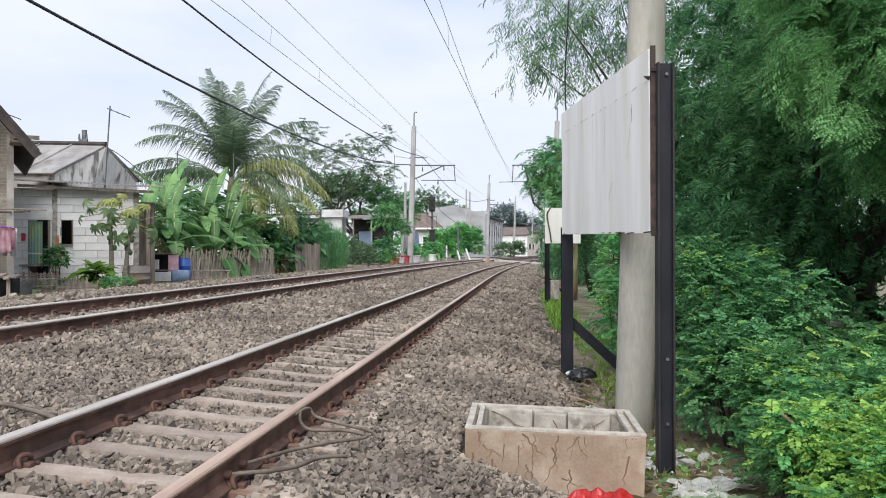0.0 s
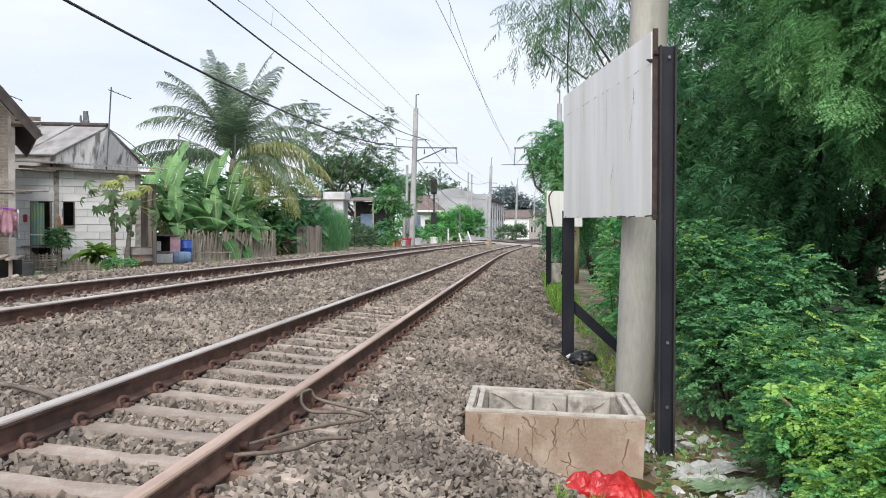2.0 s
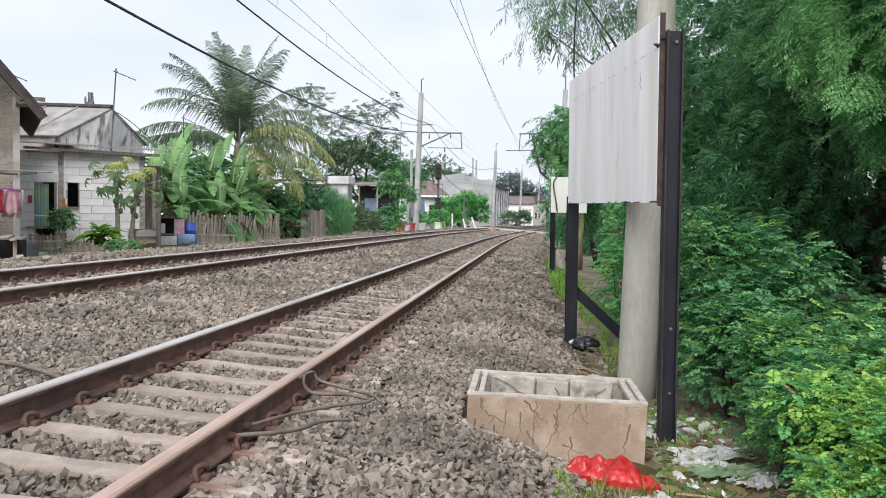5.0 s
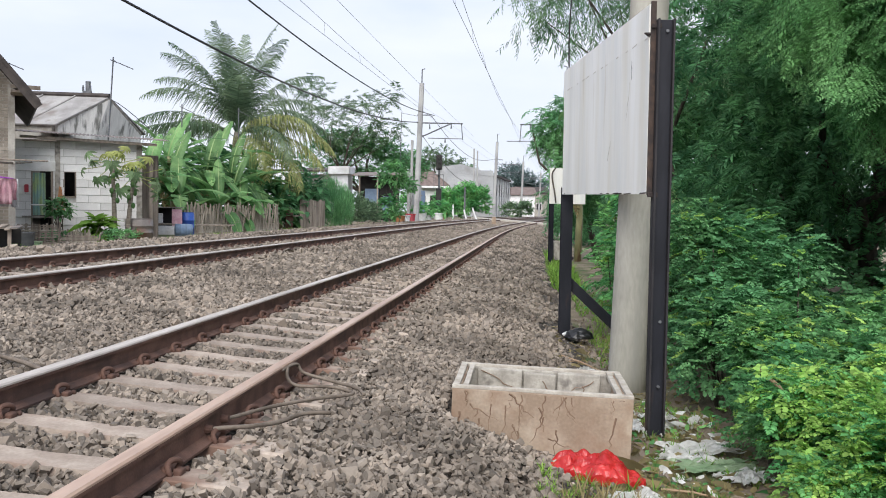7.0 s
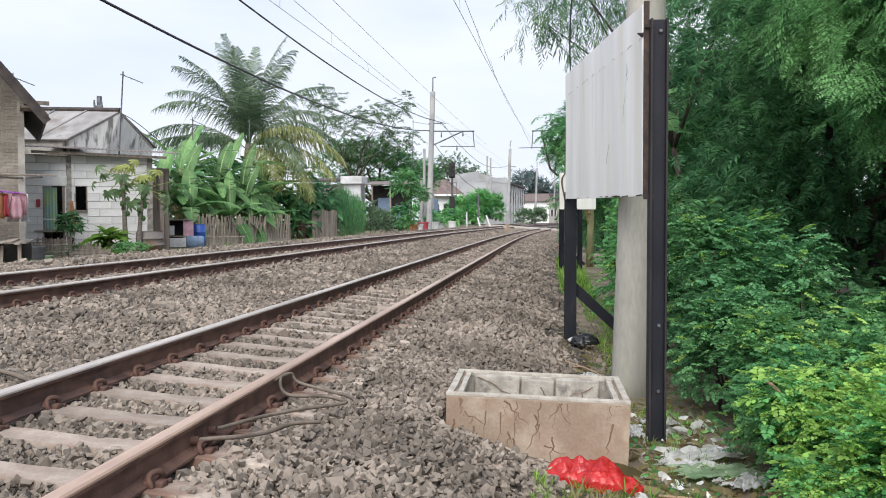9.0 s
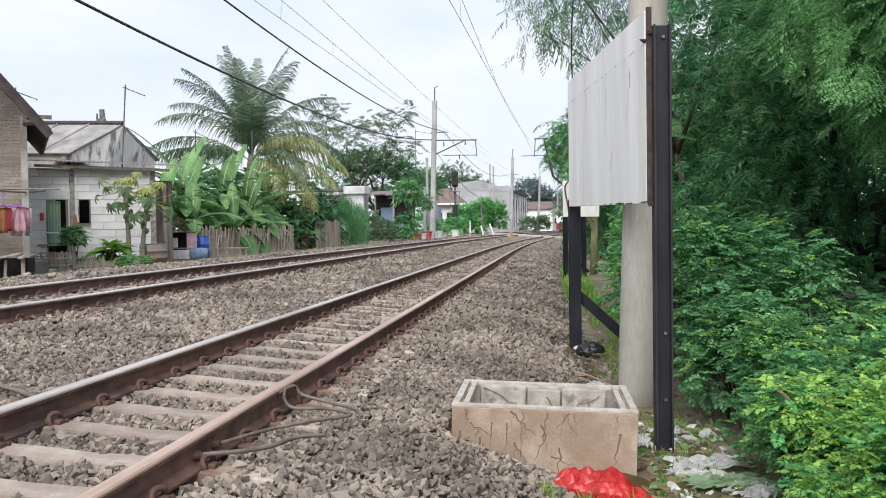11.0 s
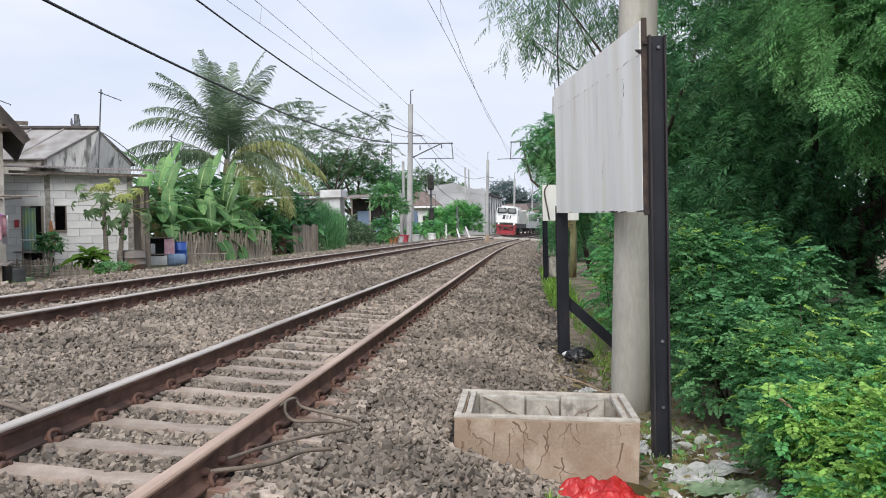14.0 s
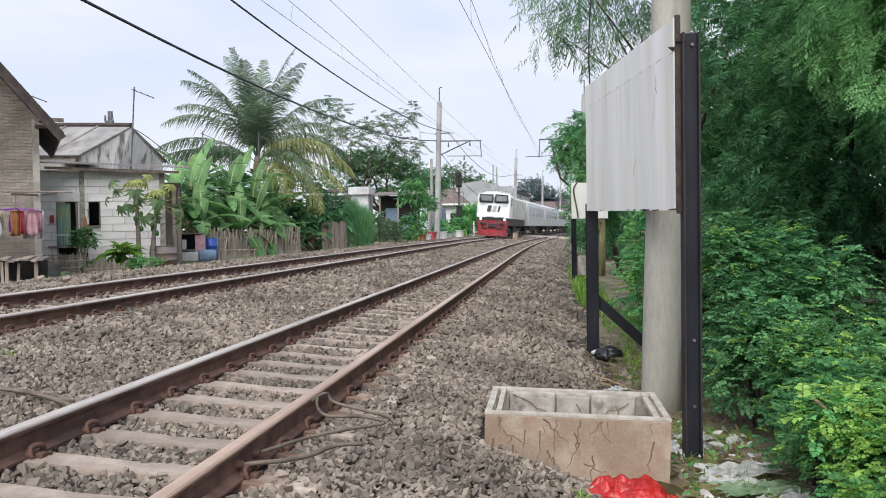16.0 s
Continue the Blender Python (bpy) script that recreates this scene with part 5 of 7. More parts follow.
# ---- houses on the left ----
def slabs(parent, name, mat, items, label="", bevel=0.0):
    out = []
    for c, s, *r in items:
        bm = bmesh.new()
        box(bm, c, s, *(r or (0,)), bevel=bevel)
        out.append(part(name, bm, mat, parent, label))
    return out


def corrugated(name, parent, mat, w, l, amp=0.012, pitch=0.10, label=""):
    """A wavy sheet w across and l down, lying in x, y with some thickness."""
    n = int(w / pitch * 6)
    v, f = [], []
    for k in range(n + 1):
        x = -w / 2 + w * k / n
        z = amp * math.sin(2 * math.pi * x / pitch)
        for y in (0, l):
            v += [(x, y, z), (x, y, z - 0.008)]
    for k in range(n):
        a, b = 4 * k, 4 * k + 4
        f += [(a, a + 2, b + 2, b), (a + 1, b + 1, b + 3, a + 3), (a, b, b + 1, a + 1), (a + 2, a + 3, b + 3, b + 2)]
    me = bpy.data.meshes.new(name)
    me.from_pydata(v, [], f)
    return link_mesh(name, me, mat, parent, label)


def build_block_house():
    ax, ay, L = -13.02, 20.0, 2.80
    turn = math.degrees(math.atan2(1.3, 2.45))
    ob = thing("house", (ax, ay, 0.2), "small house of bare white blocks with a low tin roof", "house", "houses beside the line", turn)
    H = 2.62
    holes = ((0.14, 0.62, 0.0, 1.80), (0.92, 1.20, 1.16, 1.80))

    def solid(x0, x1, z0, z1):
        slabs(ob, "wall", MORTAR, [(((x0 + x1) / 2, 0.08, (z0 + z1) / 2), (x1 - x0, 0.12, z1 - z0))])

    solid(-0.30, 0.14, 0, H)
    solid(0.14, 0.62, 1.80, H)
    solid(0.62, 0.92, 0, H)
    solid(0.92, 1.20, 0, 1.16)
    solid(0.92, 1.20, 1.80, H)
    solid(1.20, L, 0, H)
    shapes = {}
    z, row = 0.0, 0
    while z < H - 0.02:
        h = min(0.2, H - z)
        x = -0.6 - 0.3 * (row % 2)
        while x < L:
            spans = [(max(x, -0.3), min(x + 0.6, L))]
            for a, b, lo, hi in holes:
                if z + h > lo + 0.02 and z < hi - 0.02:
                    spans = [s for p, q in spans for s in ((p, min(q, a)), (max(p, b), q)) if s[1] - s[0] > 0.04]
            for p, q in spans:
                key = (round(q - p, 2), round(h, 2))
                if q - p < 0.04:
                    continue
                if key not in shapes:
                    bm = bmesh.new()
                    box(bm, (0, 0, 0), (q - p - 0.012, 0.05, h - 0.012), bevel=0.006)
                    o = part("block", bm, AAC, ob)
                    shapes[key] = o.data
                else:
                    o = new("block", shapes[key])
                    o.parent = ob
                o.matrix_basis = pose((p + q) / 2, 0.008 + rng.uniform(-0.003, 0.003), z + h / 2)
            x += 0.6
        z += 0.2
        row += 1
    slabs(ob, "lintel", AAC, [((0.40, -0.03, 1.93), (0.62, 0.04, 0.26))], "pale concrete lintel", 0.008)
    slabs(ob, "column", CEMENT, [((0.76, -0.012, H / 2), (0.13, 0.05, H)), ((L - 0.03, 0.0, H / 2), (0.14, 0.07, H))], "grey concrete column")
    slabs(ob, "side_wall", ROUGHPLASTER, [((L - 0.06, 2.7, 1.1), (0.12, 5.0, 2.2)), ((-0.24, 2.7, 1.1), (0.12, 5.0, 2.2)), ((L / 2, 5.2, 1.1), (L, 0.12, 2.2))])
    # Near-black sheet put in for the unlit room behind door and window.
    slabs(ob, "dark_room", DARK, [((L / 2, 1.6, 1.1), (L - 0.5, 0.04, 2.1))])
    slabs(ob, "threshold", CEMENT, [((0.42, 0.0, 0.62), (1.0, 0.12, 0.05))])
    slabs(ob, "plinth", ROUGHPLASTER, [((L / 2 + 0.3, -0.03, 0.12), (L - 0.6, 0.03, 0.24))], "ochre stained wall foot")
    slabs(ob, "window_frame", WOOD, [((1.06, 0.03, 1.81), (0.32, 0.09, 0.04)), ((1.06, 0.03, 1.15), (0.32, 0.09, 0.04)), ((0.905, 0.03, 1.48), (0.04, 0.09, 0.66)), ((1.19, 0.03, 1.48), (0.04, 0.09, 0.66))])
    slabs(ob, "door_frame", WOOD, [((0.63, 0.02, 0.92), (0.06, 0.1, 1.8)), ((0.15, 0.02, 0.92), (0.035, 0.1, 1.8))])
    bm = bmesh.new()
    cv = []
    for k in range(17):
        x = 0.17 + 0.30 * k / 16
        cv.append((bm.verts.new((x, 0.045 + 0.018 * math.sin(k * 1.6), 0.66)), bm.verts.new((x, 0.045 + 0.012 * math.sin(k * 1.6), 1.76))))
    for a, b in zip(cv, cv[1:]):
        bm.faces.new((a[0], b[0], b[1], a[1]))
    part("door_curtain", bm, CURTAIN, ob, "thin green and blue door curtain", True)
    roof = corrugated("roof", ob, TIN, 3.75, 3.2, label="rusty corrugated tin lean-to roof")
    roof.matrix_basis = pose(1.62, -0.45, 2.74, 5, 1.5, 0)
    slabs(ob, "fascia", WOOD, [((1.55, -0.30, 2.62), (3.3, 0.04, 0.07), 0, 0, 1.5), ((0.35, -0.2, 2.58), (0.8, 0.3, 0.03))], "weathered timber fascia")
    slabs(ob, "porch_post", WOOD, [((L + 0.28, 0.25, 1.15), (0.10, 0.10, 2.3)), ((L + 0.42, 0.6, 1.15), (0.09, 0.09, 2.3))])
    slabs(ob, "porch_back", WOOD, [((L + 0.25, 1.6, 1.2), (0.6, 0.05, 2.4))])
    for k, (x, z) in enumerate(((0.03, 1.35),)):
        slabs(ob, "hanging_cloth", CLOTH_RED, [((x, -0.05, z), (0.10, 0.03, 0.2))], "small red bag on a nail", 0.02)
    bm = bmesh.new()
    prism(bm, ((-0.08, 0), (0.14, 0), (0.05, 0.68), (0.0, 0.7)), -0.07, -0.035)
    o = part("hung_cloth", bm, CLOTH_ORANGE, ob, "orange cloth hung on the wall")
    o.matrix_basis = pose(0.80, 0, 0.72)


def cloth(name, a, b):
    return material(name, a, b, 0.9, scale=5, fine=40, bump=0.2)


CURTAIN = material("green_blue_curtain", (0.25, 0.42, 0.42), (0.36, 0.48, 0.24), 0.85, scale=3.0, fine=30, bump=0.2, stretch=(3, 1, 0.6))
CLOTH_RED = cloth("red_cloth", (0.45, 0.06, 0.08), (0.55, 0.10, 0.12))
CLOTH_ORANGE = cloth("orange_cloth", (0.40, 0.17, 0.07), (0.50, 0.24, 0.11))
CLOTH_PURPLE = cloth("purple_cloth", (0.24, 0.04, 0.34), (0.33, 0.08, 0.43))
CLOTH_PINK = cloth("pink_cloth", (0.62, 0.35, 0.42), (0.72, 0.50, 0.55))
CLOTH_NAVY = cloth("navy_cloth", (0.03, 0.035, 0.06), (0.06, 0.065, 0.10))
CLOTH_BEIGE = cloth("beige_cloth", (0.50, 0.44, 0.34), (0.60, 0.54, 0.44))
CLOTH_WHITE = cloth("white_cloth", (0.62, 0.62, 0.63), (0.72, 0.72, 0.73))
build_block_house()


def build_brick_house():
    ob = thing("house", (-10.72, 16.0, 0.60), "old brown brick house with a dark steep gable roof", "house", "houses beside the line", 34)
    bm = bmesh.new()
    prism(bm, ((-4.4, 0), (0, 0), (0, 3.0), (-2.2, 5.65), (-4.4, 3.0)), 0.02, 0.16)
    part("gable_wall", bm, ROUGHPLASTER, ob)
    slabs(ob, "side_wall", ROUGHPLASTER, [((-0.07, 2.2, 1.49), (0.14, 4.0, 2.98)), ((-4.33, 2.2, 1.49), (0.14, 4.0, 2.98)), ((-2.2, 4.15, 1.49), (4.4, 0.14, 2.98))])
    places = []
    z, row = 0.04, 0
    while z < 5.5:
        half = 2.2 if z < 3.0 else 2.2 * (5.65 - z) / 2.65
        x = -2.2 - half + (0.11 if row % 2 else 0)
        while x < min(-2.2 + half - 0.1, -0.2):
            places.append((x + 0.1, 0.017 + rng.uniform(-0.004, 0.004), z))
            x += 0.215
        z += 0.068
        row += 1
    cube = np.array([[x, y, zz] for x in (-0.1, 0.1) for y in (-0.008, 0.008) for zz in (-0.029, 0.029)])
    faces = np.array([(0, 1, 3, 2), (4, 6, 7, 5), (0, 4, 5, 1), (2, 3, 7, 6), (0, 2, 6, 4), (1, 5, 7, 3)])
    n = len(places)
    me = scatter_mesh("brickwork", [(cube, faces)], np.array(places), np.repeat(np.eye(3)[None], n, 0), None, True)
    link_mesh("brickwork", me, BRICK_FAR, ob, "brown brick courses with worn joints", "stuff")
    slabs(ob, "corner_column", ROUGHPLASTER, [((-0.06, -0.02, 1.49), (0.13, 0.09, 2.98))], "grey rendered corner")
    ang = math.degrees(math.atan2(2.65, 2.2))
    for s in (-1, 1):
        ln = 4.05
        mx, mz = -2.2 + s * 1.31, 5.68 - 1.66
        slabs(ob, "roof_slope", ROOF_DARK, [((mx, 1.55, mz + 0.08), (ln, 5.8, 0.07), 0, 0, s * ang)], "dark roof sheet with a wide overhang")
        slabs(ob, "bargeboard", ROOF_DARK, [((mx, -1.32, mz - 0.02), (ln, 0.04, 0.16), 0, 0, s * ang)], "dark timber bargeboard")
    slabs(ob, "eave_beam", WOOD, [((0.2, -0.3, 2.93), (0.55, 0.06, 0.08)), ((0.1, -0.35, 2.80), (0.35, 0.6, 0.05))])


BRICK_FAR = material("brown_brick_joined", (0.235, 0.205, 0.172), (0.345, 0.31, 0.265), 0.95, scale=1.4, fine=30, bump=0.6, island=0.14, spots=((0.19, 0.165, 0.135), 0.9, 0.5, 0.66))
build_brick_house()


def poly_part(name, pts, faces, mat, parent, label="", thick=0.06):
    bm = bmesh.new()
    vs = [bm.verts.new(p) for p in pts]
    for f in faces:
        bm.faces.new([vs[i] for i in f])
    bmesh.ops.recalc_face_normals(bm, faces=bm.faces)
    bmesh.ops.solidify(bm, geom=bm.faces[:], thickness=thick)
    return part(name, bm, mat, parent, label)


def build_grey_house():
    ob = thing("house", (-15.3, 24.4, 0.2), "house with a grey fibre-cement gable roof and mouldy gable wall", "house", "houses beside the line")
    o = Vector((-15.3, 24.4, 0.2))

    def w(*p):
        return Vector(p) - o

    e1, ap, e2 = w(-13.75, 22.6, 3.42), w(-12.98, 24.1, 4.36), w(-12.9, 26.0, 3.45)
    poly_part("gable_wall", [e1, ap, e2, w(-12.9, 26.0, 0.2), w(-13.75, 22.6, 0.2)], [(0, 1, 2, 3, 4)], STAINED, ob, "grey plaster streaked with black mould", 0.12)
    poly_part("front_wall", [e1, w(-13.75, 22.6, 0.2), w(-18.5, 23.6, 0.2), w(-18.5, 23.6, 3.4)], [(0, 1, 2, 3)], ROUGHPLASTER, ob, "", 0.12)
    up = Vector((0, 0, 0.10))
    a, b, c, d = w(-13.6, 22.35, 3.33) + up, ap + Vector((0.12, -0.02, 0.08)), w(-18.6, 24.9, 4.62) + up, w(-18.6, 23.2, 3.5) + up
    poly_part("roof_slope", [a, b, c, d], [(0, 1, 2, 3)], ROOF_GREY, ob, "weathered grey roof sheets", 0.04)
    poly_part("roof_slope", [b, w(-12.75, 26.3, 3.42) + up, w(-18.4, 27.0, 3.5), c], [(0, 1, 2, 3)], ROOF_GREY, ob, "weathered grey roof sheets", 0.04)
    for k in range(1, 5):
        t = k / 5
        p, q = a.lerp(d, t) + Vector((0, 0, 0.03)), b.lerp(c, t) + Vector((0, 0, 0.03))
        bm = bmesh.new()
        tube(bm, [p, q], 0.028, 5)
        part("roof_seam", bm, ROOF_GREY, ob)
    bm = bmesh.new()
    tube(bm, [b + Vector((0, 0, 0.02)), c + Vector((0, 0, 0.02))], 0.085, 6)
    part("ridge_cap", bm, ROOF_DARK, ob, "dark stained ridge tiles")
    bm = bmesh.new()
    tube(bm, [ap + Vector((0.08, 0, 0.03)), e2 + Vector((0.08, 0, 0.03))], 0.06, 5)
    tube(bm, [ap + Vector((0.08, 0, 0.03)), e1 + Vector((0.08, 0, 0.03))], 0.05, 5)
    part("verge", bm, CEMENT, ob)


build_grey_house()


def build_antenna(base, h, yaw, lean=0.0, label="thin metal television antenna on a pole above the roofs", size=0.55):
    ob = thing("tv_antenna", base, label, "antenna", "television antennas", yaw)
    bm = bmesh.new()
    tube(bm, [(0, 0, 0), (lean, 0, h)], 0.022, 6)
    part("pole", bm, STEEL, ob)
    bm = bmesh.new()
    tube(bm, [(lean - 0.08, 0, h - 0.08), (lean + size, 0, h - 0.32)], 0.014, 5)
    part("boom", bm, STEEL, ob)
    for k in range(4):
        bm = bmesh.new()
        x = lean + size * (0.1 + 0.28 * k)
        tube(bm, [(x, -0.22 + 0.03 * k, h - 0.12 - 0.065 * k), (x, 0.22 - 0.03 * k, h - 0.12 - 0.065 * k)], 0.008, 4)
        part("element", bm, STEEL, ob)


build_antenna((-12.35, 23.0, 2.9), 2.55, 20, 0.15)
build_antenna((-14.7, 21.5, 3.2), 2.0, 25, 0.05)
build_antenna((-12.9, 29.5, 1.0), 3.9, 15, 0.0, size=0.45)
build_antenna((-12.0, 33.0, 1.0), 4.2, 15, 0.0, size=0.4)
build_antenna((-9.4, 58.0, 1.0), 7.0, 10, 0.15, size=1.4)


def build_utility_pole():
    ob = thing("utility_pole", (-14.6, 26.0, 0.2), "dark utility pole top with cables behind the roof", "pole")
    bm = bmesh.new()
    tube(bm, [(0, 0, 0), (0, 0, 5.0)], 0.085, 8)
    part("shaft", bm, STEEL, ob)
    bm = bmesh.new()
    box(bm, (0.02, -0.1, 4.62), (0.30, 0.08, 0.12), bevel=0.01)
    part("crossbar", bm, STEEL, ob)
    for x in (-0.12, 0.13):
        bm = bmesh.new()
        tube(bm, [(x, -0.1, 4.68), (x, -0.1, 4.86)], [0.04, 0.025], 8)
        part("insulator", bm, STEEL, ob)


build_utility_pole()
cable("roof_cable", [(-14.6, 26.0, 4.85), (-16.2, 26, 4.45), (-18.0, 26, 4.3)], 0.014, CABLE, "black cable above the roof")
cable("roof_cable", [(-14.6, 26.0, 4.85), (-13.6, 26, 4.5), (-12.6, 26.2, 3.7)], 0.014, CABLE, "black cable above the roof")


# ---- the yard in front of the houses ----
def build_shack():
    ob = thing("pen", (-10.32, 14.3, 0.02), "low wooden pen with a patched plank roof and clutter inside", "pen", "", 24)
    for x in (-1.0, -0.45, 0.05, 0.55):
        slabs(ob, "post", WOOD, [((x, -0.35, 0.3), (0.06, 0.06, 0.68))])
    for k in range(14):
        slabs(ob, "roof_plank", (WOOD, TIN, BAMBOO, WOOD)[k % 4], [((-1.0 + 0.125 * k, -0.05 + 0.06 * math.sin(k * 2), 0.66 + 0.018 * (k % 3)), (0.10 + 0.02 * (k % 2), 0.85, 0.022), 5 * math.sin(k * 1.7), 3)])
    for k in range(5):
        slabs(ob, "front_slat", WOOD, [((-0.85 + 0.27 * k, -0.30, 0.3 + 0.02 * (k % 2)), (0.05, 0.02, 0.62), 0, 0, 3 * math.sin(k * 2.0))])
    # Near-black board paints the shade inside the pen.
    slabs(ob, "back_board", DARK, [((-0.2, 0.3, 0.32), (1.7, 0.03, 0.62))])
    slabs(ob, "roof_sheet", PALEBLUE, [((-0.55, -0.02, 0.715), (0.75, 0.5, 0.02), 4, 3)], "faded blue sheet")
    slabs(ob, "shelf", WOOD, [((-0.2, 0.0, 0.06), (1.6, 0.5, 0.03))])


build_shack()


def build_lattice(a, b, h, label):
    """A broken fence of dark bamboo strips laid across leaning stakes."""
    gen = random.Random(21)
    a, b = Vector(a), Vector(b)
    ob = thing("fence", a, label, "fence", "slatted fences")
    d = b - a
    for k in range(7):
        slabs(ob, "stake", WOOD, [((d.x * k / 6, d.y * k / 6, h * 0.5), (0.035, 0.035, h * gen.uniform(0.9, 1.15)), 0, gen.uniform(-6, 6), gen.uniform(-8, 8))])
    yaw = math.degrees(math.atan2(d.y, d.x))
    for k in range(9):
        slabs(ob, "strip", WOOD if k % 3 else BAMBOO, [((d.x * 0.5, d.y * 0.5 - 0.03, h * (0.08 + 0.105 * k)), (d.length * gen.uniform(0.8, 1.05), 0.015, 0.026), yaw, 0, gen.uniform(-2.5, 2.5))])


build_lattice((-11.55, 17.4, 0.18), (-10.75, 17.7, 0.18), 0.52, "broken dark bamboo lattice fence before the house")
build_lattice((-10.75, 17.75, 0.18), (-10.1, 18.3, 0.18), 0.26, "low dark bamboo edging by the papayas")


def build_bin(at, r, h, mat, label):
    ob = thing("bucket", at, label, "bucket", "buckets in the yard")
    bm = bmesh.new()
    tube(bm, [(0, 0, 0), (0, 0, h * 0.5), (0, 0, h * 0.94), (0, 0, h)], [r * 0.78, r * 0.9, r, r * 1.06], 16)
    part("body", bm, mat, ob, "", True)
    bm = bmesh.new()
    for k in range(16):
        a0, a1 = k * math.pi / 16, (k + 1) * math.pi / 16
        tube(bm, [(r * math.cos(a0), 0, h - 0.02 - r * 0.5 * math.sin(a0)), (r * math.cos(a1), 0, h - 0.02 - r * 0.5 * math.sin(a1))], 0.008, 5)
    o = part("handle", bm, STEEL, ob)
    o.matrix_basis = pose(0, -r * 0.3, 0)


DARK_GREY = material("dark_grey_plastic", (0.045, 0.05, 0.055), (0.085, 0.09, 0.095), 0.6, scale=4, fine=30, bump=0.2)
build_bin((-10.42, 15.9, 0.10), 0.17, 0.46, DARK_GREY, "dark grey plastic bucket beside the pen")
build_bin((-10.62, 16.6, 0.12), 0.12, 0.22, GREEN_BAG, "small pale green pot lying by the fence")
cable("wash_line", [(-10.36, 14.5, 1.95), (-10.7, 15.8, 1.98), (-10.97, 17.0, 2.06)], 0.022, WOOD, "dark bamboo pole for hanging washing", "pole")
cable("wash_line", [(-12.75, 19.75, 1.13), (-12.3, 19.95, 1.12), (-11.95, 20.1, 1.11)], 0.02, WHITE_PAINT, "thin pale rail across the doorway", "rail")


def garment(name, x, w, h, mat, parent, seed):
    gen = random.Random(seed)
    bm = bmesh.new()
    rows = []
    for j in range(7):
        t = j / 6
        row = []
        for k in range(9):
            s = k / 8 - 0.5
            ww = w * (0.75 + 0.25 * min(1, t * 2.5)) * (0.85 + 0.15 * math.sin(seed * 3 + t * 4)) * (1 + 0.15 * t)
            row.append(bm.verts.new((x + s * ww, 0.035 * math.sin(k * 1.5 + seed) * (0.3 + t) + gen.uniform(-0.006, 0.006), -h * t + gen.uniform(-0.01, 0.01) * t)))
        rows.append(row)
    for a, b in zip(rows, rows[1:]):
        for k in range(8):
            bm.faces.new((a[k], a[k + 1], b[k + 1], b[k]))
    bmesh.ops.solidify(bm, geom=bm.faces[:], thickness=0.012)
    return part(name, bm, mat, parent, "", True)


def build_laundry():
    ob = thing("clothes_rack", (-10.6, 15.0, 0.40), "round hanging clothes rack with bright washing", "clothes rack", "", 24)
    bm = bmesh.new()
    tube(bm, [(-0.95, 0, 1.62), (1.05, 0, 1.60)], 0.018, 6)
    part("pole", bm, WOOD, ob)
    for x in (-0.93, ):
        bm = bmesh.new()
        tube(bm, [(x, 0, 0), (x, 0, 1.75)], 0.022, 6)
        part("upright", bm, WHITE_PAINT, ob)
    bm = bmesh.new()
    for k in range(8):
        tube(bm, [(0, 0, 1.28), (0.42 * math.cos(k * 0.785), 0.42 * math.sin(k * 0.785), 1.24)], 0.01, 5)
    tube(bm, [(0, 0, 1.6), (0, 0, 1.26)], 0.008, 5)
    part("hanger", bm, CLOTH_PURPLE, ob, "purple plastic hanger arms")
    for k, (x, w, h, m) in enumerate(((-0.75, 0.22, 0.42, CLOTH_NAVY), (-0.55, 0.2, 0.5, CLOTH_WHITE), (-0.42, 0.14, 0.4, CLOTH_NAVY), (-0.26, 0.14, 0.36, CLOTH_BEIGE), (-0.08, 0.16, 0.42, CLOTH_PURPLE), (0.1, 0.18, 0.46, CLOTH_RED), (0.3, 0.22, 0.5, CLOTH_PINK), (0.42, 0.16, 0.56, CLOTH_WHITE), (-0.6, 0.3, 0.3, CLOTH_RED), (0.0, 0.2, 0.5, CLOTH_ORANGE), (0.2, 0.2, 0.55, CLOTH_WHITE), (0.38, 0.24, 0.42, CLOTH_PINK), (-0.34, 0.22, 0.5, CLOTH_WHITE), (0.12, 0.24, 0.4, CLOTH_PINK))):
        o = garment("garment", x, w, h, m, ob, k)
        o.matrix_basis = pose(0, 0.16 * math.sin(k * 2), 0.88 if k == 8 else 1.23)
        tagged(o, "washing hung to dry")
    bm = bmesh.new()
    box(bm, (-0.85, 0, 1.78), (0.5, 0.14, 0.09), bevel=0.03)
    part("cloth_roll", bm, WHITE_BAG, ob, "rolled plastic sheet on the pole")


build_laundry()


def build_fence(a, b, n, h, label, seed, lean=0.0):
    gen = random.Random(seed)
    a, b = Vector(a), Vector(b)
    ob = thing("fence", a, label, "fence", "slatted fences")
    d = b - a
    shapes = []
    for k in range(4):
        bm = bmesh.new()
        hh = h * (0.86 + 0.09 * k)
        tube(bm, [(0, 0, 0), (0.01 * (k - 1), 0, hh * 0.5), (0.0, 0, hh)], [0.026, 0.025, 0.02], 6)
        o = part("slat", bm, BAMBOO, ob)
        shapes.append(o.data)
        o.matrix_basis = pose(*(d * (k / n)), 0, gen.uniform(-3, 3), 0)
    for k in range(4, n + 1):
        o = new("slat", gen.choice(shapes))
        o.parent = ob
        p = d * (k / n)
        o.matrix_basis = pose(p.x, p.y, p.z + gen.uniform(-0.06, 0.02), gen.uniform(-6, 6), gen.uniform(-9, 9) + lean, gen.uniform(0, 90))
    for z in (0.3, 0.72):
        bm = bmesh.new()
        tube(bm, [Vector((0, 0.05, h * z)), d + Vector((0, 0.05, h * z))], 0.02, 5)
        part("rail", bm, BAMBOO, ob)


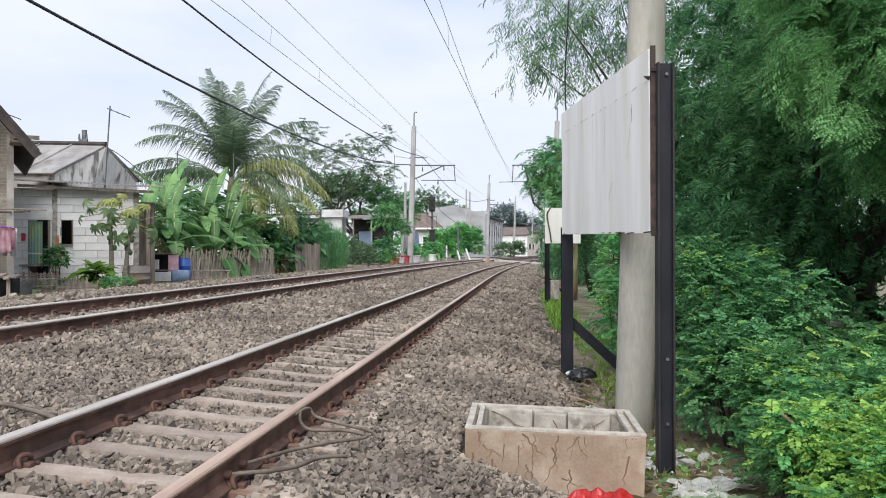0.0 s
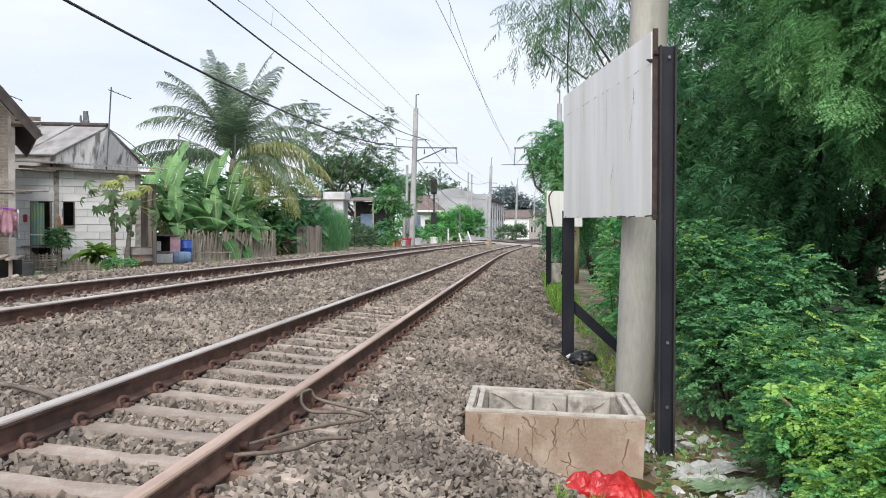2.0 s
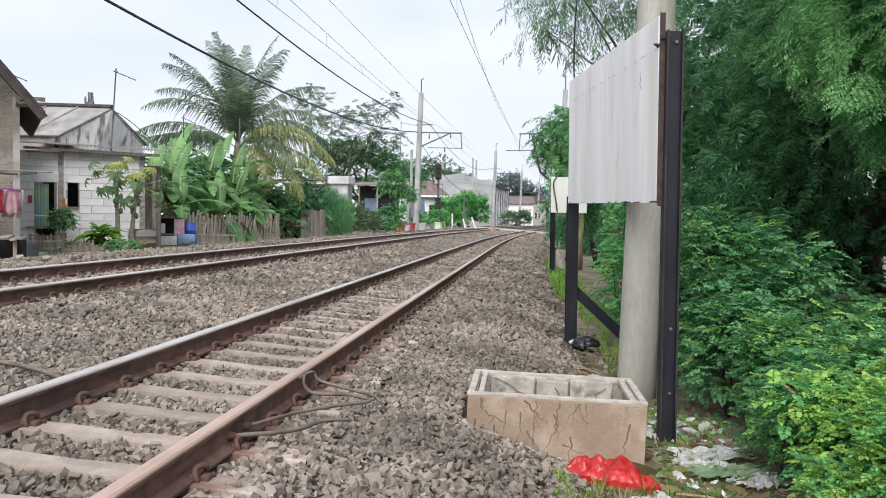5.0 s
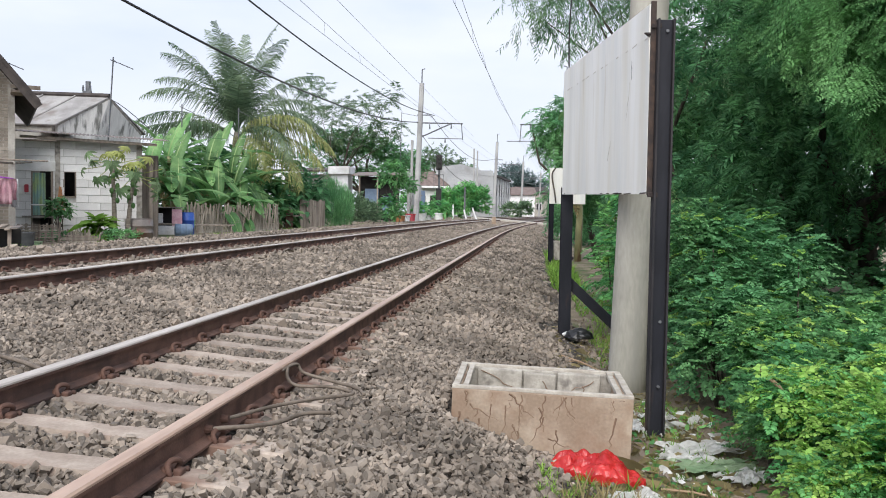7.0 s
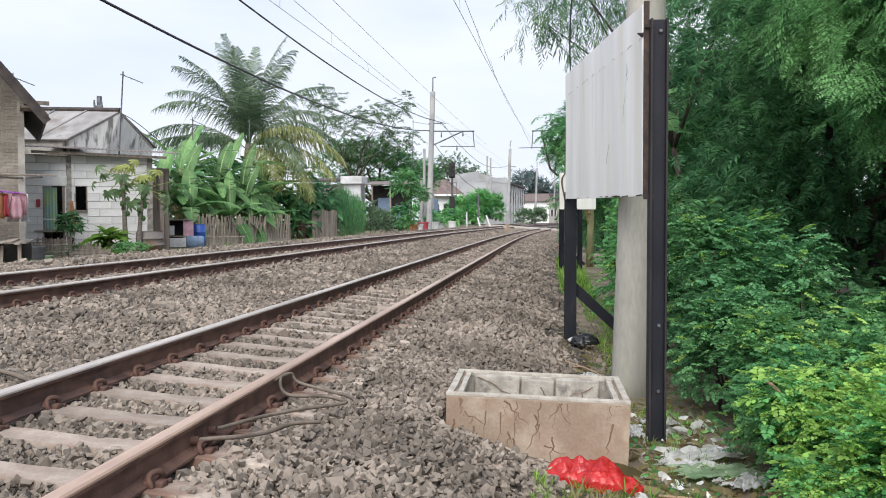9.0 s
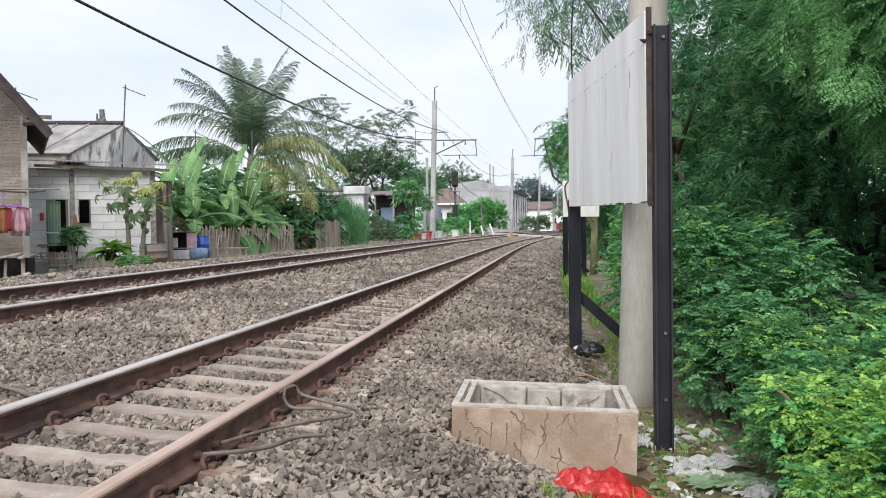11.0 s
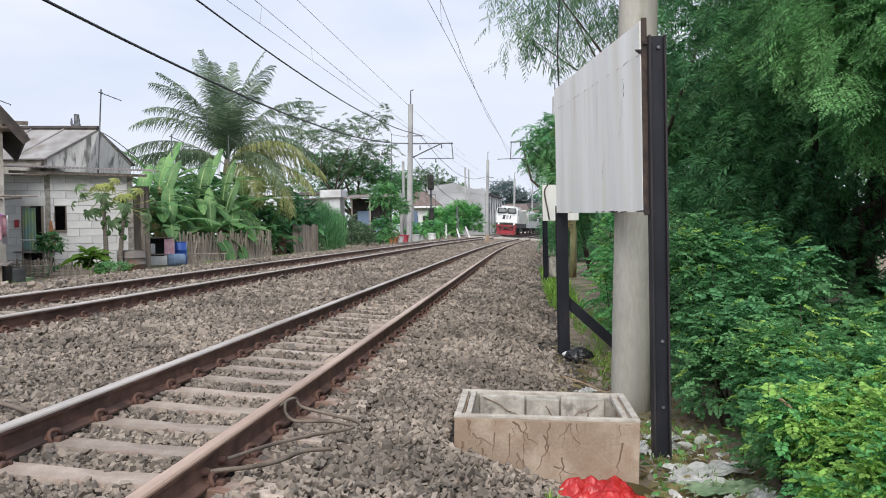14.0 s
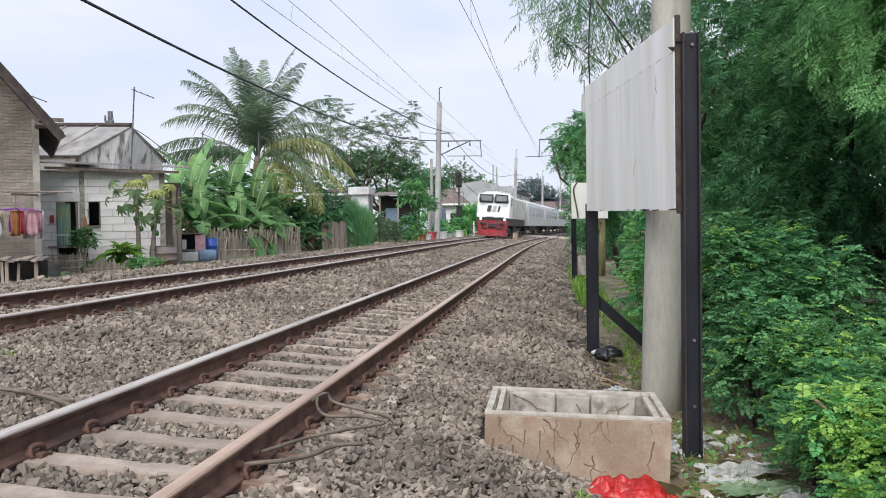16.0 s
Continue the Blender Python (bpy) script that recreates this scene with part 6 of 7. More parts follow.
build_fence((-11.35, 26.2, 0.2), (-10.05, 32.2, 0.25), 150, 0.97, "weathered bamboo slat fence before the banana plants", 1)
build_fence((-12.7, 18.2, 0.2), (-11.0, 18.9, 0.2), 22, 0.42, "low broken bamboo fence at the house", 2)
build_fence((-10.9, 18.6, 0.2), (-10.35, 18.3, 0.2), 8, 0.35, "low broken stick fence by the papayas", 3)


def build_barrel(at, r, h, mat, label, turn=0.0, lie=False):
    ob = thing("barrel", at, label, "barrel", "plastic barrels", turn)
    if lie:
        ob.matrix_basis = pose(at[0], at[1], at[2], 0, 90, turn)
    bm = bmesh.new()
    zs = [0, 0.02, 0.3, 0.32, 0.34, 0.62, 0.64, 0.66, 0.95, 0.98]
    rs = [0.93, 1.0, 1.0, 1.06, 1.0, 1.0, 1.06, 1.0, 0.98, 0.9]
    tube(bm, [(0, 0, h * z) for z in zs], [r * k for k in rs], 20)
    part("drum", bm, mat, ob, "", True)
    bm = bmesh.new()
    tube(bm, [(0, 0, h * 0.98), (0, 0, h)], r * 0.96, 20)
    part("lid", bm, mat, ob)


build_barrel((-10.92, 25.3, 0.25), 0.22, 0.72, BLUE_PLASTIC, "upright blue plastic barrel beside the fence")
build_barrel((-10.75, 24.0, 0.42), 0.2, 0.5, PALEBLUE, "faded blue plastic tub lying on its side", 30, True)
build_barrel((-9.95, 20.0, 0.3), 0.34, 0.52, TIN, "grey-green water tub at the wall", 0)


def build_cupboard():
    ob = thing("cupboard", (-11.35, 24.6, 0.25), "old open cupboard with a tin top and pale pink side", "cupboard", "", 20)
    slabs(ob, "top", TIN, [((0, 0, 0.86), (1.1, 0.55, 0.03))], "", 0.004)
    slabs(ob, "side_panel", CLOTH_PINK, [((0.38, -0.2, 0.42), (0.3, 0.04, 0.8)), ((-0.5, 0, 0.42), (0.03, 0.5, 0.84))], "faded pink panel")
    # The near-black back carries the shade inside the open cupboard.
    slabs(ob, "back_panel", DARK, [((-0.1, 0.22, 0.42), (0.8, 0.03, 0.84))])
    slabs(ob, "shelf", WOOD, [((0, 0, 0.35), (1.0, 0.5, 0.03))])
    slabs(ob, "box", WHITE_PAINT, [((-0.25, -0.1, 0.53), (0.4, 0.3, 0.3)), ((0.0, -0.25, 0.15), (0.9, 0.1, 0.3))], "white plastic box", 0.02)


build_cupboard()


def build_bench(at, w, turn):
    ob = thing("bench", at, "low dark wooden bench beside the tub", "bench", "", turn)
    slabs(ob, "seat", WOOD, [((0, 0, 0.34), (w, 0.32, 0.035))], "", 0.006)
    for x in (-w / 2 + 0.08, w / 2 - 0.08):
        for y in (-0.12, 0.12):
            slabs(ob, "leg", WOOD, [((x, y, 0.17), (0.04, 0.04, 0.34))])


build_bench((-9.75, 24.6, 0.25), 1.15, 25)


def build_hut(at, turn, w, d, h, wall, roof, label, seed, overhang=0.4, rise=0.5, front=None, hip=False):
    ob = thing("hut", at, label, "hut", "huts beside the line", turn)
    slabs(ob, "wall", wall, [((0, -d / 2, h / 2), (w, 0.12, h)), ((0, d / 2, h / 2), (w, 0.12, h)), ((-w / 2, 0, h / 2), (0.12, d - 0.13, h)), ((w / 2, 0, h / 2), (0.12, d - 0.13, h))])
    ang = math.degrees(math.atan2(rise, d / 2 + overhang))
    if hip:
        x, y, rx = w / 2 + overhang, d / 2 + overhang, w * 0.16
        e = [Vector((-x, -y, h)), Vector((x, -y, h)), Vector((x, y, h)), Vector((-x, y, h)), Vector((-rx, 0, h + rise)), Vector((rx, 0, h + rise))]
        for f in ((0, 1, 5, 4), (1, 2, 5), (2, 3, 4, 5), (3, 0, 4)):
            poly_part("roof_slope", [e[i] for i in f], [tuple(range(len(f)))], roof, ob, "brown clay tiles")
        for k in (0, 1, 2, 3):
            bm = bmesh.new()
            tube(bm, [e[k], e[4 if k in (0, 3) else 5]], 0.09, 6)
            part("hip_ridge", bm, roof, ob)
        slabs(ob, "fascia", WHITE_PAINT, [((0, -y, h - 0.12), (2 * x, 0.06, 0.2)), ((x, 0, h - 0.12), (0.06, 2 * y - 0.1, 0.2))], "pale eaves board")
        slabs(ob, "column", WHITE_PAINT, [((sx * (x - 0.3), -y + 0.3, h / 2 - 0.1), (0.3, 0.3, h - 0.2)) for sx in (-1, 1)])
    for s in () if hip else (-1, 1):
        slabs(ob, "roof_slope", roof, [((0, s * (d / 4 + overhang / 2), h + rise / 2 + 0.03), (w + 2 * overhang, (d / 2 + overhang) / math.cos(radians(ang)), 0.06), 0, -s * ang, 0)])
    if front:
        for x, z, ww, hh, m in front:
            # Near-black plates on the solid wall stand for the unlit rooms.
            slabs(ob, "opening", m, [((x, -d / 2 - 0.05, z), (ww, 0.04, hh))])
            slabs(ob, "frame", WHITE_PAINT, [((x, -d / 2 - 0.06, z + hh / 2), (ww + 0.12, 0.06, 0.06)), ((x - ww / 2, -d / 2 - 0.06, z), (0.06, 0.06, hh)), ((x + ww / 2, -d / 2 - 0.06, z), (0.06, 0.06, hh))])
    return ob


def build_white_hut():
    ob = thing("hut", (-13.9, 60.0, 0.3), "low hut with a bright white concrete awning", "hut", "huts beside the line")
    slabs(ob, "wall", ROUGHPLASTER, [((-2.3, 1.2, 1.7), (4.0, 2.0, 3.4))])
    slabs(ob, "white_box", STAINED_PALE, [((0.0, 0, 1.75), (1.25, 1.6, 3.3))], "white painted front", 0.01)
    slabs(ob, "awning", STAINED_PALE, [((0.0, -0.1, 3.66), (1.55, 2.0, 0.55))], "thick white parapet", 0.02)
    slabs(ob, "roof", ROOF_DARK, [((-2.3, 0.8, 3.75), (4.2, 3.0, 0.1), 0, 6)], "dark sagging roof")
    # Near-black sheet paints the shade at the back of the stall.
    slabs(ob, "stall_back", DARK, [((2.6, 0.8, 1.7), (2.9, 0.1, 3.2))])
    slabs(ob, "stall_roof", TIN, [((2.8, -0.1, 3.45), (3.6, 2.2, 0.06), 0, 8)], "rusty tin roof")
    slabs(ob, "stall_post", WOOD, [((1.5, -0.9, 1.65), (0.09, 0.09, 3.3)), ((2.8, -0.9, 1.65), (0.09, 0.09, 3.3)), ((4.2, -0.9, 1.65), (0.09, 0.09, 3.3))])
    slabs(ob, "tarpaulin", PALEBLUE, [((2.1, 0.6, 1.9), (1.0, 0.03, 1.0)), ((3.3, 0.5, 1.2), (0.7, 0.03, 1.3))], "hanging blue tarpaulin")
    slabs(ob, "counter", WOOD, [((2.8, -0.4, 0.8), (2.6, 0.6, 0.08))])


build_white_hut()
build_hut((-12.2, 97.0, 0.4), 8, 2.9, 3.4, 3.6, WHITE_PAINT, ROOF_TILE, "crossing keeper's house with a hipped brown tiled roof", 2, 0.9, 1.7, ((-0.7, 1.9, 0.8, 1.2, DARK), (0.6, 1.7, 0.9, 1.7, DARK)), True)


def build_warehouse():
    ob = thing("warehouse", (-10.5, 138.0, 0.4), "long pale grey warehouse with a shallow dark-edged roof", "warehouse", "", -4)
    slabs(ob, "wall", WAREHOUSE, [((0, -6.0, 3.6), (9.0, 0.3, 7.2)), ((4.5, 6, 3.2), (0.3, 24, 6.4)), ((-4.5, 6, 3.2), (0.3, 24, 6.4)), ((0, 18.0, 3.2), (9.0, 0.3, 6.4))])
    bm = bmesh.new()
    prism(bm, ((-4.7, 7.1), (4.7, 6.3), (4.7, 6.6), (-0.5, 8.2), (-4.7, 7.6)), -6.2, 18.3)
    part("roof", bm, WAREHOUSE, ob, "pale sheet roof")
    slabs(ob, "gutter", ROOF_DARK, [((4.85, 6, 6.45), (0.3, 24.4, 0.35))], "dark gutter edge")
    for k in range(7):
        slabs(ob, "pier", STAINED_PALE, [((4.7, -4.5 + 3.6 * k, 3.1), (0.3, 0.5, 6.2))])
        slabs(ob, "window", DARK, [((4.68, -2.7 + 3.6 * k, 4.3), (0.08, 1.4, 1.8))])


build_warehouse()
build_hut((-4.0, 172.0, 0.4), 8, 7.0, 8.0, 4.2, WHITE_PAINT, ROOF_TILE, "white house beyond the crossing", 3, 0.5, 1.6, ((-1.5, 2.2, 1.2, 1.4, DARK), (1.5, 2.2, 1.2, 1.4, DARK)))
build_hut((-1.0, 200.0, 0.4), 8, 7.0, 8.0, 5.2, CEMENT, ROOF_DARK, "grey house beyond the crossing", 4, 0.5, 1.6, ((-1.5, 2.2, 1.2, 1.4, DARK), (1.5, 2.2, 1.2, 1.4, DARK)))


def build_signal():
    p = on_line(-10.7, 82.0, 0)
    ob = thing("railway_signal", (p.x, p.y, 0.35), "black colour-light railway signal on a pole with a ladder", "signal")
    bm = bmesh.new()
    tube(bm, [(0, 0, 0), (0, 0, 5.2)], 0.11, 10)
    part("pole", bm, STEEL, ob)
    bm = bmesh.new()
    box(bm, (0, -0.1, 5.55), (0.62, 0.25, 1.5), bevel=0.12)
    part("head", bm, DARK, ob, "black signal head")
    for z in (5.1, 5.55, 6.0):
        bm = bmesh.new()
        tube(bm, [(0, -0.22, z), (0, -0.42, z)], [0.13, 0.12], 12)
        part("hood", bm, DARK, ob)
    slabs(ob, "platform", STEEL, [((0, -0.1, 4.35), (0.95, 0.6, 0.06)), ((-0.46, -0.38, 3.7), (0.05, 0.05, 1.3)), ((0.46, -0.38, 3.7), (0.05, 0.05, 1.3)), ((0, -0.38, 3.05), (0.95, 0.05, 0.06))])
    slabs(ob, "cabinet", DARK, [((0, -0.15, 2.2), (0.5, 0.35, 1.6))])


build_signal()


def build_post(name, u, y, h, r, mat, label, lean=0.0, group=""):
    p = on_line(u, y, 0)
    bm = bmesh.new()
    z0 = ground_z(u) - 0.1
    tube(bm, [(p.x, p.y, z0), (p.x + lean, p.y, z0 + h)], [r, r * 0.9], 8)
    tagged(part(name, bm, mat), label, "post", group)


for k, (u, y, h, lean) in enumerate(((-9.6, 84, 1.7, 0), (-8.5, 86, 1.1, -0.3), (-7.6, 87, 1.3, -0.45), (-10.4, 84, 1.4, 0))):
    build_post("crossing_post", u, y, h, 0.09, WHITE_PAINT, "white painted post at the level crossing", lean, "crossing posts")
build_post("hazard_post", -9.3, 90, 3.6, 0.10, STEEL, "tall dark post at the level crossing", 0)
for u, y, h in ((-9.6, 62.0, 6.2), (-9.3, 63.0, 4.4), (-9.55, 60.5, 3.8), (-11.3, 110.0, 9.2), (-11.0, 111.0, 9.0)):
    build_post("timber_pole", u, y, h, 0.11, MAST, "bare grey pole beside the huts", 0.0, "grey poles")


def build_marker():
    p = on_line(-3.95, 68.0, 0)
    bm = bmesh.new()
    box(bm, (p.x, p.y, p.z - 0.17 + 0.32), (0.36, 0.3, 0.66), bevel=0.03)
    tagged(part("marker_stone", bm, PLASTER), "squat weathered concrete marker between the tracks", "marker")


build_marker()


def build_crossing():
    ob = thing("level_crossing", on_line(-4.0, 90.0, 0), "pale concrete level crossing deck across both tracks", "crossing", turn=-2.5)
    spans = [(-8.3, FAR_C - 0.68), (FAR_C - 0.45, FAR_C + 0.45), (FAR_C + 0.68, NEAR_C - 0.68), (NEAR_C - 0.45, NEAR_C + 0.45), (NEAR_C + 0.68, 0.6)]
    for a, b in spans:
        bm = bmesh.new()
        m = (a + b) / 2 + 4.0
        box(bm, (m, 0, -m * TILT - 0.07), (b - a, 5.5, 0.16), 0, 0, 4.0, bevel=0.02)
        part("deck_panel", bm, RIM, ob)
    bm = bmesh.new()
    box(bm, (7.5, 0, -0.45), (6.0, 5.5, 0.1), bevel=0.02)
    part("ramp", bm, BED, ob, "worn asphalt ramp")


build_crossing()

def build_pot(at, r, h, mat, label, n, seed):
    ob = thing("plant_pot", at, label, "plant pot", "pots and pails beside the track")
    bm = bmesh.new()
    tube(bm, [(0, 0, 0), (0, 0, h * 0.9), (0, 0, h * 0.9), (0, 0, h)], [r * 0.75, r * 0.95, r * 1.08, r * 1.08], 12)
    part("pot", bm, mat, ob)
    if n:
        link_mesh("leaves", crown_mesh("leaves", BROAD, [((0, 0, h + r), (r * 1.4, r * 1.4, r * 1.3))], n, r * 1.1, np.random.default_rng(seed)), LEAF_BUSH, ob)


for k, (u, y, r, h, m, n, label) in enumerate(((-8.75, 57.0, 0.35, 0.6, CLOTH_RED, 0, "red plastic pail beside the mast"), (-8.9, 56.0, 0.3, 0.5, WHITE_PAINT, 0, "white pail beside the mast"), (-8.4, 59.5, 0.35, 0.6, WHITE_BAG, 0, "white sack by the mast"),
                                            (-9.0, 62.0, 0.4, 0.5, CLOTH_ORANGE, 60, "potted plant in a clay pot"), (-8.8, 64.5, 0.4, 0.5, WHITE_PAINT, 60, "potted plant in a white pot"), (-9.4, 74.0, 0.5, 0.7, WHITE_PAINT, 70, "potted shrub by the signal"),
                                            (-9.8, 78.0, 0.5, 0.7, CLOTH_ORANGE, 70, "potted shrub by the signal"), (-9.0, 54.5, 0.35, 0.5, CLOTH_ORANGE, 0, "orange pail in the weeds"))):
    build_pot(on_line(u, y, 0) * 1.0 - Vector((0, 0, on_line(u, y, 0).z - ground_z(u))), r, h, m, label, n, 500 + k)


def build_screen(u, y, w, h, mat, label, turn=0.0):
    p = on_line(u, y, 0)
    ob = thing("board_fence", (p.x, p.y, ground_z(u)), label, "fence", "board fences", turn)
    for k in range(int(w / 0.2)):
        slabs(ob, "board", mat, [((k * 0.2 - w / 2, 0.012 * (k % 2), h / 2 - 0.04 * (k % 3)), (0.19, 0.03, h))])
    slabs(ob, "rail", WOOD, [((0, 0.05, h * 0.7), (w, 0.05, 0.07))])


build_screen(-9.9, 37.0, 1.6, 1.3, WOOD, "dark timber board fence in the greenery", 60)
build_screen(-10.4, 35.4, 0.6, 0.8, RUST, "faded red panel behind the fence", 50)
build_screen(-9.9, 66.0, 2.4, 3.0, MAST, "tall grey board fence by the mast", 75)
build_screen(-10.2, 70.0, 2.4, 2.6, PALEBLUE, "faded blue board fence by the huts", 80)


# ---- litter and small things by the planter ----
def crumple(name, at, size, mat, label, category, seed, sub=4, sharp=0.5):
    """A crumpled bag: a flattened ball with ridged folds, its underside flat on the ground."""
    bm = bmesh.new()
    bmesh.ops.create_icosphere(bm, subdivisions=sub, radius=1.0)
    off = Vector((seed * 7.1, 2.0, 1.0))
    for v in bm.verts:
        c = v.co.copy()
        warp = noise.noise_vector(c * 1.3 + off)
        q = c * 1.5 + warp * 0.8 + off
        ridge = sum((1 - 2.2 * abs(noise.noise(q * f))) * g for f, g in ((1.2, 0.45), (2.8, 0.40), (6.5, 0.20)))
        p = c * (0.74 + 0.30 * sharp * ridge) + warp * 0.22
        z = p.z * 0.8 + 0.25
        v.co = Vector((p.x * size[0], p.y * size[1], (z if z > 0 else z * 0.12) * size[2]))
    o = part(name, bm, mat, None, "", True)
    o.location = at
    return tagged(o, label, category)


def build_red_bag():
    """A thin bag lying crumpled: a sheet with many straight creases."""
    gen = random.Random(11)
    folds = []
    for k in range(16):
        a = gen.uniform(0, math.pi)
        folds.append((math.cos(a), math.sin(a), gen.uniform(-0.22, 0.22), gen.choice((-1, 1)) * gen.uniform(0.08, 0.26)))
    bm = bmesh.new()
    rows = []
    for i in range(71):
        row = []
        for j in range(45):
            x, y = (i / 70 - 0.5) * 0.62, (j / 44 - 0.5) * 0.34
            r = math.hypot(x / 0.30, y / 0.17)
            edge = 1.0 + 0.22 * noise.noise((math.atan2(y, x) * 1.1, 2.0, 0))
            top = max(0.0, 1 - (r / edge) ** 2.5)
            z = 0.085 + 0.05 * math.exp(-((x + 0.17) / 0.09) ** 2) + 0.07 * math.exp(-((x - 0.05) / 0.11) ** 2) - 0.07 * max(0.0, x) / 0.3
            z += 0.09 * abs(noise.noise((x * 11, y * 11, 1))) + 0.02 * abs(noise.noise((x * 24 + y * 9, y * 20, 5))) + sum(w * (abs(x * nx + y * ny + c) - 0.1) for nx, ny, c, w in folds) * 0.55
            row.append(bm.verts.new((x, y, max(0.015, min(0.17, z * 0.86)) * top ** 0.5 + 0.006 + 0.006 * noise.noise((x * 40, y * 40, 0)))) if r < edge else None)
        rows.append(row)
    for a, b in zip(rows, rows[1:]):
        for j in range(44):
            q = (a[j], b[j], b[j + 1], a[j + 1])
            if all(q):
                bm.faces.new(q)
    bmesh.ops.delete(bm, geom=[v for v in bm.verts if not v.link_faces], context="VERTS")
    for v in bm.verts:
        if v.is_boundary:
            v.co.z = -0.02
    bmesh.ops.solidify(bm, geom=bm.faces[:], thickness=0.004)
    o = part("plastic_bag", bm, RED_BAG)
    o.matrix_basis = pose(0.44, 4.42, ground_z(0.46, 4.42) + 0.005, 0, 4, -6)
    tagged(o, "crumpled bright red plastic bag at the foot of the planter", "plastic bag")


build_red_bag()
crumple("plastic_bag", (0.60, 9.55, -0.37), (0.17, 0.14, 0.12), BLACK_BAG, "crumpled black plastic bag beside the far post", "plastic bag", 2, 4, 0.9)
crumple("plastic_bag", (0.50, 9.62, -0.36), (0.10, 0.08, 0.06), WHITE_BAG, "scrap of white plastic beside the far post", "plastic bag", 3, 4, 0.9)


def sheet_litter(at, w, d, mat, label, seed, turn):
    bm = bmesh.new()
    n = 14
    g = [[bm.verts.new(((i / n - 0.5) * w * (1 + 0.15 * math.sin(j * 1.3 + seed)), (j / n - 0.5) * d,
                        0.02 + 0.05 * abs(noise.noise((i * 0.23 + seed * 3, j * 0.23, seed))) + 0.02 * noise.noise((i * 0.6, j * 0.6, seed)))) for j in range(n + 1)] for i in range(n + 1)]
    for i in range(n):
        for j in range(n):
            if (i in (0, n - 1) or j in (0, n - 1)) and (i * 7 + j * 3 + seed) % 4 == 0:
                continue
            bm.faces.new((g[i][j], g[i + 1][j], g[i + 1][j + 1], g[i][j + 1]))
    bmesh.ops.solidify(bm, geom=bm.faces[:], thickness=0.004)
    o = part("plastic_sheet", bm, mat)
    o.matrix_basis = pose(*at, 0, 0, turn)
    return tagged(o, label, "litter", "scraps of plastic litter")


sheet_litter((1.17, 5.15, -0.475), 0.50, 0.30, WHITE_BAG, "torn white plastic sack lying on the verge", 1, 10)
sheet_litter((1.05, 4.90, -0.48), 0.38, 0.16, WHITE_BAG, "dirty white plastic sheet on the verge", 2, -15)
sheet_litter((1.20, 4.74, -0.472), 0.52, 0.24, GREEN_BAG, "pale green plastic sheet on the verge", 3, 12)
sheet_litter((1.33, 4.55, -0.475), 0.30, 0.22, WHITE_BAG, "greyish clear plastic scrap on the verge", 4, 30)
sheet_litter((1.02, 6.0, -0.47), 0.22, 0.25, WHITE_BAG, "white rubble sack behind the post", 5, 40)
sheet_litter((0.78, 5.62, -0.45), 0.13, 0.34, WHITE_BAG, "white scrap behind the planter", 6, 4)
sheet_litter((0.62, 4.05, -0.47), 0.3, 0.12, WHITE_BAG, "thin white plastic scrap in the grass", 7, 15)
sheet_litter((0.55, 7.6, -0.42), 0.22, 0.12, WHITE_BAG, "small white scrap on the soil", 8, 45)


def build_stick(a, b, r, label):
    a, b = Vector(a), Vector(b)
    bm = bmesh.new()
    tube(bm, [a, a.lerp(b, 0.5) + Vector((0.01, 0, 0.012)), b], [r, r * 0.9, r * 0.5], 7)
    tagged(part("stick", bm, WOOD_STICK), label, "stick", "loose sticks")


WOOD_STICK = material("pale_stick", (0.30, 0.20, 0.12), (0.42, 0.30, 0.20), 0.9, scale=8, fine=50, bump=0.5)
build_stick((1.33, 4.35, 0.25), (1.50, 4.15, 0.05), 0.012, "broken brown stick leaning in the shrub")
build_stick((0.30, 8.3, -0.36), (0.75, 7.6, -0.42), 0.010, "thin dry stick on the soil")
build_stick((0.80, 4.3, -0.47), (1.1, 4.15, -0.46), 0.008, "thin dry stick on the verge")
for k in range(26):
    x, y = rng.uniform(0.35, 1.25), rng.uniform(6.0, 10.5)
    a = rng.uniform(0, 3.14)
    l = rng.uniform(0.06, 0.22)
    build_stick((x, y, ground_z(x) + 0.02), (x + l * math.cos(a), y + l * math.sin(a), ground_z(x + l * math.cos(a)) + 0.03), 0.005, "dry twig among the litter on the soil")


def debris(name, label, n, region, size, mats, seed):
    gen = np.random.default_rng(seed)
    u, y = gen.uniform(region[0], region[1], n), gen.uniform(region[2], region[3], n)
    p = np.stack([u, y, np.array([ground_z(a, b) for a, b in zip(u, y)]) + 0.012], 1)
    me = scatter_mesh(name, BROAD, p, turns(n, -25, 25, gen) * (size * np.exp(gen.normal(0, 0.4, n)))[:, None, None], gen.integers(0, 3, n))
    tagged(link_mesh(name, me, mats), label, "litter", kind="stuff")


debris("dead_leaves", "brown dead leaves scattered on the soil", 1900, (0.25, 1.5, 3.4, 10.5), 0.045, LEAF_DRY, 1)
debris("fallen_leaves", "small green and brown leaves on the verge", 260, (0.75, 1.5, 3.4, 6.5), 0.05, LEAF_BUSH, 2)
debris("paper_scraps", "tiny pale scraps of litter on the verge", 60, (0.45, 1.3, 5.6, 11.0), 0.035, WHITE_BAG, 3)
debris("paper_scraps", "torn pale paper and plastic scraps on the soil", 130, (0.72, 1.4, 3.9, 6.4), 0.075, WHITE_BAG, 4)
debris("dead_leaves", "curled brown leaves heaped beside the planter", 260, (0.72, 1.3, 3.8, 6.2), 0.08, LEAF_DRY, 5)

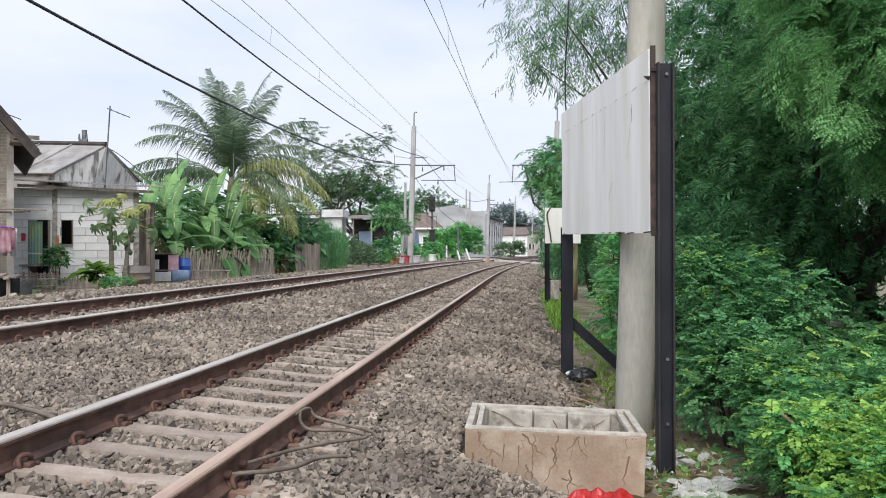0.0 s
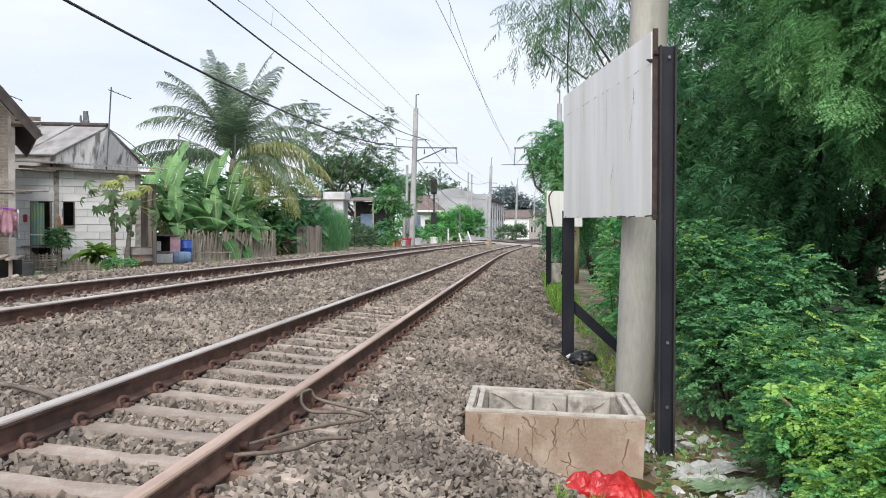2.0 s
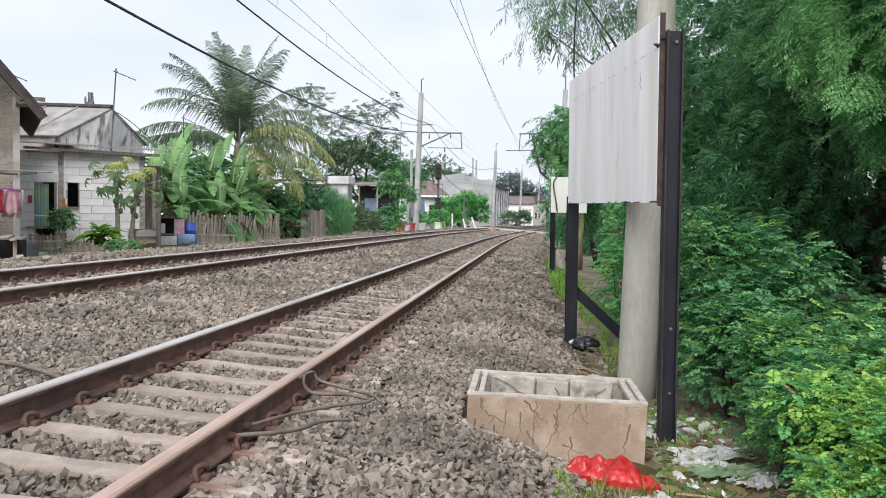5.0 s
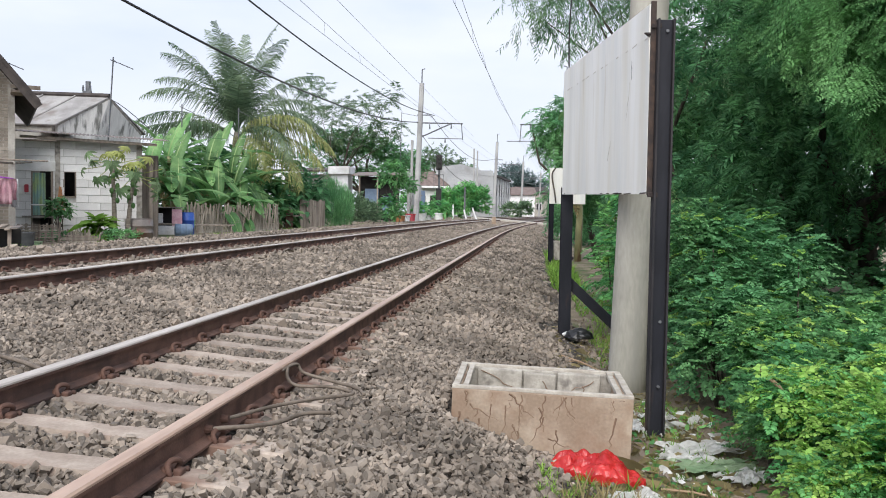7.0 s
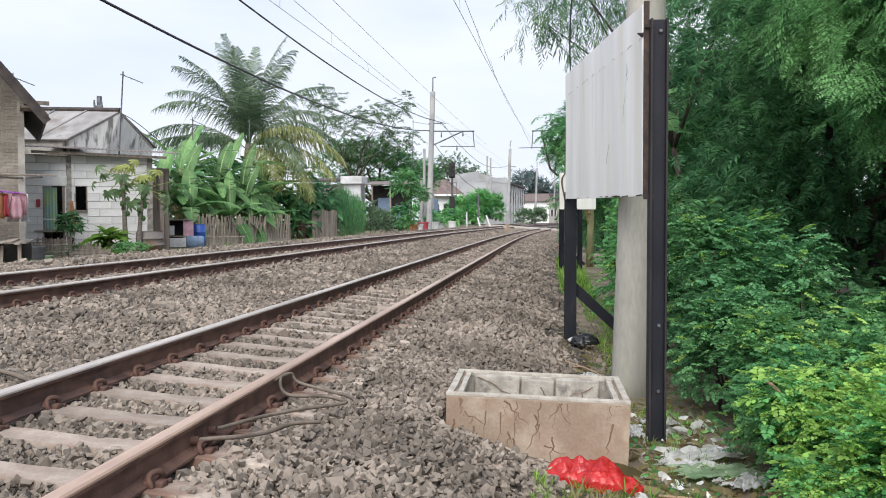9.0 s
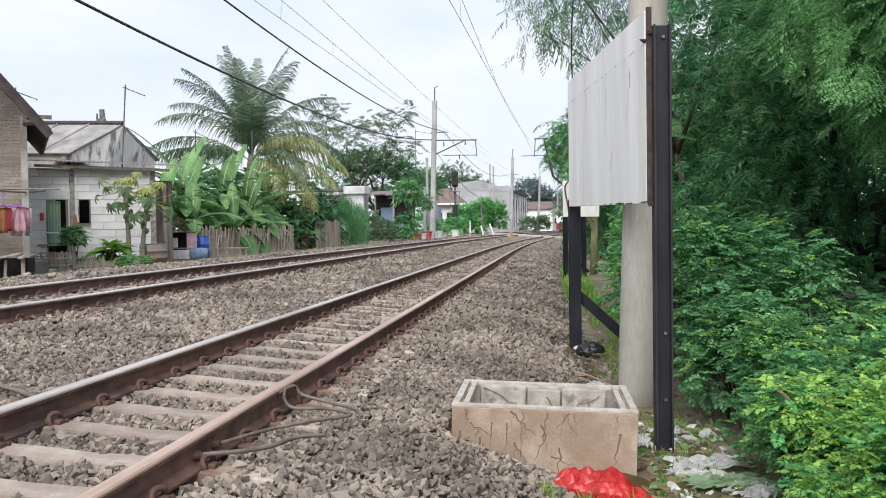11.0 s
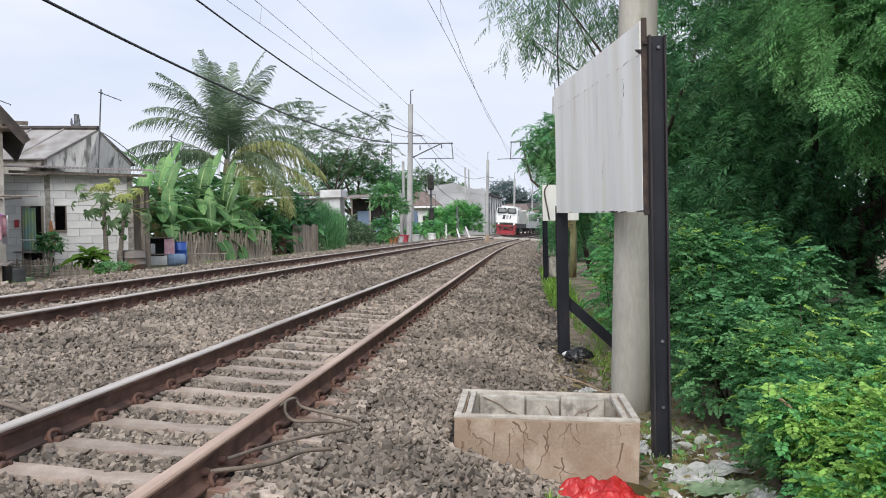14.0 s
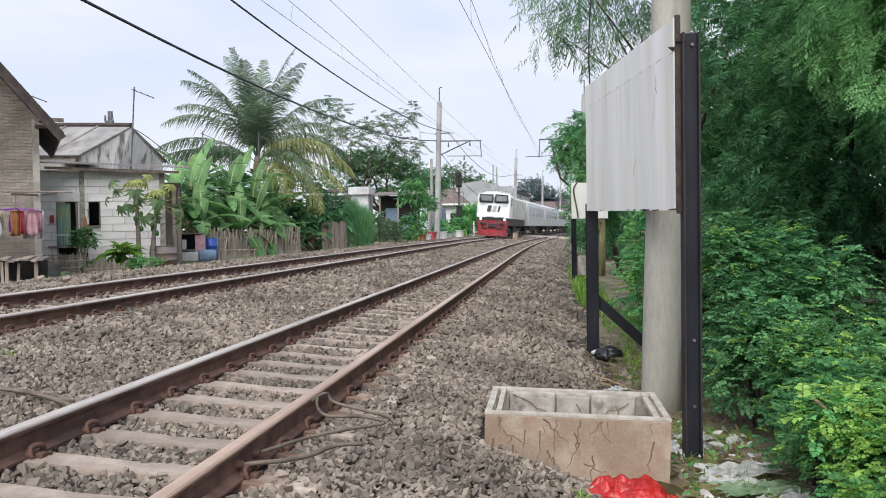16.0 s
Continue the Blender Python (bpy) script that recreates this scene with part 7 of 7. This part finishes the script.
# cables lying by the near rail
R = NEAR_C + GAUGE / 2
cable("bond_cable", [(R + 0.03, 4.78, 0.060), (R + 0.045, 4.70, 0.080), (R + 0.07, 4.63, 0.030), (R + 0.16, 4.55, 0.000), (R + 0.36, 4.58, -0.005), (R + 0.50, 4.55, -0.025), (R + 0.52, 4.42, -0.015), (R + 0.35, 4.22, -0.005), (R + 0.18, 3.95, 0.005), (R + 0.07, 3.72, 0.005), (R + 0.035, 3.62, 0.010)],
      0.0115, GROUND_CABLE, "dusty bonding cable looped beside the rail", "cable", "bonding cables")
cable("bond_cable", [(R + 0.03, 4.62, 0.080), (R + 0.06, 4.86, 0.080), (R + 0.11, 4.86, 0.025), (R + 0.30, 4.80, -0.010), (R + 0.52, 4.62, -0.015), (R + 0.60, 4.48, -0.025)], 0.0115, GROUND_CABLE, "dusty bonding cable looped beside the rail", "cable", "bonding cables")
cable("bond_cable", [(R + 0.03, 3.40, 0.010), (R + 0.10, 3.42, 0.015), (R + 0.22, 3.52, 0.005), (R + 0.30, 3.70, -0.015), (R + 0.38, 3.9, -0.015), (R + 0.52, 3.95, -0.015)], 0.012, GROUND_CABLE, "dusty bonding cable looped beside the rail", "cable", "bonding cables")
for y in (3.40, 3.62):
    bm = bmesh.new()
    tube(bm, [(R + 0.005, y, 0.01), (R + 0.05, y, 0.01)], [0.024, 0.02], 10)
    tagged(part("cable_plug", bm, RUST), "rusty cable plug on the rail web", "plug", "cable plugs")
L_ = NEAR_C - GAUGE / 2
cable("ground_cable", [(L_ - 0.06, 4.05, 0.08), (L_ - 0.35, 4.35, 0.10), (L_ - 0.8, 4.6, 0.12), (L_ - 1.2, 4.6, 0.145), (L_ - 1.6, 4.35, 0.17)], 0.016, GROUND_CABLE, "dusty black cable lying across the ballast", "cable")
cable("hanging_cable", [(0.45, 10.0, 2.5), (0.42, 10.0, 3.3), (0.47, 10.0, 4.4), (0.5, 10.2, 6.0), (0.6, 12.0, 8.0)], 0.010, CABLE, "thin black cable hanging from the trees to the sign", "cable")
cable("vine", [(0.62, 23.84, 2.42), (0.52, 23.76, 2.2), (0.60, 23.77, 1.7), (0.64, 23.80, 1.42)], 0.02, BARK, "dry vine hanging over the far sign", "vine")

# ---- train ----
T_WHITE = material("loco_white", (0.74, 0.75, 0.76), (0.82, 0.83, 0.84), 0.35, scale=1.5, fine=8, bump=0, spots=((0.55, 0.53, 0.50), 1.2, 0.58, 0.78))
T_CREAM = material("loco_dusty_white", (0.55, 0.53, 0.47), (0.68, 0.665, 0.61), 0.5, scale=1.2, fine=8, bump=0, spots=((0.36, 0.31, 0.25), 1.0, 0.50, 0.72))
T_RED = material("loco_red", (0.24, 0.016, 0.026), (0.33, 0.03, 0.04), 0.5, scale=2, fine=10, bump=0.1, spots=((0.16, 0.05, 0.04), 2, 0.52, 0.7))
T_SILVER = material("coach_silver", (0.40, 0.44, 0.42), (0.50, 0.545, 0.52), 0.4, 0.2, scale=0.8, fine=8, bump=0, spots=((0.42, 0.42, 0.40), 0.7, 0.55, 0.75))
T_ROOF = material("coach_roof", (0.60, 0.62, 0.64), (0.72, 0.74, 0.76), 0.5, 0.1, scale=1, fine=8, bump=0)
T_GLASS = material("dark_glass", (0.035, 0.045, 0.05), (0.06, 0.07, 0.075), 0.12, scale=2, fine=8, bump=0)
T_BLACK = material("underframe", (0.02, 0.02, 0.021), (0.05, 0.047, 0.044), 0.8, scale=3, fine=20, bump=0.2)
T_LAMP = bpy.data.materials.new("headlamp_glow")
T_LAMP.use_nodes = True
T_LAMP.node_tree.nodes["Principled BSDF"].inputs["Emission Color"].default_value = (1, 0.95, 0.85, 1)
T_LAMP.node_tree.nodes["Principled BSDF"].inputs["Emission Strength"].default_value = 0.05


def hull(bm, sections):
    rings = [[bm.verts.new(p) for p in s] for s in sections]
    n = len(rings[0])
    for a, b in zip(rings, rings[1:]):
        for k in range(n):
            bm.faces.new((a[k], a[(k + 1) % n], b[(k + 1) % n], b[k]))
    bm.faces.new(rings[0][::-1])
    bm.faces.new(rings[-1])
    return bm


def body_outline(w, z0, z1, zr):
    return [(-w, z0), (w, z0), (w, z1), (w * 0.93, z1 + (zr - z1) * 0.55), (w * 0.6, zr - 0.03), (0, zr), (-w * 0.6, zr - 0.03), (-w * 0.93, z1 + (zr - z1) * 0.55), (-w, z1)]


def bogie(parent, y, wheels):
    bm = bmesh.new()
    box(bm, (0, y, 0.62), (2.1, 0.9 * wheels + 0.6, 0.35), bevel=0.05)
    fr = part("bogie", bm, T_BLACK, parent)
    for k in range(wheels):
        yy = y + (k - (wheels - 1) / 2) * (1.75 if wheels == 3 else 2.2)
        for s in (-1, 1):
            bm = bmesh.new()
            tube(bm, [(s * 0.50, yy, 0.46), (s * 0.60, yy, 0.46), (s * 0.62, yy, 0.46)], [0.48, 0.46, 0.40], 20)
            part("wheel", bm, RUST, fr)


def build_locomotive():
    ob = thing("locomotive", (0, 0, 0), "white diesel locomotive with a red front apron and two cab windows", "locomotive")

    def cab(w, z0, zr, r):
        """A cab outline with rounded shoulders under a shallow arched roof."""
        out = [(-w, z0), (w, z0), (w, zr - 0.12 - r)]
        for k in range(1, 6):
            a = math.pi / 2 * k / 5
            out.append((w - r + r * math.cos(a), zr - 0.12 - r + r * math.sin(a)))
        out += [(w * 0.45, zr - 0.03), (0, zr)]
        return out + [(-x, z) for x, z in out[-2:1:-1]]

    def sec(y, slope, w, inset=0.0, zr=3.68):
        return [(x, y + slope * max(0.0, z - 2.75), z) for x, z in cab(w, 1.58 + inset * 0.3, zr - inset, 0.30)]

    bm = bmesh.new()
    hull(bm, [sec(0.24, 0.20, 1.26, 0.09), sec(0.28, 0.20, 1.33, 0.03), sec(0.40, 0.18, 1.37), sec(2.6, 0, 1.37)])
    part("cab", bm, T_WHITE, ob, "white painted cab with rounded shoulders")
    bm = bmesh.new()
    hull(bm, [sec(2.61, 0, 1.31, 0.0, 3.60), sec(13.9, 0, 1.31, 0.0, 3.60), sec(15.3, 0, 1.34, 0.0, 3.60)])
    part("body", bm, T_CREAM, ob, "dusty white engine body")
    bm = bmesh.new()
    hull(bm, [[(x, y, z) for x, z in ((-1.30, 0.95), (1.30, 0.95), (1.30, 1.57), (-1.30, 1.57))] for y in (0.34, 15.4)])
    part("deck", bm, T_BLACK, ob, "black deck edge")
    bm = bmesh.new()
    hull(bm, [[(x, 0.10, z) for x, z in ((-1.12, 0.46), (1.12, 0.46), (1.24, 1.36), (-1.24, 1.36))], [(x, 0.33, z) for x, z in ((-1.25, 0.42), (1.25, 0.42), (1.33, 1.38), (-1.33, 1.38))]])
    part("apron", bm, T_RED, ob, "red front apron")
    bm = bmesh.new()
    hull(bm, [[(x, -0.42, z) for x, z in ((-0.55, 0.10), (0.55, 0.10), (0.50, 0.42), (-0.50, 0.42))], [(x, -0.22, z) for x, z in ((-0.98, 0.10), (0.98, 0.10), (0.85, 0.56), (-0.85, 0.56))], [(x, 0.09, z) for x, z in ((-1.24, 0.12), (1.24, 0.12), (1.15, 0.64), (-1.15, 0.64))]])
    part("plough", bm, T_RED, ob, "red plough blade")
    bm = bmesh.new()
    box(bm, (0, 0.17, 1.47), (2.44, 0.16, 0.19), bevel=0.02)
    part("lamp_band", bm, T_BLACK, ob, "black band between cab and apron")
    for s in (-1, 1):
        bm = bmesh.new()
        tube(bm, [(s * 1.30, 0.50, 1.65), (s * 1.38, 0.47, 1.75), (s * 1.38, 0.47, 2.9)], 0.02, 5)
        part("handrail", bm, T_SILVER, ob, "pale upright handrail")
        bm = bmesh.new()
        box(bm, (s * 1.385, 2.05, 2.45), (0.03, 0.62, 1.6), bevel=0.01)
        part("cab_door", bm, T_CREAM, ob)
        for k in range(4):
            bm = bmesh.new()
            box(bm, (s * 1.26, 0.55, 0.45 + 0.27 * k), (0.2, 0.34, 0.04), bevel=0.01)
            part("step", bm, T_BLACK, ob)
    for x in (-0.9, 0.9):
        bm = bmesh.new()
        box(bm, (x, 0.19, 2.68), (0.34, 0.05, 0.05))
        part("grab_iron", bm, T_SILVER, ob)
    for x in (-0.82, -0.30, 0.35, 0.85):
        bm = bmesh.new()
        tube(bm, [(x, 0.08, 1.3), (x, -0.06, 1.05), (x + 0.04, 0.0, 0.62)], 0.03, 6)
        part("brake_hose", bm, T_BLACK, ob, "hanging brake hose")
    for x in (-0.22, 0.62):
        bm = bmesh.new()
        box(bm, (x, 0.10, 1.66), (0.6, 0.20, 0.05), bevel=0.01)
        part("number_strip", bm, T_SILVER, ob, "faint grey lettering bar")
    for s in (-1, 1):
        bm = bmesh.new()
        box(bm, (s * 0.62, 0.338, 3.15), (1.16, 0.05, 0.70), 0, -10.5, 0, bevel=0.12)
        w = part("window_frame", bm, T_BLACK, ob, "dark rubber window frame")
        bm = bmesh.new()
        box(bm, (s * 0.62, 0.324, 3.15), (1.04, 0.05, 0.58), 0, -10.5, 0, bevel=0.10)
        part("cab_window", bm, T_GLASS, w, "dark windscreen")
        bm = bmesh.new()
        tube(bm, [(s * 0.62, 0.235, 2.86), (s * 0.75, 0.325, 3.35)], 0.012, 5)
        part("wiper", bm, T_BLACK, w)
        bm = bmesh.new()
        tube(bm, [(s * 0.98, 0.2, 1.47), (s * 0.98, 0.03, 1.47)], [0.13, 0.12], 14)
        part("headlamp", bm, T_LAMP, ob)
        bm = bmesh.new()
        box(bm, (s * 1.37, 1.15, 2.95), (0.05, 0.62, 0.75), bevel=0.05)
        part("side_window", bm, T_GLASS, ob)
        bm = bmesh.new()
        for k in range(5):
            box(bm, (s * 1.325, 4.0 + 1.9 * k, 2.35), (0.03, 1.3, 1.2))
        part("grille", bm, T_SILVER, ob)
        bm = bmesh.new()
        tube(bm, [(s * 1.2, 0.12, 0.5), (s * 1.2, 0.02, 0.9), (s * 1.2, 0.12, 1.35)], 0.025, 5)
        part("handrail", bm, T_BLACK, ob)
        bm = bmesh.new()
        tube(bm, [(s * 0.45, 0.8, 3.6), (s * 0.45, 0.8, 3.82)], [0.1, 0.07], 8)
        part("horn", bm, T_SILVER, ob)
    for x, w, m in ((-0.34, 0.30, EMBLEM), (0.08, 0.28, T_SILVER), (0.46, 0.14, EMBLEM)):
        bm = bmesh.new()
        prism(bm, ((x - w / 2 - 0.05, 2.08), (x + w / 2 - 0.05, 2.08), (x + w / 2 + 0.05, 2.58), (x - w / 2 + 0.05, 2.58)), 0.215, 0.26)
        part("emblem", bm, m, ob, "plain angular emblem")
    for x, z, w, h in ((0, 0.95, 0.5, 0.3), (-0.75, 1.1, 0.5, 0.12), (0.75, 1.1, 0.5, 0.12), (-0.6, 0.72, 0.3, 0.16), (0.6, 0.72, 0.3, 0.16)):
        bm = bmesh.new()
        box(bm, (x, 0.02, z), (w, 0.22, h), bevel=0.04)
        part("coupler_gear", bm, T_BLACK, ob, "dark coupling gear")
    for k, (y, w, h) in enumerate(((1.6, 1.6, 0.16), (3.6, 1.2, 0.24), (6.2, 1.5, 0.2), (12.2, 1.4, 0.26))):
        bm = bmesh.new()
        box(bm, (0, y, 3.70), (w, 1.2, h), bevel=0.05)
        part("roof_box", bm, T_SILVER, ob)
    bm = bmesh.new()
    box(bm, (0, 7.5, 0.72), (2.3, 3.6, 0.7), bevel=0.1)
    part("fuel_tank", bm, T_BLACK, ob)
    bogie(ob, 3.0, 3)
    bogie(ob, 12.4, 3)
    bm = bmesh.new()
    box(bm, (0, 9.5, 3.72), (1.3, 3.4, 0.22), bevel=0.05)
    part("roof_fan", bm, T_SILVER, ob)
    return ob


EMBLEM = material("emblem_dark", (0.03, 0.03, 0.05), (0.05, 0.05, 0.07), 0.5, scale=2, fine=8, bump=0)


def build_coach():
    ob = thing("coach", (0, 0, 0), "silver passenger coach with a band of dark windows", "coach", "coaches of the train")
    out = body_outline(1.49, 1.0, 3.0, 3.60)
    bm = bmesh.new()
    hull(bm, [[(x, y, z) for x, z in out] for y in (0.2, 20.7)])
    part("body", bm, T_SILVER, ob)
    bm = bmesh.new()
    hull(bm, [[(x * 1.004, y, z + 0.012) for x, z in out[3:8]] for y in (0.22, 20.68)])
    part("roof", bm, T_ROOF, ob, "pale shiny roof")
    for s in (-1, 1):
        for k in range(10):
            bm = bmesh.new()
            box(bm, (s * 1.49, 2.6 + 1.72 * k, 2.42), (0.03, 1.35, 0.72), bevel=0.012)
            part("window", bm, T_GLASS, ob)
        for y in (0.95, 19.95):
            bm = bmesh.new()
            box(bm, (s * 1.49, y, 2.0), (0.035, 0.8, 1.9), bevel=0.01)
            part("door", bm, T_ROOF, ob)
    bm = bmesh.new()
    box(bm, (0, 10.4, 0.78), (2.3, 8.0, 0.5), bevel=0.05)
    part("equipment_box", bm, T_BLACK, ob)
    bogie(ob, 3.6, 2)
    bogie(ob, 17.3, 2)
    bm = bmesh.new()
    box(bm, (0, 0.1, 2.2), (1.1, 0.5, 2.2))
    part("gangway", bm, T_BLACK, ob)
    return ob


LOCO = build_locomotive()
COACHES = [build_coach()]
for k in range(6):
    COACHES.append(copy_thing(COACHES[0], pose(0, 0, 0)))


def vehicle_pose(y_front, length):
    a = on_line(FAR_C, y_front, 0)
    b = on_line(FAR_C, y_front + length, 0)
    yaw = -math.degrees(math.atan2(b.x - a.x, b.y - a.y))
    return pose(a.x, a.y, a.z, 0, 4.0, yaw)


def motions():
    times = [0.5 * k for k in range(33)]
    front = [(t, 68.6 + 19.2 * (16 - t) + 0.12 * (16 - t) ** 2) for t in times]
    walk(LOCO, [(t, vehicle_pose(y, 15.5)) for t, y in front])
    for k, c in enumerate(COACHES):
        walk(c, [(t, vehicle_pose(y + 16.0 + 21.2 * k, 20.9)) for t, y in front])


motions()
